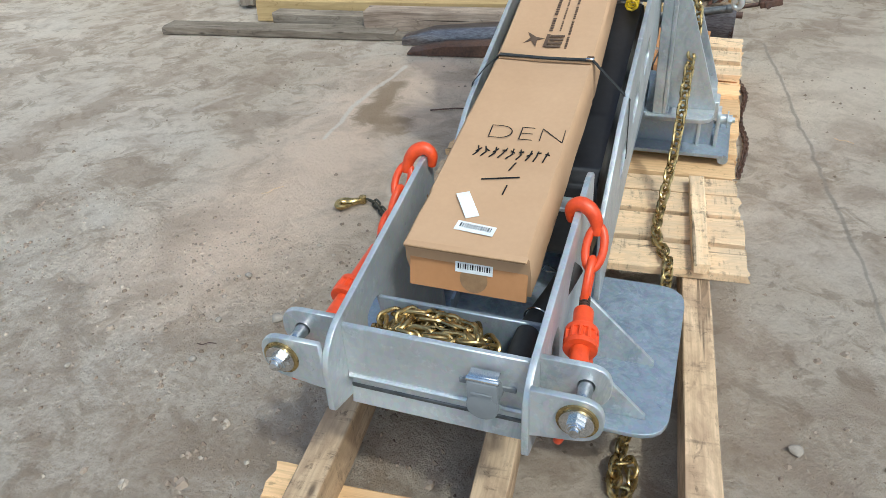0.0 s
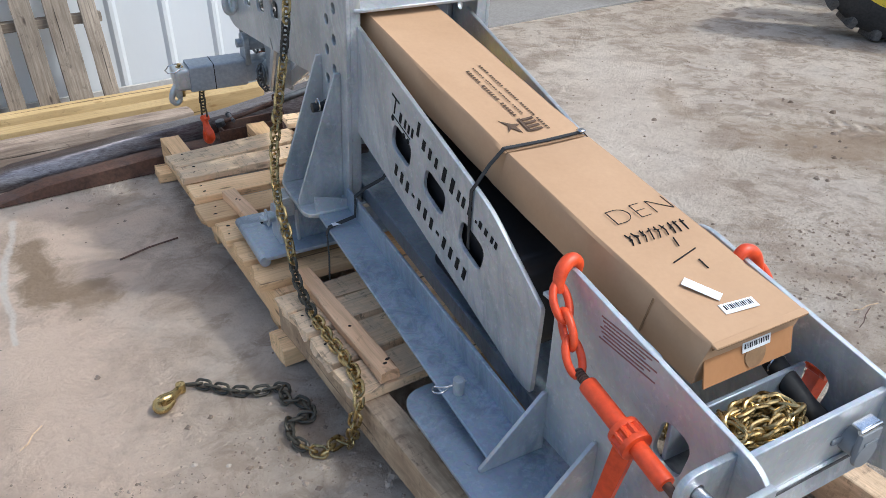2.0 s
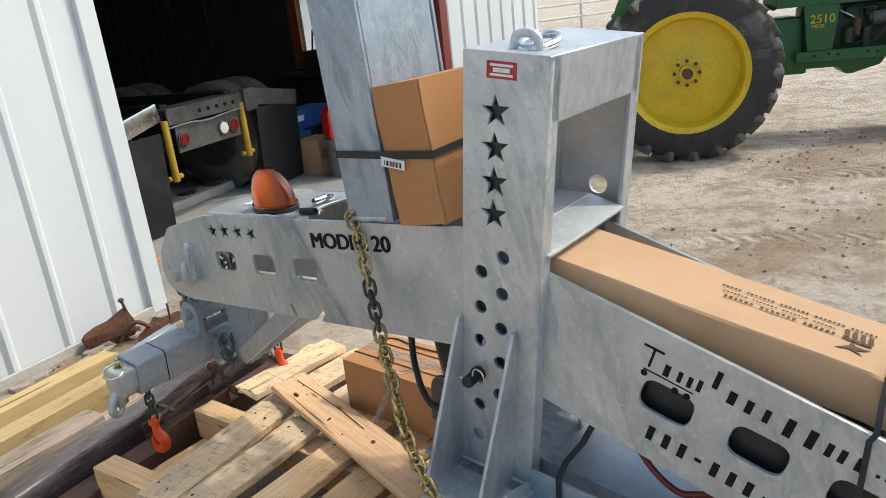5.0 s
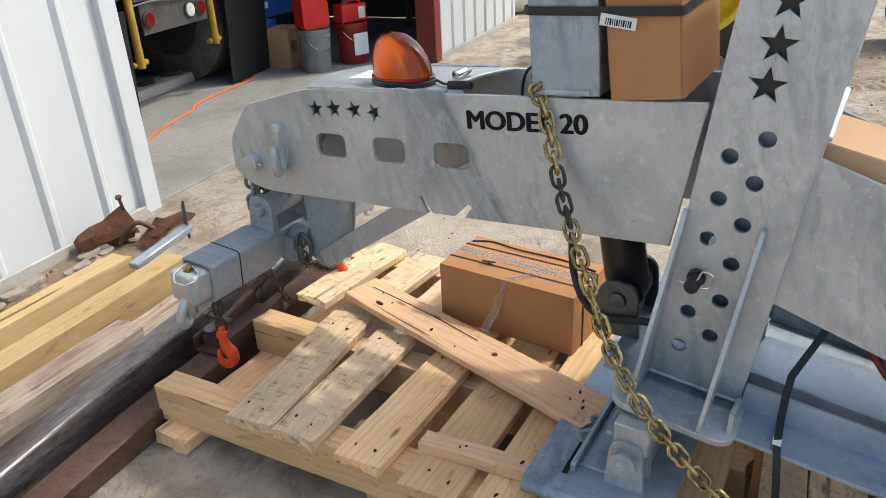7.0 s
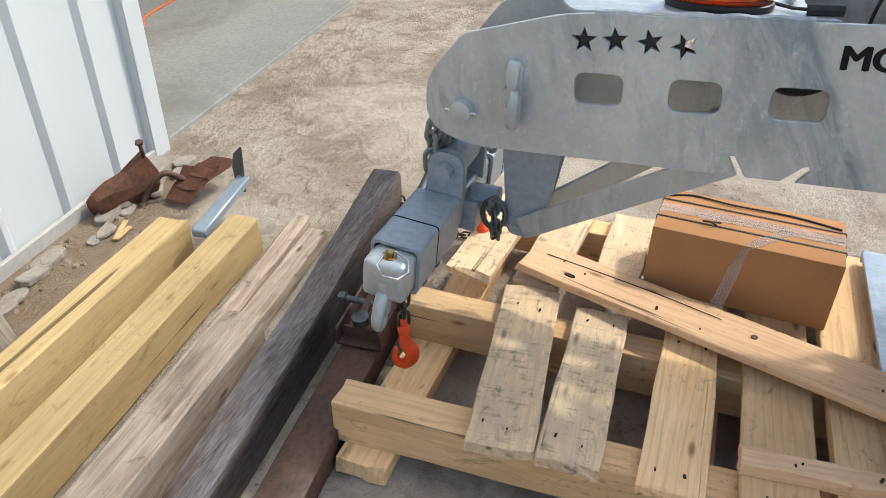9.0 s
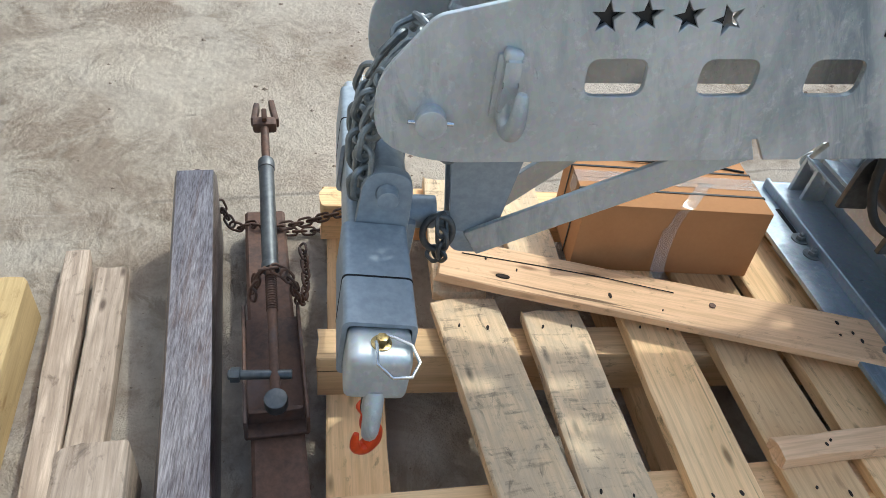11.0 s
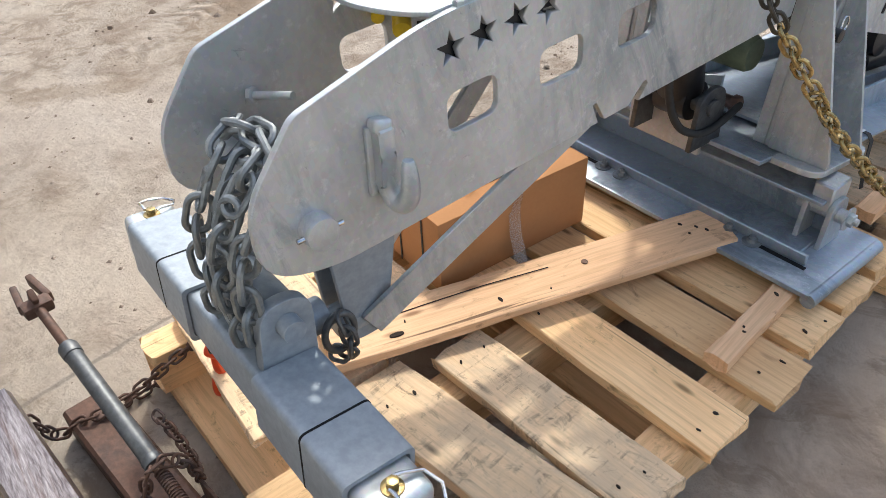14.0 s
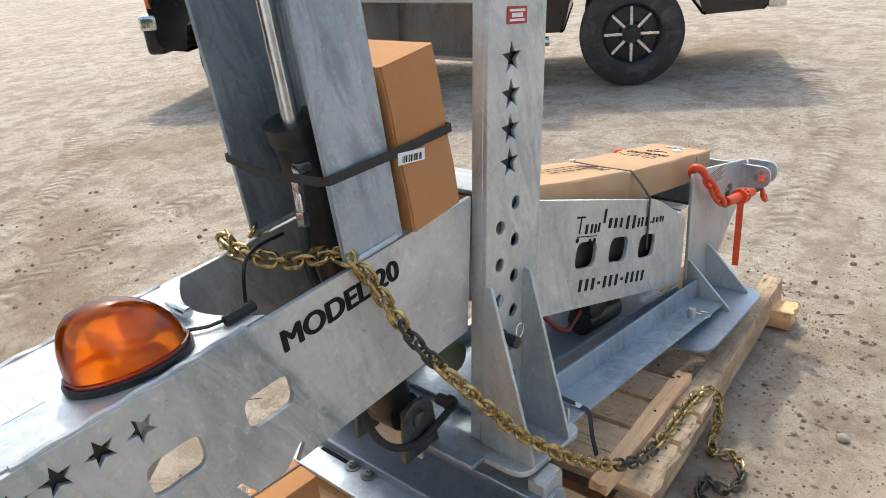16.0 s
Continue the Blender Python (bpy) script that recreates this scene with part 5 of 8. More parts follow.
for x in (-0.150, 0.015):
    plate("swivel_ear", rounded([(2.922, 0.545), (3.022, 0.545), (3.017, 0.682), (2.927, 0.682)], [0, 0, 0.045, 0.045], 6), [ring(2.972, 0.637, 0.02)], 0.024, side(x), PAINT_GREY, bar)
part("swivel_pin", joined(cyl(0.02, 0.24, 'X', 24, 0.003, pose(-0.068, 2.972, 0.637)), cyl(0.038, 0.135, 'X', 28, 0.004, pose(-0.068, 2.972, 0.637))), PAINT_GREY, bar)
part("stub_block", box((0.10, 0.06, 0.09), 0.01, 2, pose(-0.06, 2.925, 0.488)), PAINT_GREY, bar)

# chain wrapped from the nose pin to the crossbar
wrap = thing("wrapped_chain", (-0.02, 2.97, 0.57), "dull grey heavy chain wound over the nose pin", "chain")
for i, (x, y, z, sag) in enumerate(((-0.132, 0.000, 0.000, 0.010), (-0.092, 0.012, 0.018, 0.022), (-0.046, 0.004, 0.008, 0.006), (0.000, 0.014, 0.022, 0.018))):
    chain(wrap, [(x, 2.872 + y, 0.66), (x + 0.008, 2.868, 0.76), (x + 0.010, 2.884, 0.806 + z), (x + 0.004, 2.926, 0.820 + z), (x - 0.010, 2.968 + sag, 0.778 + z), (x - 0.014 + sag, 3.004 + sag, 0.700), (x - 0.006, 3.016 + sag * 0.5, 0.600), (x + 0.004, 3.020, 0.535)], 0.043, 0.0122, CHAIN_GREY, start_roll=24 * i)
chain(wrap, [(-0.15, 2.930, 0.822), (-0.10, 2.918, 0.846), (-0.05, 2.912, 0.856), (0.01, 2.926, 0.846), (0.06, 2.915, 0.820)], 0.043, 0.0122, CHAIN_GREY, start_roll=10)
chain(wrap, [(-0.115, 2.86, 0.505), (-0.130, 2.855, 0.46), (-0.115, 2.85, 0.41), (-0.085, 2.86, 0.385), (-0.05, 2.87, 0.40)], 0.030, 0.009, DARK_STEEL)
part("bow_shackle", tube(smooth_path([(-0.108, 2.862 + 0.03 * math.sin(a), 0.462 + 0.042 * math.cos(a)) for a in np.linspace(0, 2 * math.pi, 14)], 3), 0.007, 10), DARK_STEEL, wrap, "dark bow shackle")
part("cross_bolt", joined(cyl(0.007, 0.09, 'X', 12, 0.001, pose(0.04, 2.84, 0.858, 0, 12, 20)), cyl(0.014, 0.010, 'X', 6, 0.001, pose(0.082, 2.855, 0.849, 0, 12, 20))), ZINC, wrap)

# red grab hooks that hang from the crossbar
hooks = []
for x, y, top in ((-0.372, 2.998, 0.415), (0.225, 2.998, 0.415)):
    hang = thing("hanging_hook", (x, y, top), "short chain with an orange-red grab hook, hanging from the crossbar", "chain hook", "crossbar hooks")
    chain(hang, [(x, y, top), (x - 0.004, y, top - 0.07), (x - 0.006, y, 0.25)], 0.031, 0.009, CHAIN_BLACK)
    hooks.append(hang)
    hook_shape(hang, "grab_hook", ORANGE, pose(x - 0.006, y, 0.245, 0, 0, -60), 1.25, "orange-red painted hook")

# ---- beacon ----
beacon = thing("beacon_light", (-0.105, 2.42, 1.035), "amber teardrop warning beacon with a black base, on the top plate", "beacon")
BM = DECK_M @ pose(-0.118, 2.432, 0.0045, 0, 0, -14.3)


def dome(scale, inner=False):
    bm = bmesh.new()
    rings = []
    for k in range(13):
        h = k / 12
        ring_v = []
        for i in range(36):
            a = 2 * math.pi * i / 36
            r = math.sqrt(max(0.0, 1 - h ** 2.3))
            ly = 0.096 * math.sin(a) * r
            lx = 0.057 * math.cos(a) * r
            ly += 0.026 * h * h
            ring_v.append(bm.verts.new((lx * scale, ly * scale, 0.012 + 0.120 * h * scale)))
        rings.append(ring_v)
    for a, b in zip(rings, rings[1:]):
        for i in range(36):
            bm.faces.new((a[i], a[(i + 1) % 36], b[(i + 1) % 36], b[i]))
    bmesh.ops.remove_doubles(bm, verts=bm.verts, dist=1e-5)
    return bm


lens = part("lens", dome(1.0), AMBER, beacon, "clear amber plastic lens", BM)
base = []
for (s, z) in ((1.07, 0.0), (1.09, 0.004), (1.09, 0.012), (1.02, 0.016)):
    base.append((s, z))
bb = bmesh.new()
rr = [[bb.verts.new((0.057 * s * math.cos(2 * math.pi * i / 36), 0.096 * s * math.sin(2 * math.pi * i / 36), z)) for i in range(36)] for s, z in base]
for a, b in zip(rr, rr[1:]):
    for i in range(36):
        bb.faces.new((a[i], a[(i + 1) % 36], b[(i + 1) % 36], b[i]))
bb.faces.new(rr[-1])
bb.faces.new(rr[0][::-1])
part("base", bb, BLACK_PAINT, beacon, "black plastic base", BM)
part("lens_rim", tube([(0.0585 * math.cos(a), 0.0975 * math.sin(a), 0.019) for a in np.linspace(0, 2 * math.pi, 40, endpoint=False)], 0.004, 8, True), AMBER, beacon, "", BM)
part("reflector", joined(lathe([(0.004, 0.0), (0.02, 0.006), (0.032, 0.02), (0.038, 0.04)], 24, pose(0.0, -0.01, 0.055, 80, 0, 40)), cyl(0.018, 0.03, 'Z', 20, 0.002, pose(0, -0.005, 0.03)), box((0.05, 0.07, 0.012), 0.002, 1, pose(0, 0, 0.02)), box((0.045, 0.004, 0.05), 0.001, 1, pose(0.005, 0.03, 0.055, 0, 0, 30))), CHROME, beacon, "bright rotating reflector", BM)
# added mirror-bright disc: throws light back through the amber lens
part("inner_tray", cyl(1.0, 0.002, 'Z', 36, 0.0, pose(0, 0, 0.0175) @ Matrix.Diagonal((0.054, 0.091, 1, 1))), CHROME, beacon, "added bright disc that lifts the lens colour", BM)
part("bulb", lathe([(0.0, 0.03), (0.007, 0.027), (0.010, 0.018), (0.007, 0.006), (0.005, 0.0)], 16, pose(0, 0.02, 0.035)), WHITE_LABEL, beacon, "", BM)
coil = []
for i in range(120):
    t = i / 119
    coil.append((-0.155 + 0.008 * math.cos(i * 0.9), 2.275 - 0.06 * t, 1.052 + 0.006 * t + 0.008 * math.sin(i * 0.9)))
part("coiled_cord", tube([(-0.115, 2.335, 1.05), (-0.14, 2.30, 1.05)] + coil, 0.0035, 6), RUBBER, beacon, "black coiled cord")
part("plug", joined(cyl(0.011, 0.05, 'X', 16, 0.002, pose(-0.055, 2.30, 1.058)), box((0.03, 0.02, 0.014), 0.004, 2, pose(-0.02, 2.295, 1.056))), CHROME, beacon, "bright plug")

# ---- strapped cartons ----


def long_carton():
    t = thing("long_carton", (0, 0.8, 0.75), "long brown cardboard carton with handwriting, strapped onto the frame", "carton")
    top = lambda y: 0.7585 + (y - 0.135) * 0.1725 if y < 0.77 else 0.868 + (y - 0.77) * 0.233
    mid = lambda y: -0.011 - (y - 0.135) * 0.0118 if y < 0.77 else -0.0185 - (y - 0.77) * 0.039
    ys = [0.135, 0.147, 0.20, 0.27, 0.28, 0.35, 0.45, 0.55, 0.65, 0.755, 0.77, 0.785, 0.81, 0.90, 1.0, 1.10, 1.20, 1.30, 1.40, 1.50, 1.62]
    rng = random.Random(8)
    bm = bmesh.new()
    rings = []
    for y in ys:
        fold = y in (0.77, 0.27)
        pin = (0.005 if y == 0.77 else 0.002) if fold else 0.0
        j = lambda s=0.0016: rng.uniform(-s, s)
        x0, x1, h = mid(y) - 0.115 + pin, mid(y) + 0.115 - pin, 0.104
        zt = top(y) - pin
        c, s = math.cos(radians(12.0)), math.sin(radians(12.0))
        rings.append([bm.verts.new(v) for v in ((x0 + 0.005, y, zt + j()), ((x0 + x1) / 2, y, zt - 0.003 + j()), (x1 - 0.005, y, zt + j()), (x1 + j(), y, zt - 0.006), (x1 + 0.003 + j(), y + h * s * 0.5, zt - h * c * 0.5), (x1 + j(), y + h * s, zt - h * c), (x0 + j(), y + h * s, zt - h * c), (x0 - 0.003 + j(), y + h * s * 0.5, zt - h * c * 0.5), (x0 + j(), y, zt - 0.006))])
    for a, b in zip(rings, rings[1:]):
        for k in range(9):
            bm.faces.new((a[k], a[(k + 1) % 9], b[(k + 1) % 9], b[k]))
    bm.faces.new(rings[0][::-1])
    bm.faces.new(rings[-1])
    part("carton_body", bm, CARD, t)
    part("end_flap", box((0.226, 0.014, 0.005), 0.001, 1, pose(-0.011, 0.1305, 0.7550, 9.8, 0, 0)), CARD, t, "open corrugated lid edge")
    part("flap_edge", box((0.222, 0.0012, 0.003), 0.0, 1, pose(-0.011, 0.1228, 0.7538, 9.8, 0, 0)), CARD_EDGE, t)
    part("crease", strip([(x, 0.767, top(0.767) - 0.002) for x in (-0.128, -0.02, 0.09)], 0.006, 0.0012, across=(0, 1, 0.15)), CARD_EDGE, t)
    part("crease", strip([(x, 0.1335, 0.7465 - 0.001 * abs(x)) for x in (-0.122, -0.01, 0.10)], 0.003, 0.0008, across=(0, 0.2, 1)), CARD_EDGE, t)
    part("crease", strip([(-0.1310, 0.27 + 0.02 * k, top(0.27) - 0.01 - 0.085 * k) for k in (0.0, 0.5, 1.0)], 0.004, 0.001, across=(0, 1, 0)), CARD_EDGE, t)

    def on_top(x, y, lift=0.0014, rz=0.0):
        return pose(x + mid(y) + 0.0335, y, top(y) + lift, 9.8 if y < 0.77 else 13.1, 0, rz)

    def stroke(*pts):
        part("marker_stroke", tube([(x + mid(y) + 0.0335, y, top(y) + 0.0006) for x, y in pts], 0.0015, 6), BLACK_INK, t)

    lettering("marker_word", "DEN", 0.070, on_top(-0.092, 0.452, rz=2), BLACK_INK, t, "black marker handwriting", squeeze=1.22, bold=-0.0026)
    for i in range(9):
        x = -0.096 + i * 0.0175
        stroke((x + rng.uniform(-.003, .003), 0.392), (x + rng.uniform(.004, .009), 0.407), (x + rng.uniform(0.0, .012), 0.424))
        stroke((x + 0.003, 0.412 + rng.uniform(-.008, .008)), (x + 0.012, 0.414 + rng.uniform(-.008, .008)))
    stroke((-0.012, 0.357), (-0.004, 0.382))
    stroke((-0.058, 0.322), (0.014, 0.340))
    stroke((-0.006, 0.285), (-0.004, 0.312))
    # printed sender block
    for x, y0, y1, h, step in ((-0.0405, 0.888, 1.108, 0.0085, 0.0105), (-0.018, 0.890, 1.116, 0.0042, 0.0075), (0.0065, 0.818, 1.118, 0.0058, 0.0085)):
        y, k = y0, 0
        while y < y1:
            w = step * (0.55, 0.7, 0.6)[k % 3]
            if k % 8 != 6:
                part("print_bar", box((h, w, 0.0008), 0.0, 1, on_top(x, y, 0.0008)), FADED_INK, t)
            y, k = y + step, k + 1
    for i in range(4):
        part("print_mark", box((0.034, 0.008, 0.0008), 0.0, 1, on_top(-0.023 + 0.001 * i, 0.822 + 0.0145 * i, 0.0008, 6)), FADED_INK, t)
    part("print_mark", box((0.008, 0.054, 0.0008), 0.0, 1, on_top(-0.043, 0.845, 0.0008)), FADED_INK, t)
    part("print_mark", prism([(-0.022, 0.030), (-0.010, 0.006), (-0.022, -0.018), (-0.006, -0.006), (0.010, -0.030), (0.008, -0.002), (0.024, 0.006), (0.004, 0.010)], 0.0008, on_top(-0.074, 0.846, 0.0008)), FADED_INK, t)
    for x, y, w, d, rz in ((-0.062, 0.245, 0.026, 0.072, 32), (-0.030, 0.186, 0.075, 0.024, -6)):
        lb = part("address_label", box((w, d, 0.0008), 0.0, 1, on_top(x, y, 0.0010, rz)), WHITE_LABEL, t, "white paper label")
        if d < w:
            for i in range(14):
                part("bar_line", box((0.0014 + 0.0014 * (i % 3 == 0), 0.011, 0.0006), 0.0, 1, on_top(x, y, 0.0016, rz) @ pose(-0.029 + 0.0045 * i, 0.002, 0)), BLACK_INK, lb)
    # added panel: the end face's shade, done with the redder cardboard
    part("end_panel", box((0.222, 0.0036, 0.096), 0.001, 1, pose(-0.011, 0.1436, 0.7075, -12.0, 0, 0)), CARD_RED, t, "added panel with the carton end's shade put into redder cardboard")
    em = pose(0.002, 0.1415, 0.712, -12.0, 0, 0)
    lb = part("address_label", box((0.070, 0.0008, 0.020), 0.0, 1, em @ pose(0, -0.0012, 0)), WHITE_LABEL, t, "white paper label")
    for i in range(14):
        part("bar_line", box((0.0014 + 0.0014 * (i % 3 == 0), 0.0006, 0.010), 0.0, 1, em @ pose(-0.029 + 0.0045 * i, -0.0019, 0.002)), BLACK_INK, lb)
    part("round_mark", lathe([(0.0, 0.0004), (0.026, 0.0004), (0.026, 0.0), (0.0, 0.0)], 24, em @ pose(0, -0.0004, -0.022, 90, 0, 0)), CARD_EDGE, t, "faint round printed mark")
    # strap round carton and plates
    q = 0.778
    st = [(-0.203, 0.80, 0.62), (-0.204, 0.79, 0.775), (-0.200, 0.78, 0.792), (-0.165, 0.780, 0.835), (-0.135, q, top(q) - 0.006), (-0.129, q, top(q) + 0.0005), (-0.02, q, top(q) - 0.002), (0.091, q, top(q) + 0.0005), (0.098, q, top(q) - 0.006), (0.14, 0.780, 0.82), (0.182, 0.79, 0.775), (0.184, 0.80, 0.62)]
    part("strap", strip(st, 0.011, 0.0016, across=(0, 1, 0.12)), RUBBER, t, "black plastic strap")
    part("buckle", box((0.018, 0.018, 0.006), 0.002, 1, pose(0.086, q, top(q) + 0.004)), CHROME, t)
    return t


carton_long = long_carton()


def upright_carton():
    t = thing("upright_carton", (0, 1.77, 1.08), "upright brown cardboard carton strapped to the mast", "carton")
    bm = bmesh.new()
    rings = []
    UC = Matrix.Translation((0, 1.776, 1.078)) @ pose(0, 0, 0, -7.5, 0, 0)
    for z, s in ((0.004, 0.985), (0.09, 1.0), (0.165, 0.985), (0.178, 0.955), (0.19, 0.985), (0.27, 1.0), (0.350, 0.985)):
        rings.append([bm.verts.new(UC @ Vector((x, y, z))) for x, y in ((-0.212 * s, -0.075), (0.118 * s, -0.075), (0.118 * s, 0.075), (-0.212 * s, 0.075))])
    for a, b in zip(rings, rings[1:]):
        for k in range(4):
            bm.faces.new((a[k], a[(k + 1) % 4], b[(k + 1) % 4], b[k]))
    bm.faces.new(rings[0][::-1])
    bm.faces.new(rings[-1])
    bmesh.ops.bevel(bm, geom=[e for e in bm.edges if abs(e.verts[0].co.z - e.verts[1].co.z) > 0.02], offset=0.004, segments=2, affect='EDGES')
    part("carton_body", bm, CARD_RED, t)
    zs = 1.256
    st = [(-0.206, 2.045, zs - 0.012), (-0.2145, 1.88, zs - 0.004), (-0.2135, 1.80, zs), (-0.2135, 1.74, zs + 0.003), (-0.2135, 1.7195, zs + 0.005), (-0.200, 1.7195, zs + 0.006), (-0.10, 1.7195, zs + 0.010), (0.0, 1.7195, zs + 0.014), (0.114, 1.7195, zs + 0.010), (0.122, 1.80, zs), (0.112, 2.05, zs - 0.012), (0.0, 2.062, zs - 0.02), (-0.19, 2.060, zs - 0.012), (-0.206, 2.045, zs - 0.012)]
    part("strap", strip(st, 0.018, 0.002, across=(0, 0.05, 1)), RUBBER, t, "black plastic strap")
    lb = part("address_label", box((0.0008, 0.075, 0.024), 0.0, 1, pose(-0.2162, 1.845, 1.234, 6, 0, 0)), WHITE_LABEL, t, "white paper label")
    for i in range(12):
        part("bar_line", box((0.0006, 0.0018 + 0.0016 * (i % 3 == 0), 0.013), 0.0, 1, pose(-0.2169, 1.845, 1.234, 6, 0, 0) @ pose(0, -0.026 + 0.0046 * i, -0.002)), BLACK_INK, lb)
    return t


carton_up = upright_carton()


def floor_carton():
    t = thing("deck_carton", (0.14, 2.23, 0.21), "closed brown carton with black strapping and loose clear tape", "carton")
    m = Matrix.Translation((0.219, 2.232, 0.2065)) @ pose(0, 0, 0, 0, 0, -3.2)
    L, W, H = 0.47, 0.235, 0.20
    part("carton_body", box((W, L, H), 0.004, 2, m @ pose(0, 0, H / 2)), CARD_RED, t)
    for x in (-0.05, 0.05):
        part("strap", strip([m @ Vector(p) for p in ((x, -L / 2 - 0.002, 0.0), (x, -L / 2 - 0.002, H), (x, -L / 2, H + 0.0015), (x, L / 2, H + 0.0015), (x, L / 2 + 0.002, H), (x, L / 2 + 0.002, 0.0))], 0.0065, 0.0012, across=m.to_3x3() @ Vector((1, 0, 0))), RUBBER, t, "black strapping band")
    part("knot", tube(smooth_path([m @ Vector(p) for p in ((-0.05, 0.08, H + 0.004), (-0.06, 0.10, H + 0.016), (-0.045, 0.115, H + 0.006), (-0.04, 0.07, H + 0.008))], 5), 0.0025, 6), RUBBER, t)
    part("strap", tube(smooth_path([m @ Vector(p) for p in ((0.062, -L / 2 + 0.01, H + 0.003), (0.085, -0.10, H + 0.003), (0.080, 0.05, H + 0.005), (0.096, 0.16, H + 0.003), (0.070, L / 2 - 0.01, H + 0.003))], 6), 0.0028, 6), RUBBER, t, "slack black cord")
    part("seam_tape", strip([m @ Vector(p) for p in ((0.004, -L / 2 - 0.001, H - 0.05), (0.004, -L / 2 - 0.001, H), (0.004, -L / 2, H + 0.0012), (0.004, L / 2, H + 0.0012), (0.004, L / 2 + 0.001, H), (0.004, L / 2 + 0.001, H - 0.05))], 0.05, 0.0004, across=m.to_3x3() @ Vector((1, 0, 0))), TAPE, t, "clear tape over the lid seam")
    part("lid_seam", strip([m @ Vector(p) for p in ((0, -L / 2, H + 0.0006), (0, L / 2, H + 0.0006))], 0.003, 0.0006, across=m.to_3x3() @ Vector((1, 0, 0))), CARD_EDGE, t)
    part("tape_strip", strip([m @ Vector(p) for p in ((0, -0.10, H + 0.0016), (-W / 2 + 0.01, -0.02, H + 0.0016), (-W / 2 - 0.0015, 0.0, H - 0.004), (-W / 2 - 0.0015, 0.01, H * 0.72), (-W / 2 - 0.02, 0.02, H * 0.45), (-W / 2 - 0.06, 0.035, H * 0.2), (-W / 2 - 0.075, 0.04, H * 0.17))], 0.032, 0.0006, across=m.to_3x3() @ Vector((0.2, 1, 0))), TAPE, t, "loose strip of clear tape")
    return t


floor_carton()

# ---- pallets ----


def board(parent, a, b, width, thick, material, name="board", twist=0.0, rough=0.0025):
    """A sawn board from a to b (top centre line), long along its own x, with slightly uneven ends and edges."""
    a, b = Vector(a), Vector(b)
    d = b - a
    L = d.length
    rng = random.Random(int(1000 * (a.x * 7.1 + a.y * 13.7 + b.x * 3.3)) & 0xffff)
    bm = bmesh.new()
    n = 7
    rings = []
    for i in range(n + 1):
        x = -L / 2 + L * i / n
        w = width / 2
        j = lambda s=1.0: rng.uniform(-rough, rough) * s
        end = min(0.009, width * 0.08) if i in (0, n) else 0.0
        c = rough * 1.2
        prof = [(-w, -thick + c), (-w + c, -thick), (-w * 0.3, -thick), (w * 0.4, -thick), (w - c, -thick), (w, -thick + c), (w, -c), (w - c, 0), (w * 0.4, 0), (-w * 0.3, 0), (-w + c, 0), (-w, -c)]
        rings.append([bm.verts.new((x + rng.uniform(-end, end), y + j(), z + j(0.35))) for y, z in prof])
    for p, q in zip(rings, rings[1:]):
        for k in range(12):
            bm.faces.new((p[k], p[(k + 1) % 12], q[(k + 1) % 12], q[k]))
    bm.faces.new(rings[0][::-1])
    bm.faces.new(rings[-1])
    tan = d.normalized()
    y = Vector((0, 0, 1)).cross(tan).normalized()
    m = Matrix((tan, y, tan.cross(y))).transposed().to_4x4()
    m.translation = (a + b) / 2
    return part(name, bm, material, parent, "", m @ pose(0, 0, 0, twist, 0, 0), smooth=False)


def nails(parent, spots):
    """Dark nail heads, each on its place."""
    for k, (x, y, z) in enumerate(spots):
        g = random.Random(k * 31 + int(x * 997) + int(y * 613))
        part("nail", cyl(0.0030 * g.uniform(0.7, 1.3), 0.003, 'Z', 7, 0.0, pose(x + g.uniform(-.012, .012), y + g.uniform(-.008, .008), z, 0, 0, g.uniform(60, 110)) @ Matrix.Diagonal((g.uniform(0.7, 1.0), g.uniform(1.2, 2.4), 1, 1))), NAIL_HOLE, parent)


front = thing("front_pallet", (-0.03, 2.3, 0.0), "rough pale wooden pallet with uneven deck boards under the nose", "pallet", "shipping pallets")
for xa, x in ((-0.45, -0.525), (-0.10, -0.10), (0.45, 0.46)):
    board(front, (xa, 1.46, 0.176), (x, 3.09, 0.166), 0.09, 0.122, PALLET_WOOD, "stringer")
for x, y in ((-0.62, 3.0), (-0.52, 2.28), (-0.49, 1.55)):
    board(front, (x, y, 0.046), (0.50, y + 0.01, 0.046), 0.13, 0.046, PALLET_WOOD, "bottom_board")
# deck boards: near half on the nose side, long ones behind
for (xa, ya), (xb, yb), w, mat in (((-0.588, 2.672), (0.000, 2.757), 0.152, PALLET_OLD), ((-0.580, 2.525), (-0.040, 2.553), 0.138, PALLET_OLD),
                                   ((-0.578, 2.314), (0.50, 2.325), 0.136, PALLET_WOOD), ((-0.585, 2.105), (0.50, 2.13), 0.150, PALLET_WOOD),
                                   ((-0.556, 1.918), (0.50, 1.95), 0.155, PALLET_WOOD), ((-0.54, 1.745), (0.50, 1.76), 0.14, PALLET_WOOD),
                                   ((-0.53, 1.565), (0.50, 1.575), 0.14, PALLET_WOOD)):
    board(front, (xa, ya, 0.206), (xb, yb, 0.206), w, 0.03, mat, "deck_board")
for (xa, ya), (xb, yb), w in (((0.02, 2.96), (0.50, 2.93), 0.14), ((0.03, 2.76), (0.50, 2.74), 0.13), ((0.04, 2.55), (0.50, 2.55), 0.13)):
    board(front, (xa, ya, 0.206), (xb, yb, 0.206), w, 0.03, PALLET_OLD, "deck_board")
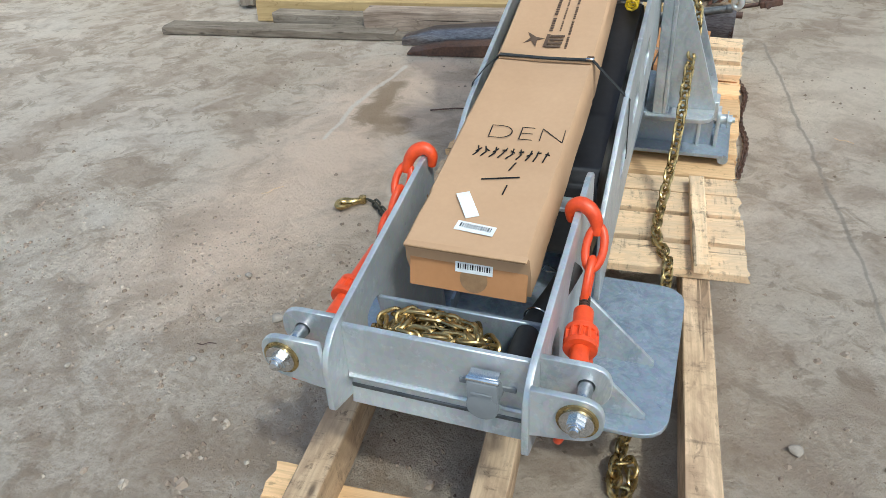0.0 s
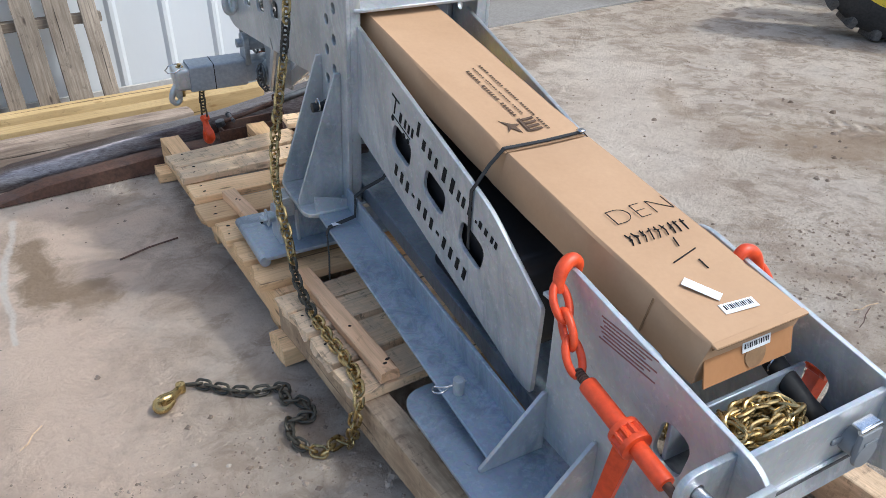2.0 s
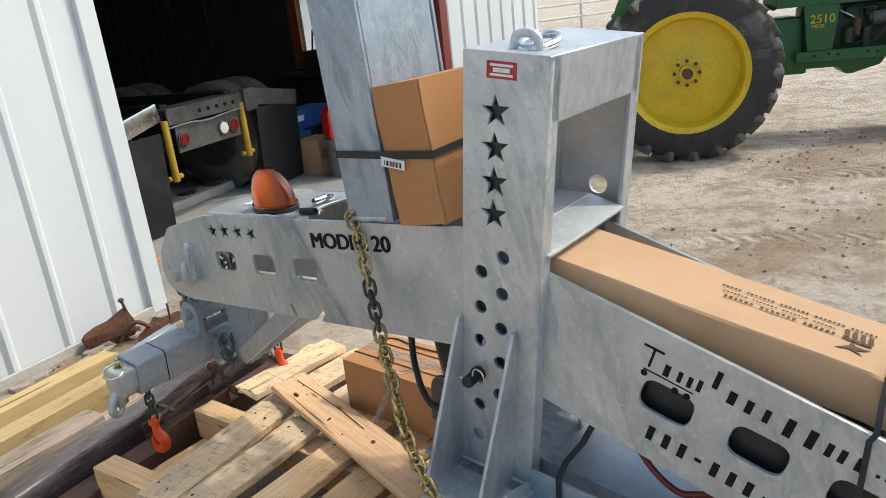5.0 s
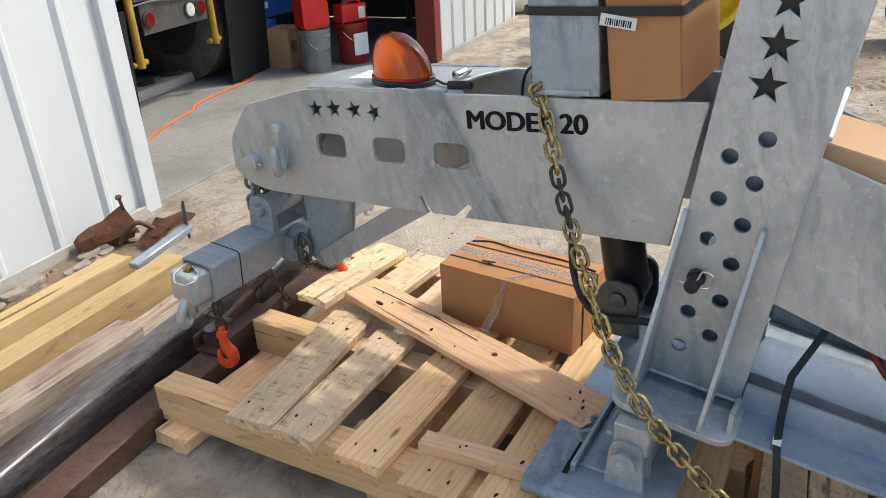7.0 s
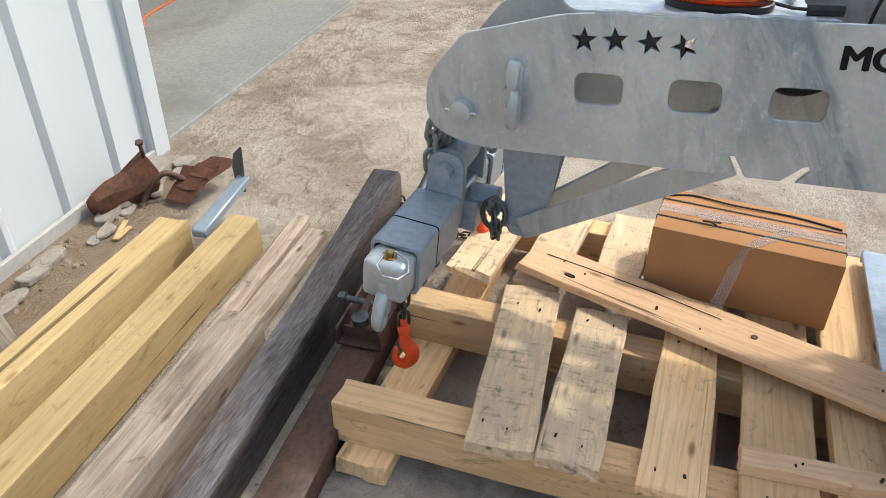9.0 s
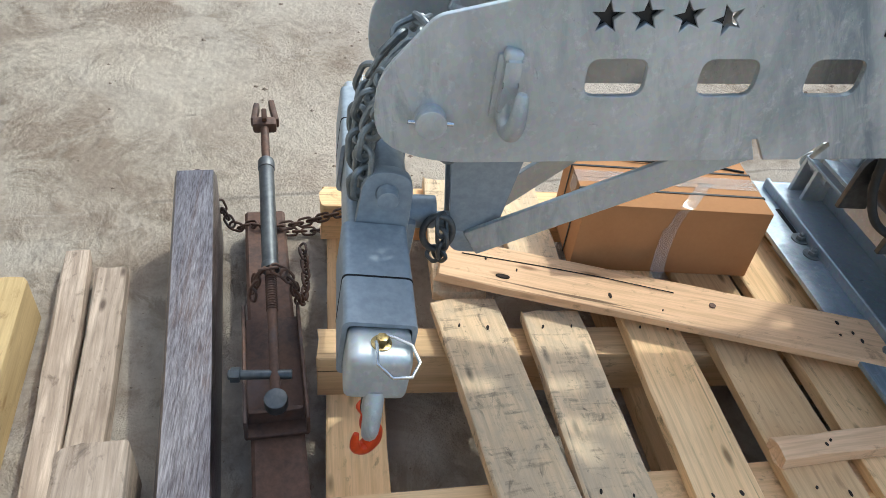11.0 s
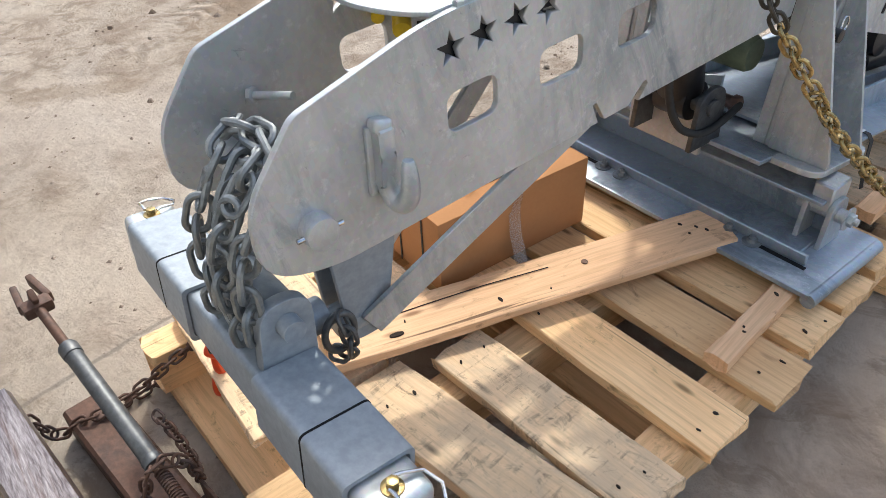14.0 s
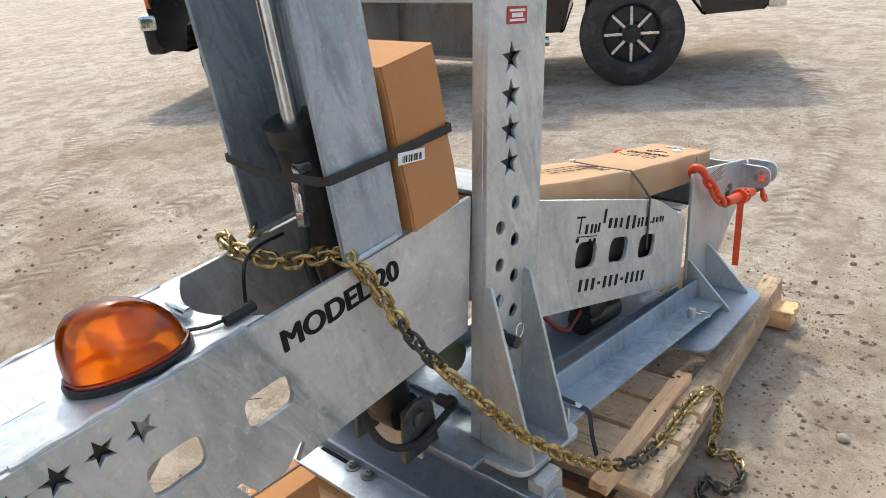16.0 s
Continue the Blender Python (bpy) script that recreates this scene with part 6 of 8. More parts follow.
nails(front, [(-0.555 + dx, y + dy, 0.2072) for y in (2.70, 2.54, 2.32, 2.10, 1.92) for dx, dy in ((0.02, -0.03), (0.035, 0.028))] + [(-0.09, y + dy, 0.2072) for y in (2.742, 2.55, 2.315) for dy in (-0.03, 0.03)])

rear = thing("rear_pallet", (0.02, 0.6, 0.0), "long wooden pallet with missing deck boards under the tail", "pallet", "shipping pallets")
REAR_TOP = lambda y: 0.150 + (y + 0.09) * 0.0218      # the stringers dip a little to the tail
for x in (-0.322, 0.072, 0.510):
    board(rear, (x, -0.09, REAR_TOP(-0.09)), (x - 0.141, 1.43, REAR_TOP(1.43)), 0.075, 0.115, STRINGER_WOOD, "stringer")
for (xa, ya), (xb, yb), top in (((-0.445, 0.00), (0.585, 0.10), 0.042), ((-0.530, 1.375), (0.47, 1.46), 0.066)):
    board(rear, (xa, ya, top), (xb, yb, top), 0.12, top - 0.002, PALLET_WOOD, "bottom_board")
board(rear, (-0.452, 0.015, 0.084), (-0.35, 0.025, 0.084), 0.10, 0.040, PALLET_WOOD, "block")
REAR_DECK = ((0.927, 0.135), (1.085, 0.14), (1.235, 0.12), (1.35, 0.10))
for y, w in REAR_DECK:
    x = -0.465 - (y - 0.86) * 0.093
    board(rear, (x, y, REAR_TOP(y) + 0.029), (x + 1.02, y + 0.085, REAR_TOP(y) + 0.029), w, 0.028, PALLET_OLD, "deck_board")
nails(rear, [(x - (y - 0.86) * 0.093, y + 0.085 * (x + 0.46) + dy, REAR_TOP(y) + 0.0302) for x in (-0.43, 0.0, 0.42) for y, w in REAR_DECK[:3] for dy in (-0.025, 0.025)])


def loose_board(name, a, b, w, t, mat, label):
    th = thing(name, a, label, "board")
    bd = board(th, a, b, w, t, mat, "plank")
    return th


lb = loose_board("loose_board", (0.110, 2.800, 0.250), (-0.200, 1.812, 0.262), 0.146, 0.024, PINK_WOOD, "loose rough pinkish board lying across the pallet")
lz = lambda y: 0.2515 + (2.80 - y) * 0.0121
nails(lb, [(x, y, lz(y)) for x, y in ((-0.185, 1.86), (-0.165, 1.875), (-0.140, 1.895), (-0.172, 1.905), (0.085, 2.70), (0.04, 2.63), (-0.085, 2.30), (-0.045, 2.42))])
part("knot_hole", cyl(0.0065, 0.003, 'Z', 14, 0.0, pose(0.030, 2.664, lz(2.664), 0, 0, -17) @ Matrix.Diagonal((1, 2.6, 1, 1))), NAIL_HOLE, lb)
part("knot_hole", cyl(0.008, 0.003, 'Z', 14, 0.0, pose(-0.074, 2.18, lz(2.18))), RUST, lb)
part("split_line", strip([(0.115, 2.75, lz(2.75)), (0.065, 2.56, lz(2.56)), (0.025, 2.42, lz(2.42)), (-0.03, 2.26, lz(2.26))], 0.003, 0.0012, across=(1, 0.3, 0)), NAIL_HOLE, lb)
st = loose_board("loose_batten", (-0.455, 2.19, 0.240), (-0.425, 1.87, 0.240), 0.052, 0.034, PINK_WOOD, "short square batten nailed across the deck boards")
nails(st, [(-0.455, 2.09, 0.2415), (-0.440, 2.075, 0.2415), (-0.43, 1.92, 0.2415)])
st = loose_board("loose_batten", (-0.400, 1.47, 0.243), (-0.366, 0.872, 0.240), 0.054, 0.032, PINK_WOOD, "long square batten lying along the deck boards")
nails(st, [(-0.375, 0.90, 0.2415), (-0.362, 0.915, 0.2415), (-0.378, 1.10, 0.2422)])
loose_board("loose_batten", (0.425, 0.915, 0.238), (0.378, 1.42, 0.247), 0.045, 0.032, PALLET_OLD, "square batten along the pallet's far edge")

# ---- load binders at the tail ----


def load_binder(sx, x, hook_y, A, B, drum):
    """A ratchet binder: hook over the cheek plate, screw, ratchet drum, barrel and handle."""
    t = thing("load_binder", (x, 0.2, 0.60), "orange-red ratchet load binder hooked over the cheek plate", "load binder", "load binders")
    zc = 0.652 + (hook_y + 0.025) * 0.198
    hp = smooth_path([(x - sx * 0.013, hook_y, zc - 0.030), (x - sx * 0.015, hook_y, zc - 0.004), (x + sx * 0.001, hook_y, zc + 0.009), (x + sx * 0.022, hook_y - 0.004, zc + 0.001), (x + sx * 0.035, hook_y - 0.010, zc - 0.020), (x + sx * 0.039, hook_y - 0.018, zc - 0.044)], 6)
    part("slip_hook", tube(hp, 0.016, 12, radii=[0.0085 + 0.0062 * math.sin(math.pi * i / len(hp)) for i in range(len(hp))]), ORANGE, t)
    A, B = Vector(A), Vector(B)
    H0 = Vector((x + sx * 0.040, hook_y - 0.016, zc - 0.036))
    n_links = 3 if sx < 0 else 2
    for k in range(n_links):
        a, b = H0.lerp(A, k / n_links), H0.lerp(A, (k + 1) / n_links)
        tan = (b - a).normalized()
        yv = (Vector((1, 0, 0)) - tan * tan.x).normalized()
        m = Matrix((tan, yv, tan.cross(yv))).transposed().to_4x4()
        m.translation = (a + b) / 2
        half = (b - a).length / 2 + 0.010
        lk = mesh_of(tube([(half * math.cos(q), 0.0165 * math.sin(q), 0) for q in np.linspace(0, 2 * math.pi, 20, endpoint=False)], 0.008, 10, True), "binder_link", ORANGE)
        ob = new("binder_link", lk)
        ob.matrix_basis = m @ pose(0, 0, 0, 90 * (k % 2), 0, 0)
        under(ob, t)
    d = (B - A)
    m = Matrix.Translation(A) @ d.to_track_quat('Z', 'Y').to_matrix().to_4x4()
    L = d.length
    part("screw", joined(cyl(0.0085, L, 'Z', 14, 0.0, m @ pose(0, 0, L / 2)), *[cyl(0.0105, 0.003, 'Z', 14, 0.0, m @ pose(0, 0, 0.004 + 0.006 * i)) for i in range(6)]), RUST, t, "greasy dark screw thread")
    lo, hi = 0.035, min(L - 0.01, drum + 0.10)
    part("barrel", joined(cyl(0.0185, drum - lo, 'Z', 24, 0.003, m @ pose(0, 0, (drum + lo) / 2)), cyl(0.017, hi - drum, 'Z', 24, 0.003, m @ pose(0, 0, (hi + drum) / 2))), ORANGE, t)
    gear = []
    for i in range(48):
        a = 2 * math.pi * i / 48
        gear.append((math.cos(a) * (0.031 if i % 4 < 2 else 0.026), math.sin(a) * (0.031 if i % 4 < 2 else 0.026)))
    part("ratchet_drum", joined(prism(gear, 0.024, m @ pose(0, 0, drum)), cyl(0.0305, 0.012, 'Z', 28, 0.002, m @ pose(0, 0, drum - 0.016)), cyl(0.0305, 0.012, 'Z', 28, 0.002, m @ pose(0, 0, drum + 0.016))), ORANGE, t)
    hb = m @ Vector((0, 0, drum))
    tip = hb + Vector((sx * 0.015, 0.045, -0.27))
    hd = (tip - hb)
    mh = Matrix.Translation(hb) @ hd.to_track_quat('Z', 'X').to_matrix().to_4x4()
    part("handle", prism(rounded([(-0.018, 0.01), (0.018, 0.01), (0.014, hd.length), (-0.014, hd.length)], [0.004, 0.004, 0.012, 0.012]), 0.024, mh @ Matrix(((1, 0, 0), (0, 0, 1), (0, -1, 0))).transposed().to_4x4(), 0.002), ORANGE, t)
    lower = hook_shape(t, "slip_hook", ORANGE, Matrix.Translation(B) @ pose(0, 0, 0.015, 20, 0, 90), 0.7)
    return t


near_binder = load_binder(-1, -0.194, 0.452, (-0.252, 0.335, 0.592), (-0.274, -0.005, 0.545), 0.165)
far_binder = load_binder(1, 0.154, 0.345, (0.190, 0.250, 0.592), (0.222, -0.020, 0.550), 0.105)

# ---- brass chains ----
near_chain = thing("tie_down_chain", (-0.45, 0.9, 0.0), "gold coloured transport chain hung over the boom, trailing on dirt", "chain", "tie-down chains")
chain(near_chain, [STAND @ Vector(q) if q[2] > 0.3 else Vector(q) for q in [(0.112, 2.06, 1.00), (0.112, 2.09, 1.078), (0.095, 2.105, 1.088), (0.04, 2.11, 1.072), (-0.06, 2.07, 1.060), (-0.165, 2.035, 1.088), (-0.205, 2.025, 1.085), (-0.220, 1.99, 1.02), (-0.262, 1.93, 0.865), (-0.325, 1.843, 0.715), (-0.388, 1.748, 0.570), (-0.428, 1.640, 0.460), (-0.443, 1.50, 0.345), (-0.446, 1.38, 0.270), (-0.448, 1.26, 0.230), (-0.445, 1.10, 0.222), (-0.440, 0.94, 0.218), (-0.462, 0.855, 0.195), (-0.485, 0.855, 0.11), (-0.480, 0.895, 0.014), (-0.512, 0.935, 0.012), (-0.557, 0.900, 0.013), (-0.612, 0.985, 0.012), (-0.595, 1.07, 0.013), (-0.53, 1.05, 0.014), (-0.54, 1.13, 0.012), (-0.595, 1.16, 0.013), (-0.56, 1.215, 0.012), (-0.65, 1.235, 0.012), (-0.716, 1.28, 0.012), (-0.80, 1.36, 0.012), (-0.84, 1.355, 0.012)]], 0.031, 0.0095, BRASS, black=(20, 21, 22, 23) + tuple(range(47, 54)) + tuple(range(78, 120)))
hook_shape(near_chain, "grab_hook", BRASS, pose(-0.845, 1.352, 0.016, 90, 0, 0) @ pose(0, 0, 0, 0, 45, 0) @ pose(0, 0, 0, 0, 90, 0), 1.1, "brass coloured grab hook")
far_chain = thing("tie_down_chain", (0.42, 0.8, 0.0), "gold coloured transport chain hanging down behind the frame", "chain", "tie-down chains")
chain(far_chain, [STAND @ Vector(q) if q[2] > 0.3 else Vector(q) for q in [(0.085, 2.04, 1.082), (0.110, 2.02, 1.08), (0.125, 1.97, 1.03), (0.20, 1.78, 0.92), (0.285, 1.62, 0.76), (0.285, 1.50, 0.56), (0.280, 1.38, 0.38), (0.288, 1.22, 0.250), (0.286, 1.06, 0.225), (0.330, 0.95, 0.218), (0.338, 0.885, 0.205), (0.338, 0.845, 0.11), (0.335, 0.80, 0.014), (0.330, 0.72, 0.012), (0.32, 0.58, 0.012), (0.30, 0.42, 0.012), (0.29, 0.30, 0.012), (0.31, 0.24, 0.012), (0.335, 0.28, 0.014), (0.33, 0.34, 0.024), (0.30, 0.36, 0.03), (0.29, 0.30, 0.03), (0.315, 0.26, 0.03)]], 0.031, 0.0095, BRASS)
tray_chain = thing("coiled_chain", (-0.03, 0.09, 0.50), "heap of gold coloured chain in the steel tray", "chain")
rng = random.Random(3)
heap = []
for i in range(46):
    a = i * 1.9
    r = 0.025 + 0.04 * rng.random()
    heap.append((-0.055 + 2.0 * r * math.cos(a) + rng.uniform(-.03, .03), 0.085 + 0.85 * r * math.sin(a), 0.512 + 0.0016 * i * (1 - 9 * r * r * 20 * 0.01) + rng.uniform(0, .018)))
chain(tray_chain, heap, 0.030, 0.0088, BRASS)
cable = thing("trailer_cable", (0.12, 0.12, 0.52), "thick black cable with a bent plug lying in the tray", "cable")
part("cable_sleeve", tube(smooth_path([(0.155, 0.30, 0.62), (0.14, 0.25, 0.60), (0.118, 0.20, 0.575), (0.105, 0.15, 0.565), (0.10, 0.10, 0.545), (0.115, 0.055, 0.52)], 8), 0.022, 14, radii=None), RUBBER, cable)
part("wire_ring", tube([(0.112 + 0.022 * math.cos(a), 0.185, 0.578 + 0.022 * math.sin(a)) for a in np.linspace(0, 2 * math.pi, 20, endpoint=False)], 0.0022, 6, True), CHROME, cable)
tie = thing("cable_tie", (-0.27, 1.40, 0.43), "black strap with a white mark tied round the angle iron", "strap")
part("tie_band", strip([(-0.13, 1.36, 0.62), (-0.16, 1.39, 0.55), (-0.21, 1.41, 0.52), (-0.246, 1.412, 0.497), (-0.250, 1.412, 0.43), (-0.34, 1.405, 0.417), (-0.350, 1.40, 0.40), (-0.352, 1.39, 0.32), (-0.36, 1.38, 0.25)], 0.016, 0.002, across=(0.1, 1, 0.1)), RUBBER, tie)
part("white_mark", box((0.026, 0.0175, 0.0016), 0.0, 1, pose(-0.315, 1.408, 0.4215)), WHITE_LABEL, tie)

# what belongs to the unit stands as it stands
for ob in (unit, wrap, beacon, carton_long, carton_up, tie, *hooks):
    ob.matrix_basis = STAND @ ob.matrix_basis
SWING = Matrix.Translation((0, 2.972, 0.637)) @ pose(0, 0, 0, 4.0, 0, 0) @ Matrix.Translation((0, -2.972, -0.637))     # it hangs a little forward of its pin
bar.matrix_basis = STAND @ Matrix.Translation((0, 0.003, -0.046)) @ SWING @ bar.matrix_basis
for ob in (near_binder, far_binder, tray_chain, cable):
    ob.matrix_basis = STAND @ TAIL @ ob.matrix_basis

# ---- timbers and scrap between pallet and shed ----


def timber(name, a, b, w, h, mat, label, cat="beam"):
    t = thing(name, (a[0], a[1], 0), label, cat, "timbers along the shed")
    board(t, a, b, w, h, mat, "timber_body", rough=0.004)
    return t


timber("timber_beam", (0.13, 3.815, 0.140), (-2.6, 3.50, 0.140), 0.105, 0.140, YELLOW_WOOD, "new yellow square timber lying on the ground")
timber("timber_beam", (0.03, 4.03, 0.145), (-2.2, 3.79, 0.145), 0.105, 0.145, YELLOW_WOOD, "second yellow timber behind the first")
timber("timber_beam", (-0.345, 3.50, 0.155), (-1.72, 3.36, 0.155), 0.125, 0.150, TAN_WOOD, "weathered grey beam with split grain")
timber("timber_plank", (0.345, 3.72, 0.05), (-0.6, 3.585, 0.05), 0.06, 0.05, TAN_WOOD, "weathered narrow plank lying between the timbers", "plank")
timber("timber_plank", (0.28, 3.62, 0.05), (-1.3, 3.44, 0.05), 0.075, 0.05, TAN_WOOD, "pale narrow plank lying beside the steel bar", "plank")
timber("timber_plank", (-0.62, 3.355, 0.04), (-1.5, 3.275, 0.04), 0.08, 0.04, GREY_WOOD, "short weathered plank lying on the dirt", "plank")
timber("timber_plank", (-1.5, 3.30, 0.05), (-3.1, 3.14, 0.05), 0.15, 0.05, GREY_WOOD, "old grey plank on the dirt", "plank")
timber("timber_plank", (-1.7, 3.42, 0.10), (-2.4, 3.38, 0.10), 0.12, 0.10, GREY_WOOD, "short old plank end", "plank")


def steel_bar(name, a, b, w, h, tip, mat, label, mid=1.0):
    """A square steel bar that tapers to a flat tip at b."""
    t = thing(name, (a[0], a[1], 0), label, "steel bar", "steel bars beside the pallet")
    a, b = Vector(a), Vector(b)
    d = b - a
    tan = d.normalized()
    y = Vector((0, 0, 1)).cross(tan).normalized()
    bm = bmesh.new()
    rings = []
    for s, hs in ((0, 1), (0.02, 1), (0.35, 0.25 + 0.75 * mid), (0.62, mid), (1.0 - tip, mid * 0.7), (1.0, 0.16)):
        p = a + d * s
        rings.append([bm.verts.new(p + y * wy * w / 2 + Vector((0, 0, z))) for wy, z in ((-1, 0.0), (1, 0.0), (1, h * hs * 0.92), (0.86, h * hs), (-0.86, h * hs), (-1, h * hs * 0.92))])
    for p, q in zip(rings, rings[1:]):
        for k in range(6):
            bm.faces.new((p[k], p[(k + 1) % 6], q[(k + 1) % 6], q[k]))
    bm.faces.new(rings[0][::-1])
    bm.faces.new(rings[-1])
    part("bar_body", bm, mat, t)
    return t


b1 = steel_bar("steel_bar", (0.455, 3.420, 0.0), (-1.42, 3.220, 0.0), 0.106, 0.240, 0.10, RUST_WORN, "long worn steel bar with rusty sides and a tapered tip", 0.56)
part("bar_lug", cyl(0.018, 0.05, 'X', 16, 0.003, pose(0.47, 3.422, 0.20)), RUST, b1)
b2 = steel_bar("steel_bar", (0.485, 3.250, 0.0), (-1.32, 3.056, 0.0), 0.110, 0.085, 0.12, RUST, "rusty steel bar with a channel end beside the pallet")
part("bar_plate", box((0.34, 0.13, 0.010), 0.002, 1, pose(-0.12, 3.185, 0.092, 0, 0, 6)), RUST, b2)
for dy in (-0.062, 0.062):
    part("channel_side", box((0.34, 0.008, 0.055), 0.002, 1, pose(-0.12 - dy * 0.1, 3.185 + dy, 0.118, 0, 0, 6)), RUST, b2)
part("bar_plate", box((0.012, 0.11, 0.05), 0.002, 1, pose(-0.25, 3.172, 0.105, 0, 0, 6)), RUST, b2)
binder = thing("old_binder", (0.2, 3.15, 0.10), "old dark screw binder with a clevis jaw on the rusty bar", "load binder")
J0, J1 = Vector((0.585, 3.248, 0.315)), Vector((-0.20, 3.176, 0.175))
jd = (J1 - J0)
jm = Matrix.Translation(J0) @ jd.to_track_quat('Z', 'Y').to_matrix().to_4x4()
part("binder_tube", joined(cyl(0.019, 0.36, 'Z', 24, 0.003, jm @ pose(0, 0, 0.33)), cyl(0.0215, 0.03, 'Z', 24, 0.003, jm @ pose(0, 0, 0.17)), cyl(0.021, 0.02, 'Z', 24, 0.003, jm @ pose(0, 0, 0.51))), DARK_STEEL, binder)
part("binder_rod", cyl(0.011, 0.18, 'Z', 16, 0.0, jm @ pose(0, 0, 0.08)), RUST, binder)
part("threaded_rod", joined(cyl(0.011, 0.36, 'Z', 16, 0.0, jm @ pose(0, 0, 0.68)), *[cyl(0.0135, 0.003, 'Z', 14, 0.0, jm @ pose(0, 0, 0.54 + 0.007 * i)) for i in range(14)]), RUST, binder)
part("clevis_jaw", joined(box((0.016, 0.032, 0.085), 0.005, 2, jm @ pose(0.026, 0, -0.040, 0, 8, 0)), box((0.016, 0.032, 0.070), 0.005, 2, jm @ pose(-0.024, 0, -0.034, 0, -8, 0)), box((0.064, 0.034, 0.034), 0.008, 2, jm @ pose(0, 0, 0.008)), box((0.014, 0.085, 0.03), 0.004, 2, jm @ pose(0, 0.01, -0.005, 30, 0, 0))), RUST, binder)
part("clevis_eye", joined(cyl(0.024, 0.03, 'Y', 20, 0.003, jm @ pose(0, 0, 0.86)), cyl(0.010, 0.13, 'Y', 14, 0.002, pose(-0.195, 3.206, 0.175)), cyl(0.016, 0.02, 'Y', 6, 0.002, pose(-0.195, 3.256, 0.175))), DARK_STEEL, binder)
rc = thing("rusty_chain", (0.1, 3.12, 0.1), "thin rusty chain wound round the old binder", "chain")
chain(rc, [(0.45, 3.365, 0.14), (0.44, 3.33, 0.06), (0.42, 3.28, 0.09), (0.40, 3.23, 0.10), (0.41, 3.16, 0.10), (0.40, 3.04, 0.15), (0.38, 2.96, 0.19)], 0.026, 0.007, RUST)
chain(rc, [(0.06, 3.245, 0.15), (0.05, 3.225, 0.24), (0.05, 3.19, 0.255), (0.05, 3.155, 0.22), (0.08, 3.135, 0.12), (0.16, 3.125, 0.09), (0.26, 3.13, 0.09), (0.33, 3.14, 0.09)], 0.026, 0.007, RUST)


chain(rc, [(0.48, 3.27, 0.012), (0.51, 2.95, 0.012), (0.55, 2.75, 0.012), (0.53, 2.45, 0.012), (0.56, 2.2, 0.012), (0.535, 1.9, 0.012)], 0.026, 0.007, RUST)


def scrap_pile():
    t = thing("scrap_metal", (-0.05, 4.28, 0.0), "crumpled rusty sheet metal scrap at the foot of the shed wall", "scrap")
    bm = bmesh.new()
    rows = []
    for k, (q, lift, gape) in enumerate(((0.0, 0.0, 0.25), (0.07, 0.006, 0.55), (0.15, 0.004, 0.85), (0.22, 0.012, 1.15), (0.26, 0.02, 1.30))):
        c = Vector((0.115 + q * 0.92, 4.455 - q * 0.30, 0.002))
        prof = ((0.000, 0.0), (-0.012, 0.045), (-0.006, 0.088), (0.020, 0.092 + 0.055 * gape), (0.060, 0.088 + 0.070 * gape), (0.100, 0.060 + 0.050 * gape), (0.118, 0.030), (0.110, 0.004))
        rows.append([bm.verts.new(c + Vector((0.10 * y + 0.010 * math.sin(2.1 * i + k), y * (0.6 + 0.4 * gape) * 0.9, z * 0.88 + lift + 0.004 * math.sin(3.3 * i + 2 * k)))) for i, (y, z) in enumerate(prof)])
    for p, q in zip(rows, rows[1:]):
        for i in range(len(p) - 1):
            bm.faces.new((p[i], p[i + 1], q[i + 1], q[i]))
    bm.faces.new(rows[0])
    bmesh.ops.solidify(bm, geom=bm.faces[:], thickness=0.004)
    part("folded_sheet", bm, RUST_SHEET, t, "folded rusty sheet, open at one end", smooth=False)
    rng = random.Random(12)
    for k in range(3):
        cx, cy = 0.38 + 0.05 * k, 4.25 - 0.02 * k
        bm = bmesh.new()
        vs = [[bm.verts.new((cx + (i - 1.5) * 0.05 + rng.uniform(-.015, .015), cy + (j - 1.5) * 0.04 + rng.uniform(-.012, .012), 0.02 + k * 0.03 + 0.025 * i * (1 - k * 0.4) + rng.uniform(0, .01))) for j in range(4)] for i in range(4)]
        for i in range(3):
            for j in range(3):
                bm.faces.new((vs[i][j], vs[i + 1][j], vs[i + 1][j + 1], vs[i][j + 1]))
        bmesh.ops.solidify(bm, geom=bm.faces[:], thickness=0.004)
        part("torn_sheet", bm, RUST_SHEET, t)
    part("rusty_bolt", joined(cyl(0.008, 0.09, 'Z', 12, 0.0, pose(0.34, 4.41, 0.19, 10, -15, 0)), cyl(0.016, 0.012, 'Z', 6, 0.001, pose(0.328, 4.402, 0.235, 10, -15, 0))), RUST, t)
    part("bent_pipe", tube(smooth_path([(0.26, 4.38, 0.02), (0.31, 4.35, 0.09), (0.35, 4.32, 0.11), (0.40, 4.28, 0.06)], 6), 0.012, 12), RUST, t)
    return t


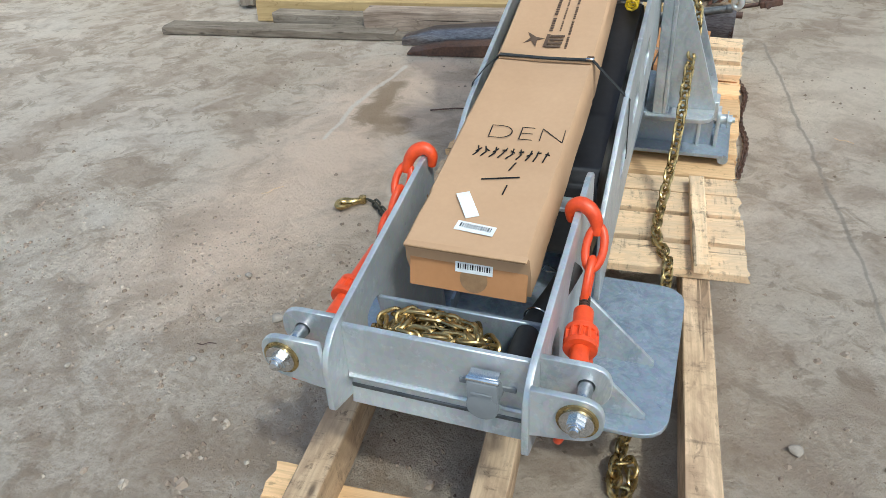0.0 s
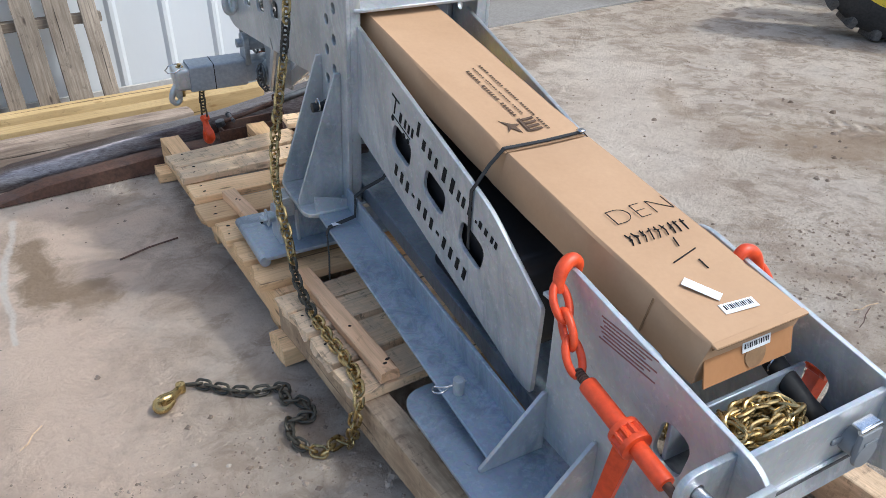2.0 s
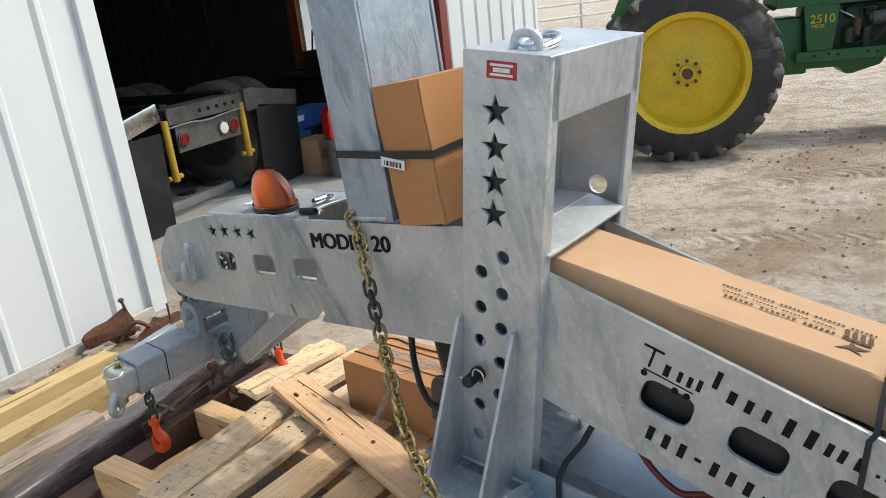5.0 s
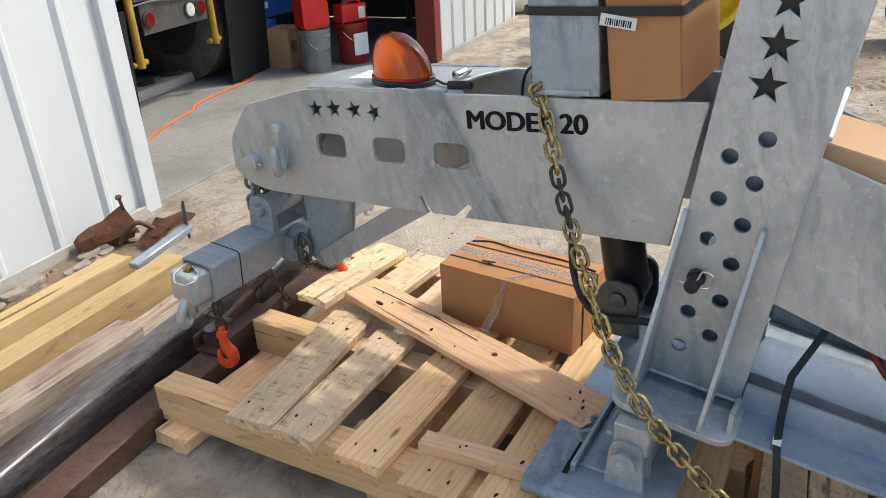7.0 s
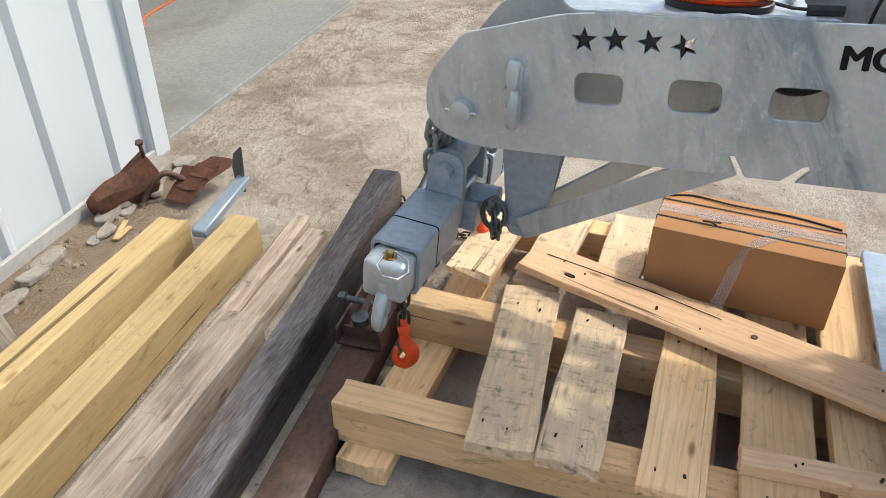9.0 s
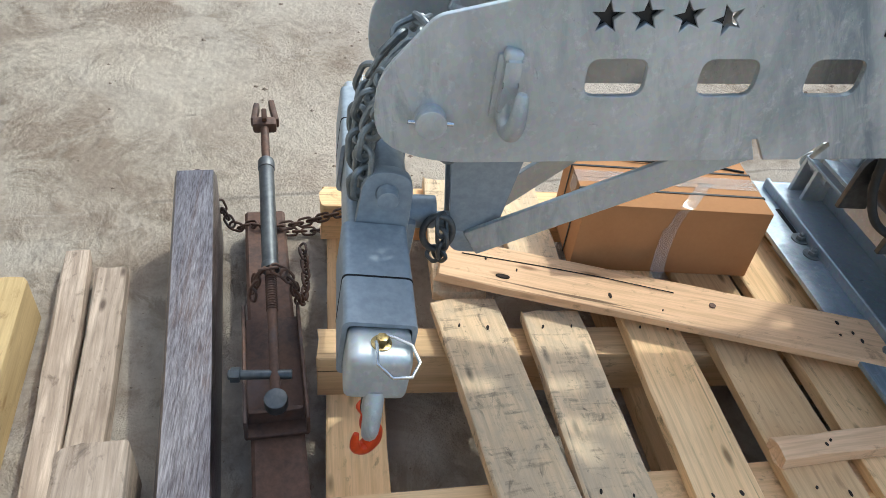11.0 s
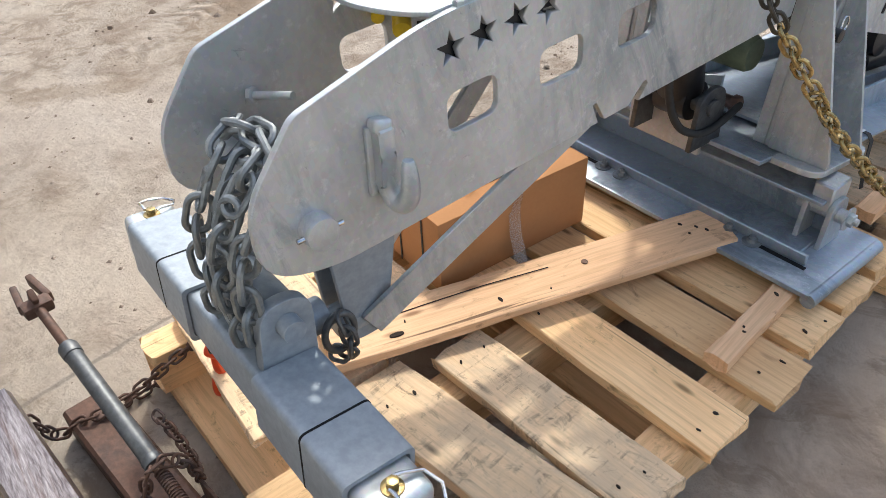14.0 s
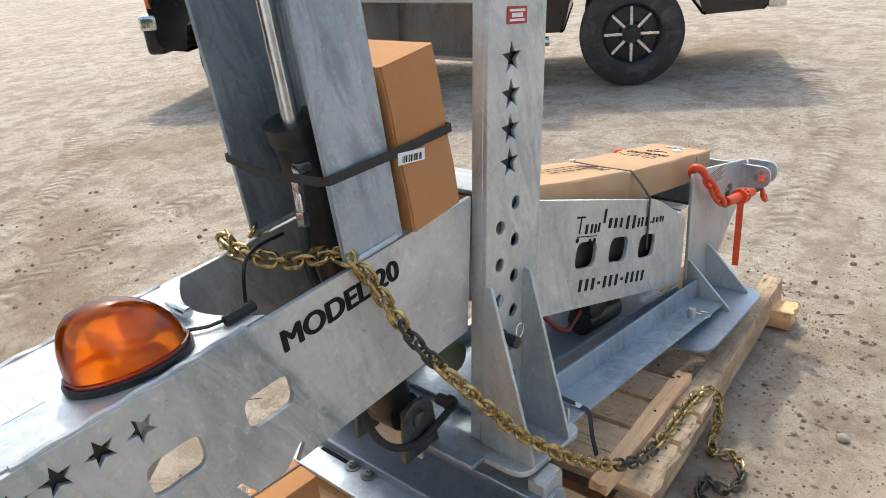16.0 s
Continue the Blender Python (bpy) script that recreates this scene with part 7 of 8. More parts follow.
scrap_pile()
pick = thing("steel_bracket", (0.28, 4.02, 0.0), "blue-grey steel bracket with an upturned blade leaning on the timbers", "bracket")
part("bracket_bar", box((0.36, 0.05, 0.03), 0.004, 1, pose(0.16, 3.92, 0.150, 0, -4, 9)), ZINC_DARK, pick)
part("bracket_blade", prism([(0.0, -0.055), (0.062, -0.045), (0.072, 0.02), (0.045, 0.085), (-0.02, 0.135), (-0.012, 0.05)], 0.010, pose(0.33, 3.948, 0.165, 90, 0, 60)), DARK_STEEL, pick)
rngs = random.Random(21)
for i in range(24):
    q = -0.10 - i * 0.085 + rngs.uniform(-.03, .03)
    r = rngs.uniform(0.02, 0.055) if i not in (2, 4) else 0.085
    out = [(r * rngs.uniform(0.75, 1.2) * math.cos(k * 0.785) * 1.5, r * rngs.uniform(0.6, 1.1) * math.sin(k * 0.785)) for k in range(8)]
    bm = prism(out, r * rngs.uniform(0.35, 0.6), None, 0.004)
    for v in bm.verts:
        v.co += 0.12 * r * noise.noise_vector(v.co * 25 + Vector((i, 0, 0)))
    x, y = 0.695 + q * 0.991 + 0.03, 4.650 + q * 0.1305 - 0.105 - rngs.uniform(0.0, 0.09) * (r < 0.08)
    tagged(part("rock", bm, STONE, None, "", pose(x, y, r * 0.20, rngs.uniform(-8, 8), rngs.uniform(-8, 8), rngs.uniform(-20, 35)), smooth=False), "flat broken piece of concrete at the foot of the wall", "rock", "rubble along the wall")
for k, (x, y, L, a) in enumerate(((0.075, 4.335, 0.15, 28), (0.060, 4.310, 0.10, 12))):
    tagged(part("splinter", box((L, 0.020, 0.006), 0.002, 1, pose(x, y, 0.005, 4, 3, a)), YELLOW_WOOD), "pale yellow wood splinter lying on the dirt", "splinter", "splinters by the timbers")

stick = part("twig", tube([(-0.895, 2.261, 0.006), (-0.78, 2.305, 0.008), (-0.66, 2.336, 0.006)], 0.004, 6), RUST)
tagged(stick, "thin dark stick lying on the dirt", "stick")

for k, (x, y, L, a) in enumerate(((1.32, 0.62, 0.16, 20), (1.38, 0.66, 0.12, -10), (1.05, 1.62, 0.10, 40), (1.30, 1.30, 0.07, 75), (-0.55, -0.15, 0.09, 30), (-1.25, 1.35, 0.10, 50), (-0.95, 0.45, 0.06, 10), (0.95, 2.35, 0.08, -30))):
    m = pose(x, y, 0.004, 0, 0, a)
    s = part("straw", tube([m @ Vector((q * L, 0.006 * math.sin(5 * q), 0.002 * math.sin(7 * q))) for q in (-0.5, -0.2, 0.1, 0.5)], 0.0018, 5), PALLET_OLD if k % 2 else RUST)
    tagged(s, "dry straw or thin twig lying on the dirt", "twig", "straws on the ground")

for k, (x, y, r) in enumerate(((-0.80, 0.62, 0.020), (-0.98, 0.56, 0.011), (-0.95, 0.38, 0.012), (0.70, 0.52, 0.018), (-1.02, 0.80, 0.012), (-1.30, 0.25, 0.010), (1.15, 1.05, 0.013))):
    bm = bmesh.new()
    bmesh.ops.create_icosphere(bm, subdivisions=2, radius=r)
    for v in bm.verts:
        v.co *= 1 + 0.45 * noise.noise(v.co * 60 + Vector((k, 3, 0)))
        v.co.z *= 0.6
    tagged(part("stone", bm, STONE, None, "", pose(x, y, r * 0.25)), "small grey stone lying on the dirt", "stone", "stones on the dirt")

# ---- shed ----
SHED = Matrix.Translation((0.695, 4.650, 0)) @ pose(0, 0, 0, 0, 0, 7.5)
DOOR, RIGHT, LEFT, HIGH, DEEP = 3.74, 6.30, -9.02, 4.2, 11.0


def ribbed_wall(name, x0, x1, label, face=-1, m=SHED, rib=0.316, first=None):
    """Sheet metal wall with raised ribs, standing along x; its outer face towards -y."""
    t = thing(name, m @ Vector((x0, 0, 0)), label, "wall", kind="structure")
    prof = [(x0, 0.0)]
    x = x0 + 0.05 if first is None else first - rib * int((first - x0) / rib)
    while x < x1 - 1e-6:
        for dx, dy in ((0.0, 0.0), (0.022, -0.022), (0.044, -0.022), (0.068, 0.0)):
            if x + dx < x1:
                prof.append((x + dx, dy))
        x += rib
    prof.append((x1, 0.0))
    poly = prof + [(x1, 0.09), (x0, 0.09)]
    bm = prism(poly, HIGH, m @ pose(0, 0, HIGH / 2 + 0.02))
    part("cladding", bm, WALL_WHITE, t, smooth=False)
    part("base_flashing", box((x1 - x0, 0.02, 0.06), 0.003, 1, m @ pose((x0 + x1) / 2, -0.028, 0.02)), CONCRETE, t)
    return t


wl = ribbed_wall("wall_front_left", LEFT, 0.0, "white ribbed sheet metal shed wall", first=-0.340)
part("corner_trim", box((0.11, 0.14, HIGH), 0.004, 1, SHED @ pose(-0.045, 0.03, HIGH / 2 + 0.005)), WALL_WHITE, wl)
wr = ribbed_wall("wall_front_right", DOOR + 0.14, RIGHT, "white ribbed sheet metal shed wall beyond the door")
part("door_post", box((0.14, 0.20, HIGH), 0.006, 1, SHED @ pose(DOOR + 0.065, 0.05, HIGH / 2 + 0.004)), SHED_RED, wr, "dark red steel door post")
# back wall, sides and roof hold the shed's shade in their colour
tagged(part("wall_back", box((RIGHT - LEFT, 0.1, HIGH), 0.0, 1, SHED @ pose((RIGHT + LEFT) / 2, DEEP, HIGH / 2 + 0.02)), SHED_DARK), "back wall of the shed, its shade put into a near-black colour", "wall", kind="structure")
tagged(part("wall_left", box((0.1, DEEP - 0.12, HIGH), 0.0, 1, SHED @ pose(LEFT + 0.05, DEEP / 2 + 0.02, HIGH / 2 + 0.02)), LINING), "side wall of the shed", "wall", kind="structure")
WY0, WY1, WZ0, WZ1 = 3.02, 3.72, 0.94, 1.85      # window in the right wall
side = [box((0.1, y1 - y0, z1 - z0), 0.0, 1, SHED @ pose(RIGHT - 0.05, (y0 + y1) / 2, (z0 + z1) / 2 + 0.02)) for y0, y1, z0, z1 in ((0.08, WY0, 0, HIGH), (WY1, DEEP - 0.04, 0, HIGH), (WY0, WY1, 0, WZ0), (WY0, WY1, WZ1, HIGH))]
wside = thing("wall_right", SHED @ Vector((RIGHT, 3, 0)), "side wall of the shed with a window", "wall", kind="structure")
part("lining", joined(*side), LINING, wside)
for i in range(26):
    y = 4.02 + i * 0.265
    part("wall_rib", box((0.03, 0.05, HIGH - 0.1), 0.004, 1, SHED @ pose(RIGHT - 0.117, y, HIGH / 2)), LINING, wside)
win = thing("window_1", SHED @ Vector((RIGHT, 3.1, WZ0)), "dusty shed window in an orange wooden frame", "window", kind="structure")
for y, w in ((WY1 + 0.085, 0.17), (WY0 - 0.05, 0.10)):
    part("window_frame", box((0.05, w, WZ1 - WZ0 + 0.2), 0.004, 1, SHED @ pose(RIGHT - 0.128, y, (WZ0 + WZ1) / 2)), FRAME_WOOD, win)
part("window_sill", box((0.10, WY1 - WY0 - 0.01, 0.09), 0.004, 1, SHED @ pose(RIGHT - 0.15, (WY0 + WY1) / 2, WZ0 - 0.05)), FRAME_WOOD, win)
part("pane", box((0.006, WY1 - WY0 - 0.02, WZ1 - WZ0 - 0.02), 0.0, 1, SHED @ pose(RIGHT - 0.05, (WY0 + WY1) / 2, (WZ0 + WZ1) / 2 + 0.02)), DUSTY_PANE, win)
tagged(part("ceiling", box((RIGHT - LEFT + 0.3, DEEP + 0.4, 0.08), 0.0, 1, SHED @ pose((RIGHT + LEFT) / 2, DEEP / 2, HIGH + 0.07)), SHED_DARK), "roof of the shed, out of view, its shade put into the colour", "roof", kind="structure")
# unseen panel; its depth is set to keep sky light out of the shed
tagged(part("lintel", box((DOOR + 0.2, 0.12, 1.05), 0.004, 1, SHED @ pose(DOOR / 2, 0.045, HIGH - 0.515)), WALL_WHITE), "white panel over the shed door, out of view, holding back sky light", "wall", kind="structure")
tagged(part("shed_floor", box((RIGHT - LEFT - 0.3, DEEP - 0.1, 0.03), 0.004, 1, SHED @ pose((RIGHT + LEFT) / 2, DEEP / 2 - 0.03, 0.001)), SHED_FLOOR), "grey concrete floor slab of the shed", "floor", kind="structure")
outlet = thing("outlet_box", SHED @ Vector((-1.20, -0.05, 1.0)), "small grey outlet box on the white wall", "outlet box")
part("outlet_body", box((0.08, 0.05, 0.13), 0.006, 2, SHED @ pose(-1.20, -0.047, 1.0)), GREY_PLASTIC, outlet)
part("outlet_cover", box((0.07, 0.012, 0.11), 0.004, 2, SHED @ pose(-1.20, -0.078, 1.0)), GREY_PLASTIC, outlet)

# old pallets that lean on the wall
for k, (x, lean) in enumerate(((-1.93, 15), (-3.13, 17))):
    t = thing("leaning_pallet", SHED @ Vector((x, -0.4, 0)), "old weathered grey pallet leaning on the shed wall", "pallet", "pallets along the wall")
    m = SHED @ Matrix.Translation((x, -0.46, 0.02)) @ pose(0, 0, 0, -lean, 0, 0)
    for i in range(7):
        w = 0.085 + 0.04 * ((i * 7 + k) % 3) / 2
        a, b = m @ Vector((-0.5 + i * 0.165, 0, 0.0)), m @ Vector((-0.5 + i * 0.165 + 0.01 * (i % 2), 0, 1.18))
        bd = board(t, a, b, w, 0.02, GREY_WOOD, "slat")
        tan = (b - a).normalized()
        xx = (SHED.to_3x3() @ Vector((1, 0, 0)))
        mm = Matrix((tan, xx, tan.cross(xx))).transposed().to_4x4()
        mm.translation = (a + b) / 2
        bd.matrix_parent_inverse = world_of(t).inverted()
        bd.matrix_basis = mm
    for z in (0.06, 0.58, 1.10):
        a, b = m @ Vector((-0.56, 0.055, z)), m @ Vector((0.56, 0.055, z))
        board(t, a, b, 0.07, 0.05, GREY_WOOD, "runner")

# ---- lorry in the shed ----
LM = Matrix.Translation((2.32, 6.17, 0)) @ pose(0, 0, 0, 0, 0, 12.6) @ Matrix.Translation((-0.105, 0.17, 0))


def wheel(parent, m, r, w, rim_r, tyre_mat, rim_mat, lugs=0, name="wheel", depth=0.06):
    """A wheel on its own y axis, outer face towards -y."""
    prof = [(rim_r, -w / 2), (rim_r + 0.02, -w / 2 - 0.004), (r * 0.93, -w / 2 + 0.01), (r - 0.012, -w * 0.40)]
    for k in range(5 if not lugs else 1):
        c = 0.0 if lugs else (k - 2) * w * 0.16
        e = w * 0.36 if lugs else w * 0.062
        prof += [(r - (0.0 if lugs else 0.012), c - e - 0.002), (r, c - e), (r, c + e), (r - (0.0 if lugs else 0.012), c + e + 0.002)]
    prof += [(r - 0.012, w * 0.40), (r * 0.93, w / 2 - 0.01), (rim_r, w / 2)]
    wh = part(name, lathe(prof, 48, m @ pose(0, 0, 0, -90, 0, 0)), tyre_mat, parent)
    part("rim", lathe([(0.0, -w / 2 + depth), (rim_r * 0.35, -w / 2 + depth), (rim_r * 0.42, -w / 2 + depth + 0.02), (rim_r * 0.88, -w / 2 + depth + 0.03), (rim_r * 0.93, -w / 2 + 0.02), (rim_r, -w / 2 + 0.0), (rim_r + 0.012, -w / 2 - 0.004), (rim_r + 0.012, w / 2), (0.0, w / 2)], 40, m @ pose(0, 0, 0, -90, 0, 0)), rim_mat, wh)
    if lugs:
        lm = mesh_of(box((0.066, w * 0.62, 0.085), 0.012, 2), "tread_lug", LUG_DUST)
        for i in range(lugs):
            for sgn in (-1, 1):
                a = 360 / lugs * (i + (0.5 if sgn > 0 else 0))
                ob = new("tread_lug", lm)
                ob.matrix_basis = m @ pose(0, 0, 0, 0, a, 0) @ pose(0, sgn * w * 0.25, r + 0.002, sgn * -9, 0, sgn * 38)
                under(ob, wh)
    return wh


lorry = thing("lorry", LM @ Vector((0, 0.5, 0)), "rear of a dark flatbed lorry chassis parked in the shed", "lorry")
for x in (-0.40, 0.40):
    part("frame_rail", box((0.09, 4.2, 0.26), 0.01, 1, LM @ pose(x + 0.15, 2.0, 0.90)), BLACK_PAINT, lorry)
part("rear_crossmember", joined(box((0.95, 0.03, 0.12), 0.004, 1, LM @ pose(0.15, -0.17, 0.925)), box((0.95, 0.22, 0.02), 0.003, 1, LM @ pose(0.15, -0.08, 0.990))), DIRTY_STEEL, lorry)
for i in range(5):
    part("frame_hole", cyl(0.018, 0.008, 'Y', 16, 0.0, LM @ pose(0.05 + 0.11 * i, -0.187, 0.93)), BLACK_INK, lorry)
tail = part("light_panel", box((0.80, 0.02, 0.22), 0.004, 1, LM @ pose(0.145, -0.16, 0.735)), DIRTY_STEEL, lorry)
for x, mt in ((-0.19, RED_LENS), (0.31, WHITE_PLASTIC), (0.45, RED_LENS)):
    part("lamp_ring", cyl(0.064, 0.02, 'Y', 24, 0.004, LM @ pose(x, -0.176, 0.73)), DARK_STEEL, tail)
    part("tail_lamp", cyl(0.052, 0.03, 'Y', 24, 0.006, LM @ pose(x, -0.18, 0.73)), mt, tail)
part("wire_loom", tube(smooth_path([LM @ Vector(p) for p in ((-0.36, -0.185, 0.845), (-0.1, -0.19, 0.855), (0.12, -0.19, 0.835), (0.3, -0.19, 0.85), (0.6, -0.185, 0.86))], 6), 0.007, 8), GREY_PLASTIC, tail)
for x in (-0.36, 0.60):
    part("bumper_post", joined(cyl(0.03, 0.50, 'Z', 16, 0.006, LM @ pose(x, -0.17, 0.66)), cyl(0.022, 0.16, 'X', 14, 0.004, LM @ pose(x + 0.02, -0.14, 0.44))), DULL_YELLOW, lorry)
part("chrome_arm", box((0.75, 0.07, 0.15), 0.012, 2, LM @ pose(-0.82, -0.20, 0.92, 0, -12, 0)), CHROME, lorry, "chrome mud flap bracket")
part("grey_arm", joined(box((0.66, 0.06, 0.15), 0.012, 2, LM @ pose(1.09, -0.19, 0.885, 0, 9, 0)), box((0.17, 0.07, 0.20), 0.008, 1, LM @ pose(0.70, -0.19, 0.92))), DIRTY_STEEL, lorry)
for x in (-0.77, 1.10):
    part("mud_flap", box((0.64, 0.014, 0.80), 0.004, 1, LM @ pose(x, -0.17, 0.43, 4, 0, 0)), FLAP, lorry)
for x in (-0.98, -0.66, 0.98, 1.30):
    for y in (0.47, 1.75):
        wheel(lorry, LM @ pose(x, y, 0.54, 0, 0, 90 if x > 0 else -90), 0.54, 0.27, 0.28, LUG_DUST, DARK_STEEL)
part("deck_bed", box((2.3, 3.2, 0.10), 0.01, 1, LM @ pose(0, 4.2, 1.30)), BLACK_PAINT, lorry)
kerb = thing("floor_ramp", LM @ Vector((0.62, 0.45, 0)), "low concrete wheel ramp with steel handles on the shed floor", "ramp")
part("ramp_block", box((1.25, 0.26, 0.09), 0.02, 2, LM @ pose(0.62, 0.45, 0.06)), CONCRETE, kerb)
for x in (-0.15, 0.22):
    part("ramp_handle", cyl(0.020, 0.20, 'Y', 14, 0.004, LM @ pose(x + 0.45, 0.41, 0.125, -12, 0, 20)), RUST, kerb)


def bucket(x, y, r, h, mat, lid, label):
    t = thing("bucket", (x, y, 0.015), label, "bucket", "buckets by the door")
    part("bucket_body", lathe([(0.0, 0.0), (r * 0.86, 0.0), (r * 0.88, 0.01), (r * 0.97, h * 0.84), (r * 1.04, h * 0.84), (r * 1.04, h * 0.88), (r, h * 0.89), (r * 1.02, h)], 32, pose(x, y, 0.016)), mat, t)
    part("bucket_lid", lathe([(0.0, 0.004), (r * 0.9, 0.004), (r * 0.94, 0.016), (r * 1.05, 0.016), (r * 1.06, -0.02)], 32, pose(x, y, 0.016 + h)), lid, t)
    part("bail_handle", tube([(x - r * math.cos(a) * 1.03, y - 0.02 - r * math.sin(a) * 0.8, 0.016 + h * 0.84 - 0.12 * math.sin(a)) for a in np.linspace(0, math.pi, 14)], 0.004, 6), CHROME, t)
    return t


bucket(3.72, 5.99, 0.150, 0.37, GREY_PLASTIC, GREY_PLASTIC, "grey plastic bucket with a closed lid")
bk2 = bucket(4.14, 5.87, 0.150, 0.37, DARK_RED_PLASTIC, DARK_RED_PLASTIC, "dark red oil bucket with a white label")
part("paper_label", box((0.16, 0.006, 0.2), 0.0, 1, pose(4.08, 5.722, 0.21, 0, 0, -18)), WHITE_LABEL, bk2)


def jerry_can(x, y, z, w, h, label, spout):
    t = thing("fuel_can", (x, y, z), label, "fuel can", "fuel cans")
    m = pose(x, y, z, 0, 0, -20)
    if not spout:
        part("can_body", joined(box((w, w * 0.6, h * 0.80), 0.02, 3, m @ pose(0, 0, h * 0.40)), box((w * 0.5, w * 0.2, 0.03), 0.01, 2, m @ pose(w * 0.12, 0, h * 0.93)), box((0.03, w * 0.2, 0.05), 0.008, 2, m @ pose(w * 0.34, 0, h * 0.84))), RED_PLASTIC, t)
        part("can_label", box((w * 0.26, 0.003, h * 0.5), 0.0, 1, m @ pose(w * 0.28, -w * 0.302, h * 0.40)), WHITE_LABEL, t, "white warning label")
        part("cap", cyl(0.03, 0.035, 'Z', 18, 0.004, m @ pose(-w * 0.2, 0, h * 0.86)), DIRTY_STEEL, t)
        return t
    part("can_body", prism(rounded([(-w / 2, 0), (w / 2, 0), (w / 2, h * 0.68), (w * 0.10, h * 0.95), (-w * 0.22, h * 0.95), (-w / 2, h * 0.75)], 0.03), w * 0.62, m @ across_y(0), 0.012), RED_PLASTIC, t)
    part("can_handle", tube(smooth_path([m @ Vector(p) for p in ((w * 0.38, 0, h * 0.72), (w * 0.30, 0, h * 0.90), (0.0, 0, h * 1.03), (-w * 0.15, 0, h * 0.95))], 5), 0.015, 10), RED_PLASTIC, t)
    part("spout", cyl(0.014, 0.16, 'Z', 14, 0.002, m @ pose(-w * 0.16, 0, h * 1.06, 0, -10, 0)), TRACTOR_YELLOW, t, "yellow spout")
    return t


jerry_can(3.72, 5.99, 0.402, 0.27, 0.36, "red plastic fuel can with yellow spout on a bucket", True)
jerry_can(4.14, 5.87, 0.402, 0.28, 0.21, "small red plastic fuel can on a bucket", False)
for x, y, z0, w, h, mat, lab in ((3.81, 6.43, 0.016, 0.34, 0.36, CARD, "brown cardboard box on the shed floor"), (3.69, 6.72, 0.016, 0.42, 0.42, BLUE_PLASTIC, "blue printed carton on the shed floor"), (3.99, 6.87, 0.438, 0.80, 0.20, BLUE_PLASTIC, "wide blue carton stacked on another carton"), (4.17, 6.89, 0.016, 0.42, 0.42, BLACK_PAINT, "black storage crate behind the buckets")):
    t = thing("shed_box", (x, y, z0), lab, "box", "boxes in the shed")
    part("box_body", box((w, 0.28, h), 0.006, 2, pose(x, y, z0 + h / 2, 0, 0, 10)), mat, t)
    if mat is not BLACK_PAINT:
        part("box_label", box((w * 0.3, 0.004, h * 0.3), 0.0, 1, pose(x, y, z0 + h / 2, 0, 0, 10) @ pose(-w * 0.25, -0.143, 0.02)), WHITE_LABEL if mat is BLUE_PLASTIC else CARD_EDGE, t)
RM = SHED @ pose(5.75, 1.85, 0.016, 0, 0, -90)
rack = thing("tool_rack", RM @ Vector((0, 0, 0)), "dark shelving with tools and cans in the shed", "shelf")
for x in (-0.75, 0.0, 0.75):
    part("rack_post", box((0.06, 0.06, 2.2), 0.004, 1, RM @ pose(x, -0.20, 1.10)), DARK_STEEL, rack)
for z in (0.45, 0.95, 1.45, 1.95):
    part("rack_shelf", box((1.6, 0.45, 0.03), 0.003, 1, RM @ pose(0, 0, z)), DARK_STEEL, rack)
rr_ = random.Random(5)
for z in (0.466, 0.966, 1.466):
    for i in range(7):
        h = rr_.uniform(0.10, 0.30)
        mt = rr_.choice((SHED_DARK, ENGINE_DARK, BLACK_PAINT, BENCH_WOOD, SHED_RED, SHED_DARK))
        tt = thing("stored_box", RM @ Vector((-0.62 + i * 0.2, 0, z)), "small stored carton or can on the dark shelving", "box", "things on the shelving")
        part("box_body", box((rr_.uniform(0.10, 0.16), 0.2, h), 0.006, 1, RM @ pose(-0.62 + i * 0.2, 0.02, z + h / 2, 0, 0, rr_.uniform(-10, 10))), mt, tt)
for i, (x, L) in enumerate(((-0.62, 0.20), (-0.48, 0.14), (-0.36, 0.26), (-0.22, 0.17), (0.25, 0.22))):
    tt = thing("hanging_wrench", RM @ Vector((x, -0.24, 1.43)), "bright steel hand tool hung on the shelving", "tool", "tools on the shelving")
    part("tool_shank", joined(box((0.018, 0.008, L), 0.003, 1, RM @ pose(x, -0.236, 1.42 - L / 2)), cyl(0.022, 0.012, 'Y', 14, 0.003, RM @ pose(x, -0.236, 1.42 - L))), CHROME, tt)
bench = thing("work_bench", SHED @ Vector((5.85, 3.4, 0.016)), "dark wooden work bench below the shed window", "bench")
part("bench_top", box((0.55, 1.1, 0.05), 0.005, 1, SHED @ pose(5.87, 3.35, 0.79)), BENCH_WOOD, bench)
for x in (5.65, 6.09):
    for y in (2.86, 3.84):
        part("bench_leg", box((0.08, 0.08, 0.75), 0.004, 1, SHED @ pose(x, y, 0.391)), BENCH_WOOD, bench)
crate = thing("tool_crate", SHED @ Vector((5.9, 3.2, 0.816)), "dark wooden crate on the work bench", "crate")
part("crate_body", box((0.30, 0.42, 0.30), 0.008, 1, SHED @ pose(5.9, 3.18, 0.967)), BENCH_WOOD, crate)
for y in (3.06, 3.2, 3.3):
    part("tool_handle", cyl(0.012, 0.3, 'Z', 10, 0.003, SHED @ pose(5.9, y, 1.25, 8, 4, 0)), BLACK_PAINT, crate)
cord = thing("extension_cord", (2.0, 5.0, 0.02), "orange extension cord winding over the concrete floor", "cord")
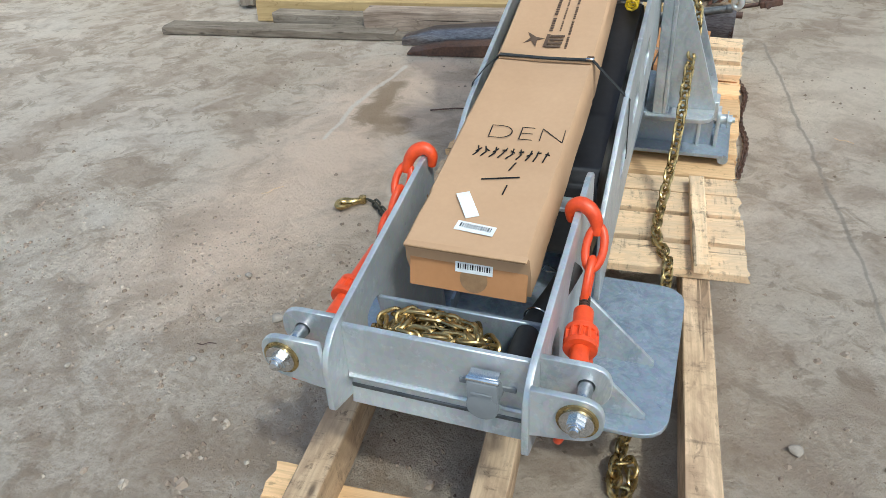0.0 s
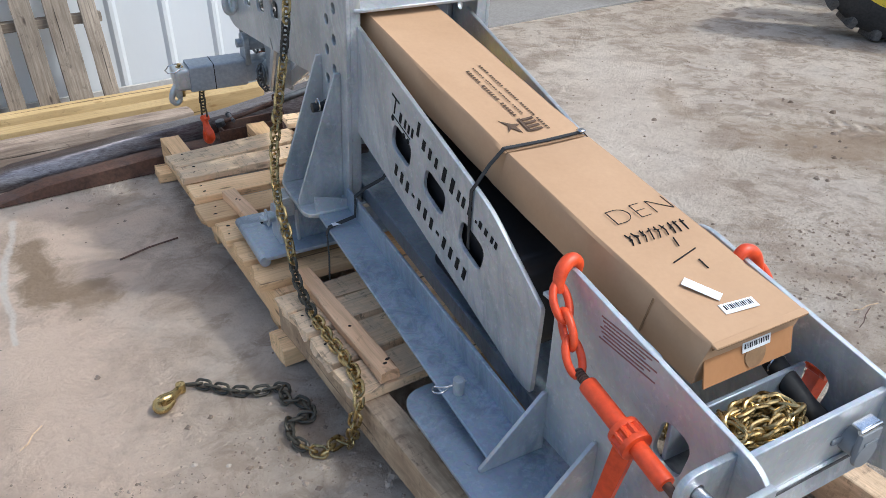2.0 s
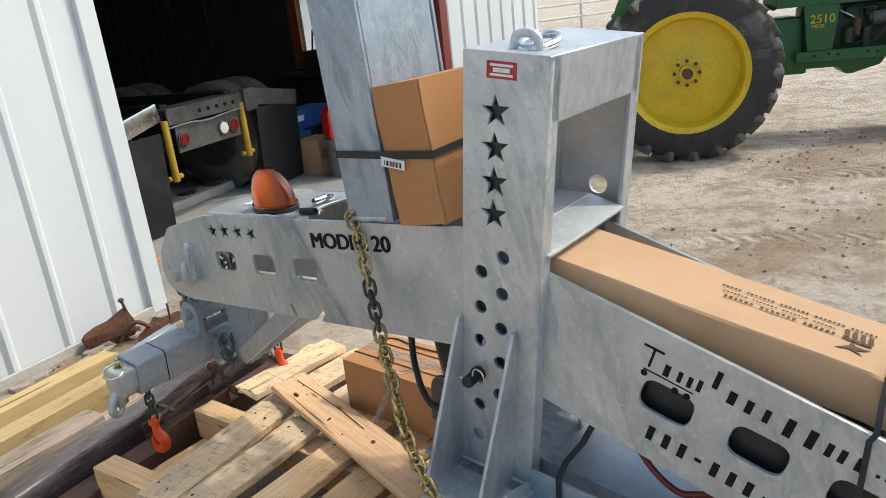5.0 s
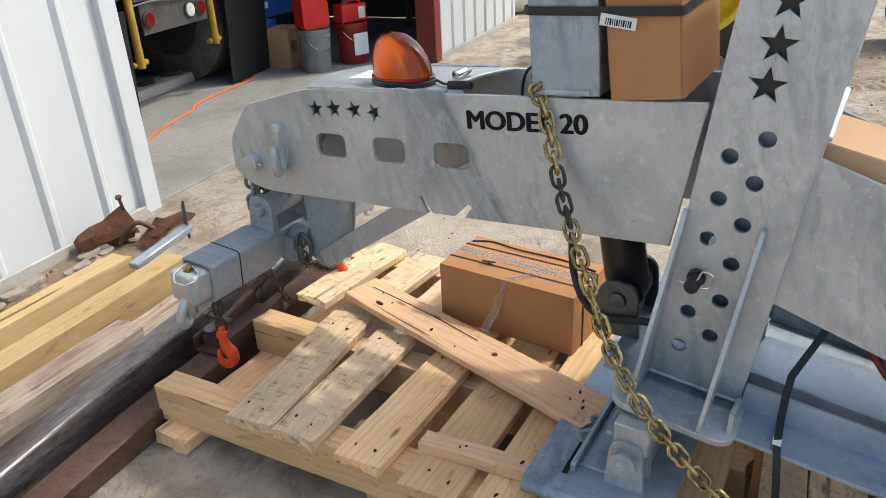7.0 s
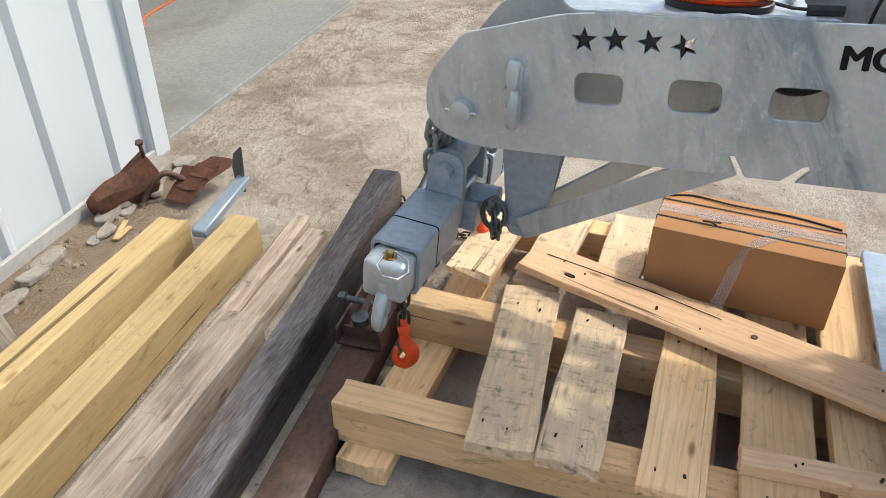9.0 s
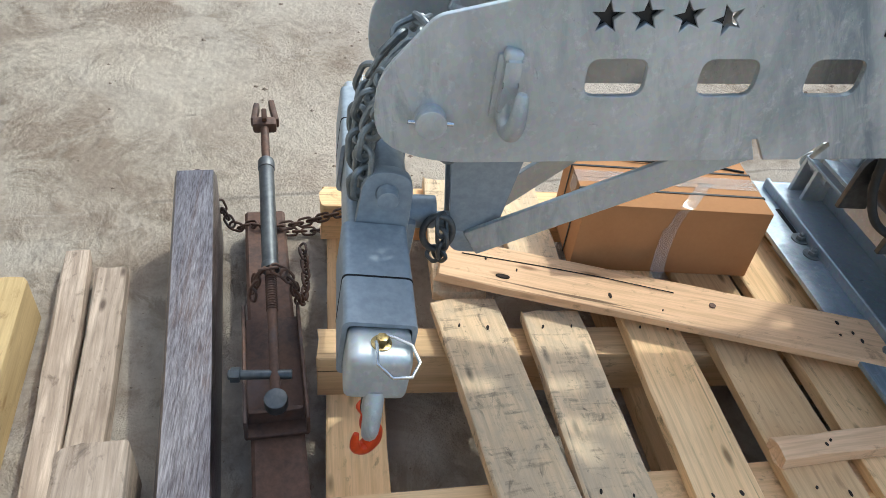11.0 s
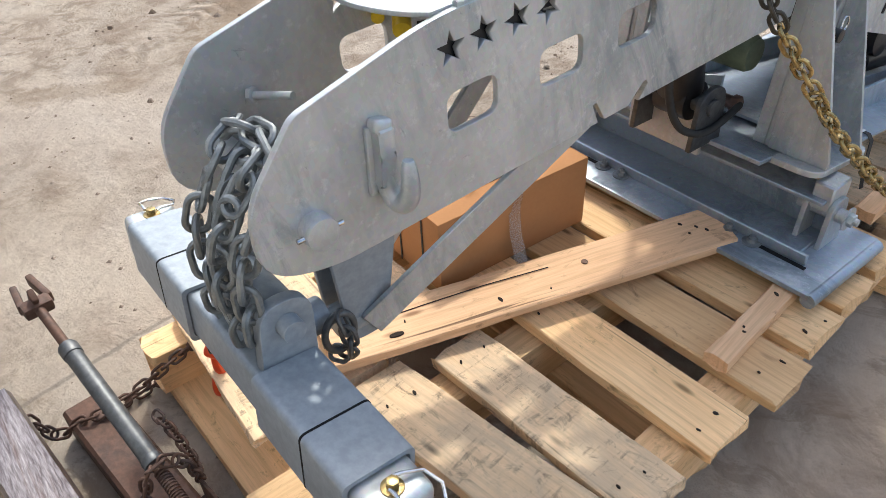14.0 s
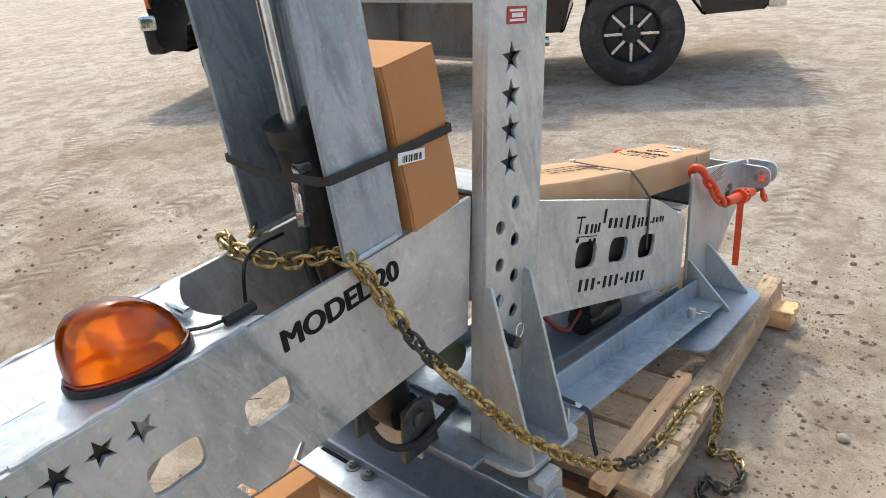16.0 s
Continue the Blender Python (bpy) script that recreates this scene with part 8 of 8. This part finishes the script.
part("cord_line", tube(smooth_path([(0.95, 5.35, 0.024), (1.3, 5.55, 0.024), (1.75, 5.82, 0.024), (2.15, 5.98, 0.024), (2.33, 6.11, 0.024), (2.75, 6.22, 0.024), (3.15, 6.31, 0.024), (3.4, 6.5, 0.024)], 10), 0.008, 8), ORANGE_CORD, cord)
for x, y, rz, lab in ((7.35, 5.75, 60, "white plastic drum lying on its side"), (7.75, 5.55, 100, "second white drum lying by the wall")):
    t = thing("plastic_drum", (x, y, 0), lab, "drum", "drums by the wall")
    part("drum_body", lathe([(0.0, -0.25), (0.14, -0.25), (0.155, -0.23), (0.16, 0.2), (0.17, 0.2), (0.17, 0.25), (0.14, 0.25), (0.13, 0.20), (0.0, 0.20)], 28, pose(x, y, 0.165, 90, 0, rz)), WHITE_PLASTIC, t)

# ---- tractor ----
TF = Vector((0.40, -0.917, 0))          # its forward
TR = Vector((-0.917, -0.40, 0))         # its right, towards the yard
TM = Matrix((TF, -TR, Vector((0, 0, 1)))).transposed().to_4x4()
TM.translation = Vector((5.07, 2.95, 0)) - TR * 0.86


tractor = thing("farm_tractor", (4.95, 2.74, 0), "green farm tractor with yellow wheel rims parked in the yard", "tractor")
for sy in (-1, 1):
    fl = 0 if sy < 0 else 180
    w = wheel(tractor, TM @ pose(0, sy * 0.86, 0.765, 0, 0, fl), 0.74, 0.38, 0.505, TYRE, TRACTOR_YELLOW, 22, "rear_wheel", 0.13)
    part("hub", joined(cyl(0.07, 0.10, 'Y', 24, 0.01, TM @ pose(0, sy * 0.94, 0.765)), cyl(0.13, 0.03, 'Y', 28, 0.004, TM @ pose(0, sy * 0.925, 0.765))), TRACTOR_YELLOW, w)
    for i in range(8):
        a = 2 * math.pi * i / 8
        part("wheel_nut", cyl(0.016, 0.05, 'Y', 6, 0.002, TM @ pose(0.105 * math.cos(a), sy * 0.945, 0.765 + 0.105 * math.sin(a))), RUST, w)
    part("axle_end", cyl(0.045, 0.10, 'Y', 18, 0.004, TM @ pose(0, sy * 0.99, 0.765)), RUST, w)
    wf = wheel(tractor, TM @ pose(2.335, sy * 0.10, 0.295, 0, 0, fl), 0.295, 0.15, 0.150, TYRE, TRACTOR_YELLOW, 0, "front_wheel", 0.06)
    part("front_hub", cyl(0.05, 0.09, 'Y', 20, 0.006, TM @ pose(2.335, sy * 0.155, 0.295)), TRACTOR_YELLOW, wf)
    part("front_spindle", joined(box((0.06, 0.03, 0.36), 0.006, 1, TM @ pose(2.335, sy * 0.215, 0.46)), cyl(0.03, 0.24, 'Y', 14, 0.004, TM @ pose(2.335, sy * 0.10, 0.295))), TRACTOR_GREEN, tractor)
    part("fender", prism(rounded([(-0.75, 0.95), (-0.55, 1.45), (0.45, 1.5), (0.62, 1.40), (0.50, 1.36), (-0.45, 1.36), (-0.62, 0.92)], 0.05), 0.42, TM @ Matrix.Translation((0, sy * 0.75, 0)) @ across_y(0), 0.01), TRACTOR_GREEN, tractor)
part("axle_housing", cyl(0.12, 1.5, 'Y', 24, 0.01, TM @ pose(0, 0, 0.765)), TRACTOR_GREEN, tractor)
part("transmission", joined(box((1.15, 0.42, 0.50), 0.05, 2, TM @ pose(0.50, 0, 0.85)), box((0.28, 0.40, 0.16), 0.03, 2, TM @ pose(0.98, -0.02, 0.66))), TRACTOR_GREEN, tractor)
part("oil_sump", prism(rounded([(1.10, 0.72), (1.80, 0.72), (1.76, 0.62), (1.52, 0.55), (1.46, 0.55), (1.40, 0.62), (1.10, 0.62)], 0.015), 0.34, TM @ across_y(0), 0.01), TRACTOR_GREEN, tractor)
eng = part("engine_block", joined(box((0.85, 0.30, 0.44), 0.03, 2, TM @ pose(1.50, 0.03, 0.95)), *[box((0.12, 0.05, 0.10), 0.012, 1, TM @ pose(1.33 + 0.16 * i, -0.14, 1.10)) for i in range(3)], cyl(0.05, 0.14, 'Z', 18, 0.01, TM @ pose(1.46, -0.20, 0.90))), ENGINE_DARK, tractor)
part("alternator", joined(cyl(0.065, 0.13, 'X', 22, 0.01, TM @ pose(1.70, -0.20, 1.04)), cyl(0.045, 0.16, 'X', 18, 0.004, TM @ pose(1.70, -0.20, 1.04))), DIRTY_STEEL, eng)
part("oil_filter", cyl(0.045, 0.17, 'Z', 20, 0.01, TM @ pose(1.60, -0.22, 0.88)), BLACK_PAINT, eng)
part("fuel_filter", joined(cyl(0.035, 0.10, 'Z', 18, 0.006, TM @ pose(1.52, -0.23, 0.99)), cyl(0.028, 0.05, 'Z', 16, 0.004, TM @ pose(1.52, -0.23, 0.92))), RUST, eng)
for k, pts in enumerate((((1.33, -0.19, 1.15), (1.45, -0.24, 1.08), (1.52, -0.23, 1.04)), ((1.49, -0.19, 1.15), (1.62, -0.24, 1.12), (1.68, -0.22, 1.10)), ((1.40, -0.20, 0.82), (1.55, -0.25, 0.84), (1.76, -0.22, 0.98)), ((1.66, -0.24, 0.84), (1.74, -0.27, 0.95), (1.80, -0.26, 1.16)))):
    part("fuel_line", tube(smooth_path([TM @ Vector(p) for p in pts], 6), 0.008 if k < 3 else 0.014, 8), CHROME if k == 0 else BLACK_PAINT, eng)
rail = part("side_rail", joined(*[box((1.75, 0.05, 0.10), 0.008, 1, TM @ pose(1.88, sy * 0.27, 0.74)) for sy in (-1, 1)]), TRACTOR_GREEN, tractor)
for i, x in enumerate((1.16, 1.28, 1.36, 1.60, 1.68, 1.98, 2.06)):
    part("rail_hole", cyl(0.012, 0.006, 'Y', 12, 0.0, TM @ pose(x, -0.2955, 0.745 + 0.012 * (i % 2))), BLACK_INK, rail)
hood = part("hood", prism(rounded([(0.80, 1.19), (2.72, 1.19), (2.74, 1.50), (0.80, 1.56)], [0.02, 0.02, 0.12, 0.06]), 0.54, TM @ across_y(0), 0.03), TRACTOR_GREEN, tractor)
part("hood_stripe", box((0.98, 0.006, 0.045), 0.0, 1, TM @ pose(2.16, -0.275, 1.235)), WHITE_PLASTIC, hood, "pale name strip with its letters as dark bars")
for i in range(8):
    part("strip_bar", box((0.022, 0.003, 0.022), 0.0, 1, TM @ pose(1.92 + 0.05 * i, -0.2795, 1.235)), BLACK_INK, hood)
part("side_panel", prism(rounded([(1.06, 1.19), (1.36, 1.185), (1.31, 0.795), (1.10, 0.795)], 0.012), 0.03, TM @ Matrix.Translation((0, -0.265, 0)) @ across_y(0), 0.006), TRACTOR_GREEN, tractor)
lettering("model_number", "2510", 0.105, TM @ pose(1.112, -0.2825, 1.035) @ pose(0, 0, 0, 90, 0, 0), TRACTOR_YELLOW, tractor, "yellow model number")
lettering("fuel_word", "DIESEL", 0.040, TM @ pose(1.125, -0.2825, 0.995) @ pose(0, 0, 0, 90, 0, 0), TRACTOR_YELLOW, tractor, "small yellow lettering")
gr = part("grille", box((0.86, 0.46, 0.40), 0.004, 1, TM @ pose(2.27, 0, 0.99)), BLACK_PAINT, tractor)
for i in range(24):
    part("grille_slat", box((0.020, 0.014, 0.385), 0.003, 1, TM @ pose(1.855 + 0.036 * i, -0.246, 0.99)), TRACTOR_GREEN, gr)
part("front_axle", box((0.20, 0.46, 0.16), 0.02, 1, TM @ pose(2.335, 0, 0.67)), TRACTOR_GREEN, tractor)
part("hanging_lever", joined(box((0.018, 0.02, 0.30), 0.005, 1, TM @ pose(1.80, -0.31, 0.66, 0, 8, 0)), box((0.05, 0.03, 0.10), 0.006, 1, TM @ pose(1.81, -0.31, 0.84)), box((0.05, 0.02, 0.025), 0.005, 1, TM @ pose(1.79, -0.31, 0.52))), RUST, tractor)
part("seat", joined(box((0.45, 0.45, 0.10), 0.03, 2, TM @ pose(0.05, 0, 1.42)), box((0.10, 0.45, 0.40), 0.03, 2, TM @ pose(-0.18, 0, 1.62, 0, -8, 0))), BLACK_PAINT, tractor)
part("steering_wheel", tube([TM @ Vector((0.55 + 0.19 * math.cos(a) * 0.8, 0.19 * math.sin(a), 1.70 + 0.19 * math.cos(a) * 0.6)) for a in np.linspace(0, 2 * math.pi, 24, endpoint=False)], 0.014, 8, True), BLACK_PAINT, tractor)

# ---- pickup ----
PR, PFW = Vector((2.20, -3.60, 0)), Vector((0.872, 0.490, 0))
PL = Vector((-0.490, 0.872, 0))           # its left side, towards the yard
PM = Matrix((PFW, PL, Vector((0, 0, 1)))).transposed().to_4x4()
PM.translation = PR - PL * 0.84
pick_up = thing("pickup_truck", PR, "black crew cab pickup with black and silver spoked wheels", "pickup")
BASE = 3.90
side_p = rounded([(-1.15, 0.62), (-0.62, 0.60), (-0.50, 0.98), (0.50, 0.98), (0.62, 0.52), (BASE - 0.62, 0.52), (BASE - 0.5, 1.0), (BASE + 0.5, 1.0), (BASE + 0.62, 0.55), (BASE + 0.92, 0.58), (BASE + 0.98, 1.10), (BASE + 0.75, 1.28), (BASE - 0.55, 1.36), (BASE - 1.35, 2.0), (0.95, 2.02), (0.80, 1.42), (-1.18, 1.40)], [0.03, 0.02, 0.2, 0.2, 0.02, 0.02, 0.2, 0.2, 0.02, 0.05, 0.1, 0.1, 0.1, 0.2, 0.15, 0.05, 0.04])
body = part("body", prism(side_p, 1.86, PM @ across_y(0), 0.03), CAR_BLACK, pick_up)
GLASS = varied("dark_glass", (0.01, 0.012, 0.013), (0.015, 0.017, 0.018), 3.0, (0.04, 0.06), bumps=0.0)
for x0, x1 in ((1.05, 1.95), (2.05, 2.95)):
    part("side_window", prism(rounded([(x0, 1.44), (x1, 1.44), (x1 - 0.05, 1.92), (x0 + 0.06, 1.92)], 0.06), 0.012, PM @ Matrix.Translation((0, 0.932, 0)) @ across_y(0)), GLASS, body)
    part("door_handle", box((0.18, 0.03, 0.035), 0.01, 2, PM @ pose(x0 + 0.2, 0.945, 1.28)), CHROME, body)
part("step_bar", cyl(0.045, BASE - 1.5, 'X', 16, 0.01, PM @ pose(BASE / 2, 0.90, 0.44)), CHROME, pick_up)
part("rear_bumper", box((0.16, 1.8, 0.20), 0.03, 2, PM @ pose(-1.24, 0, 0.72)), CHROME, pick_up)
part("tow_hitch", joined(box((0.3, 0.07, 0.07), 0.006, 1, PM @ pose(-1.42, 0.2, 0.66)), cyl(0.03, 0.08, 'Z', 16, 0.01, PM @ pose(-1.52, 0.2, 0.73))), CHROME, pick_up)
part("front_bumper", box((0.22, 1.86, 0.30), 0.06, 3, PM @ pose(BASE + 0.98, 0, 0.68)), BLACK_PAINT, pick_up)
part("bumper_trim", box((0.20, 0.35, 0.16), 0.04, 3, PM @ pose(BASE + 0.99, 0.78, 0.86)), CHROME, pick_up)
part("head_lamp", box((0.16, 0.26, 0.26), 0.03, 2, PM @ pose(BASE + 0.90, 0.80, 1.10)), ORANGE_CORD, pick_up, "amber and clear head lamp")
for x in (0.0, BASE):
    for sy in (-1, 1):
        w = wheel(pick_up, PM @ pose(x, sy * 0.84, 0.47, 0, 0, 180 if sy > 0 else 0), 0.47, 0.29, 0.27, TYRE, BLACK_PAINT, 0, "wheel", 0.06)
        for i in range(8):
            a = 360 / 8 * i
            part("spoke", box((0.030, 0.012, 0.17), 0.003, 1, PM @ pose(x, sy * 0.935, 0.47) @ pose(0, 0, 0, 0, a, 0) @ pose(0, 0, 0.165)), CHROME, w)
        part("hub_cap", cyl(0.055, 0.03, 'Y', 20, 0.006, PM @ pose(x, sy * 0.935, 0.47)), BLACK_PAINT, w)

# ---- far things ----
fence = thing("pipe_fence", (16, 16, 0), "white pipe fence far across the yard", "fence")
for i in range(14):
    part("fence_post", cyl(0.05, 1.5, 'Z', 10, 0.0, pose(12 + i * 1.8, 20 - i * 0.9, 0.75)), WHITE_PLASTIC, fence)
for z in (0.5, 0.95, 1.4):
    part("fence_rail", tube([(12, 20, z), (35.4, 8.3, z)], 0.045, 8), WHITE_PLASTIC, fence)
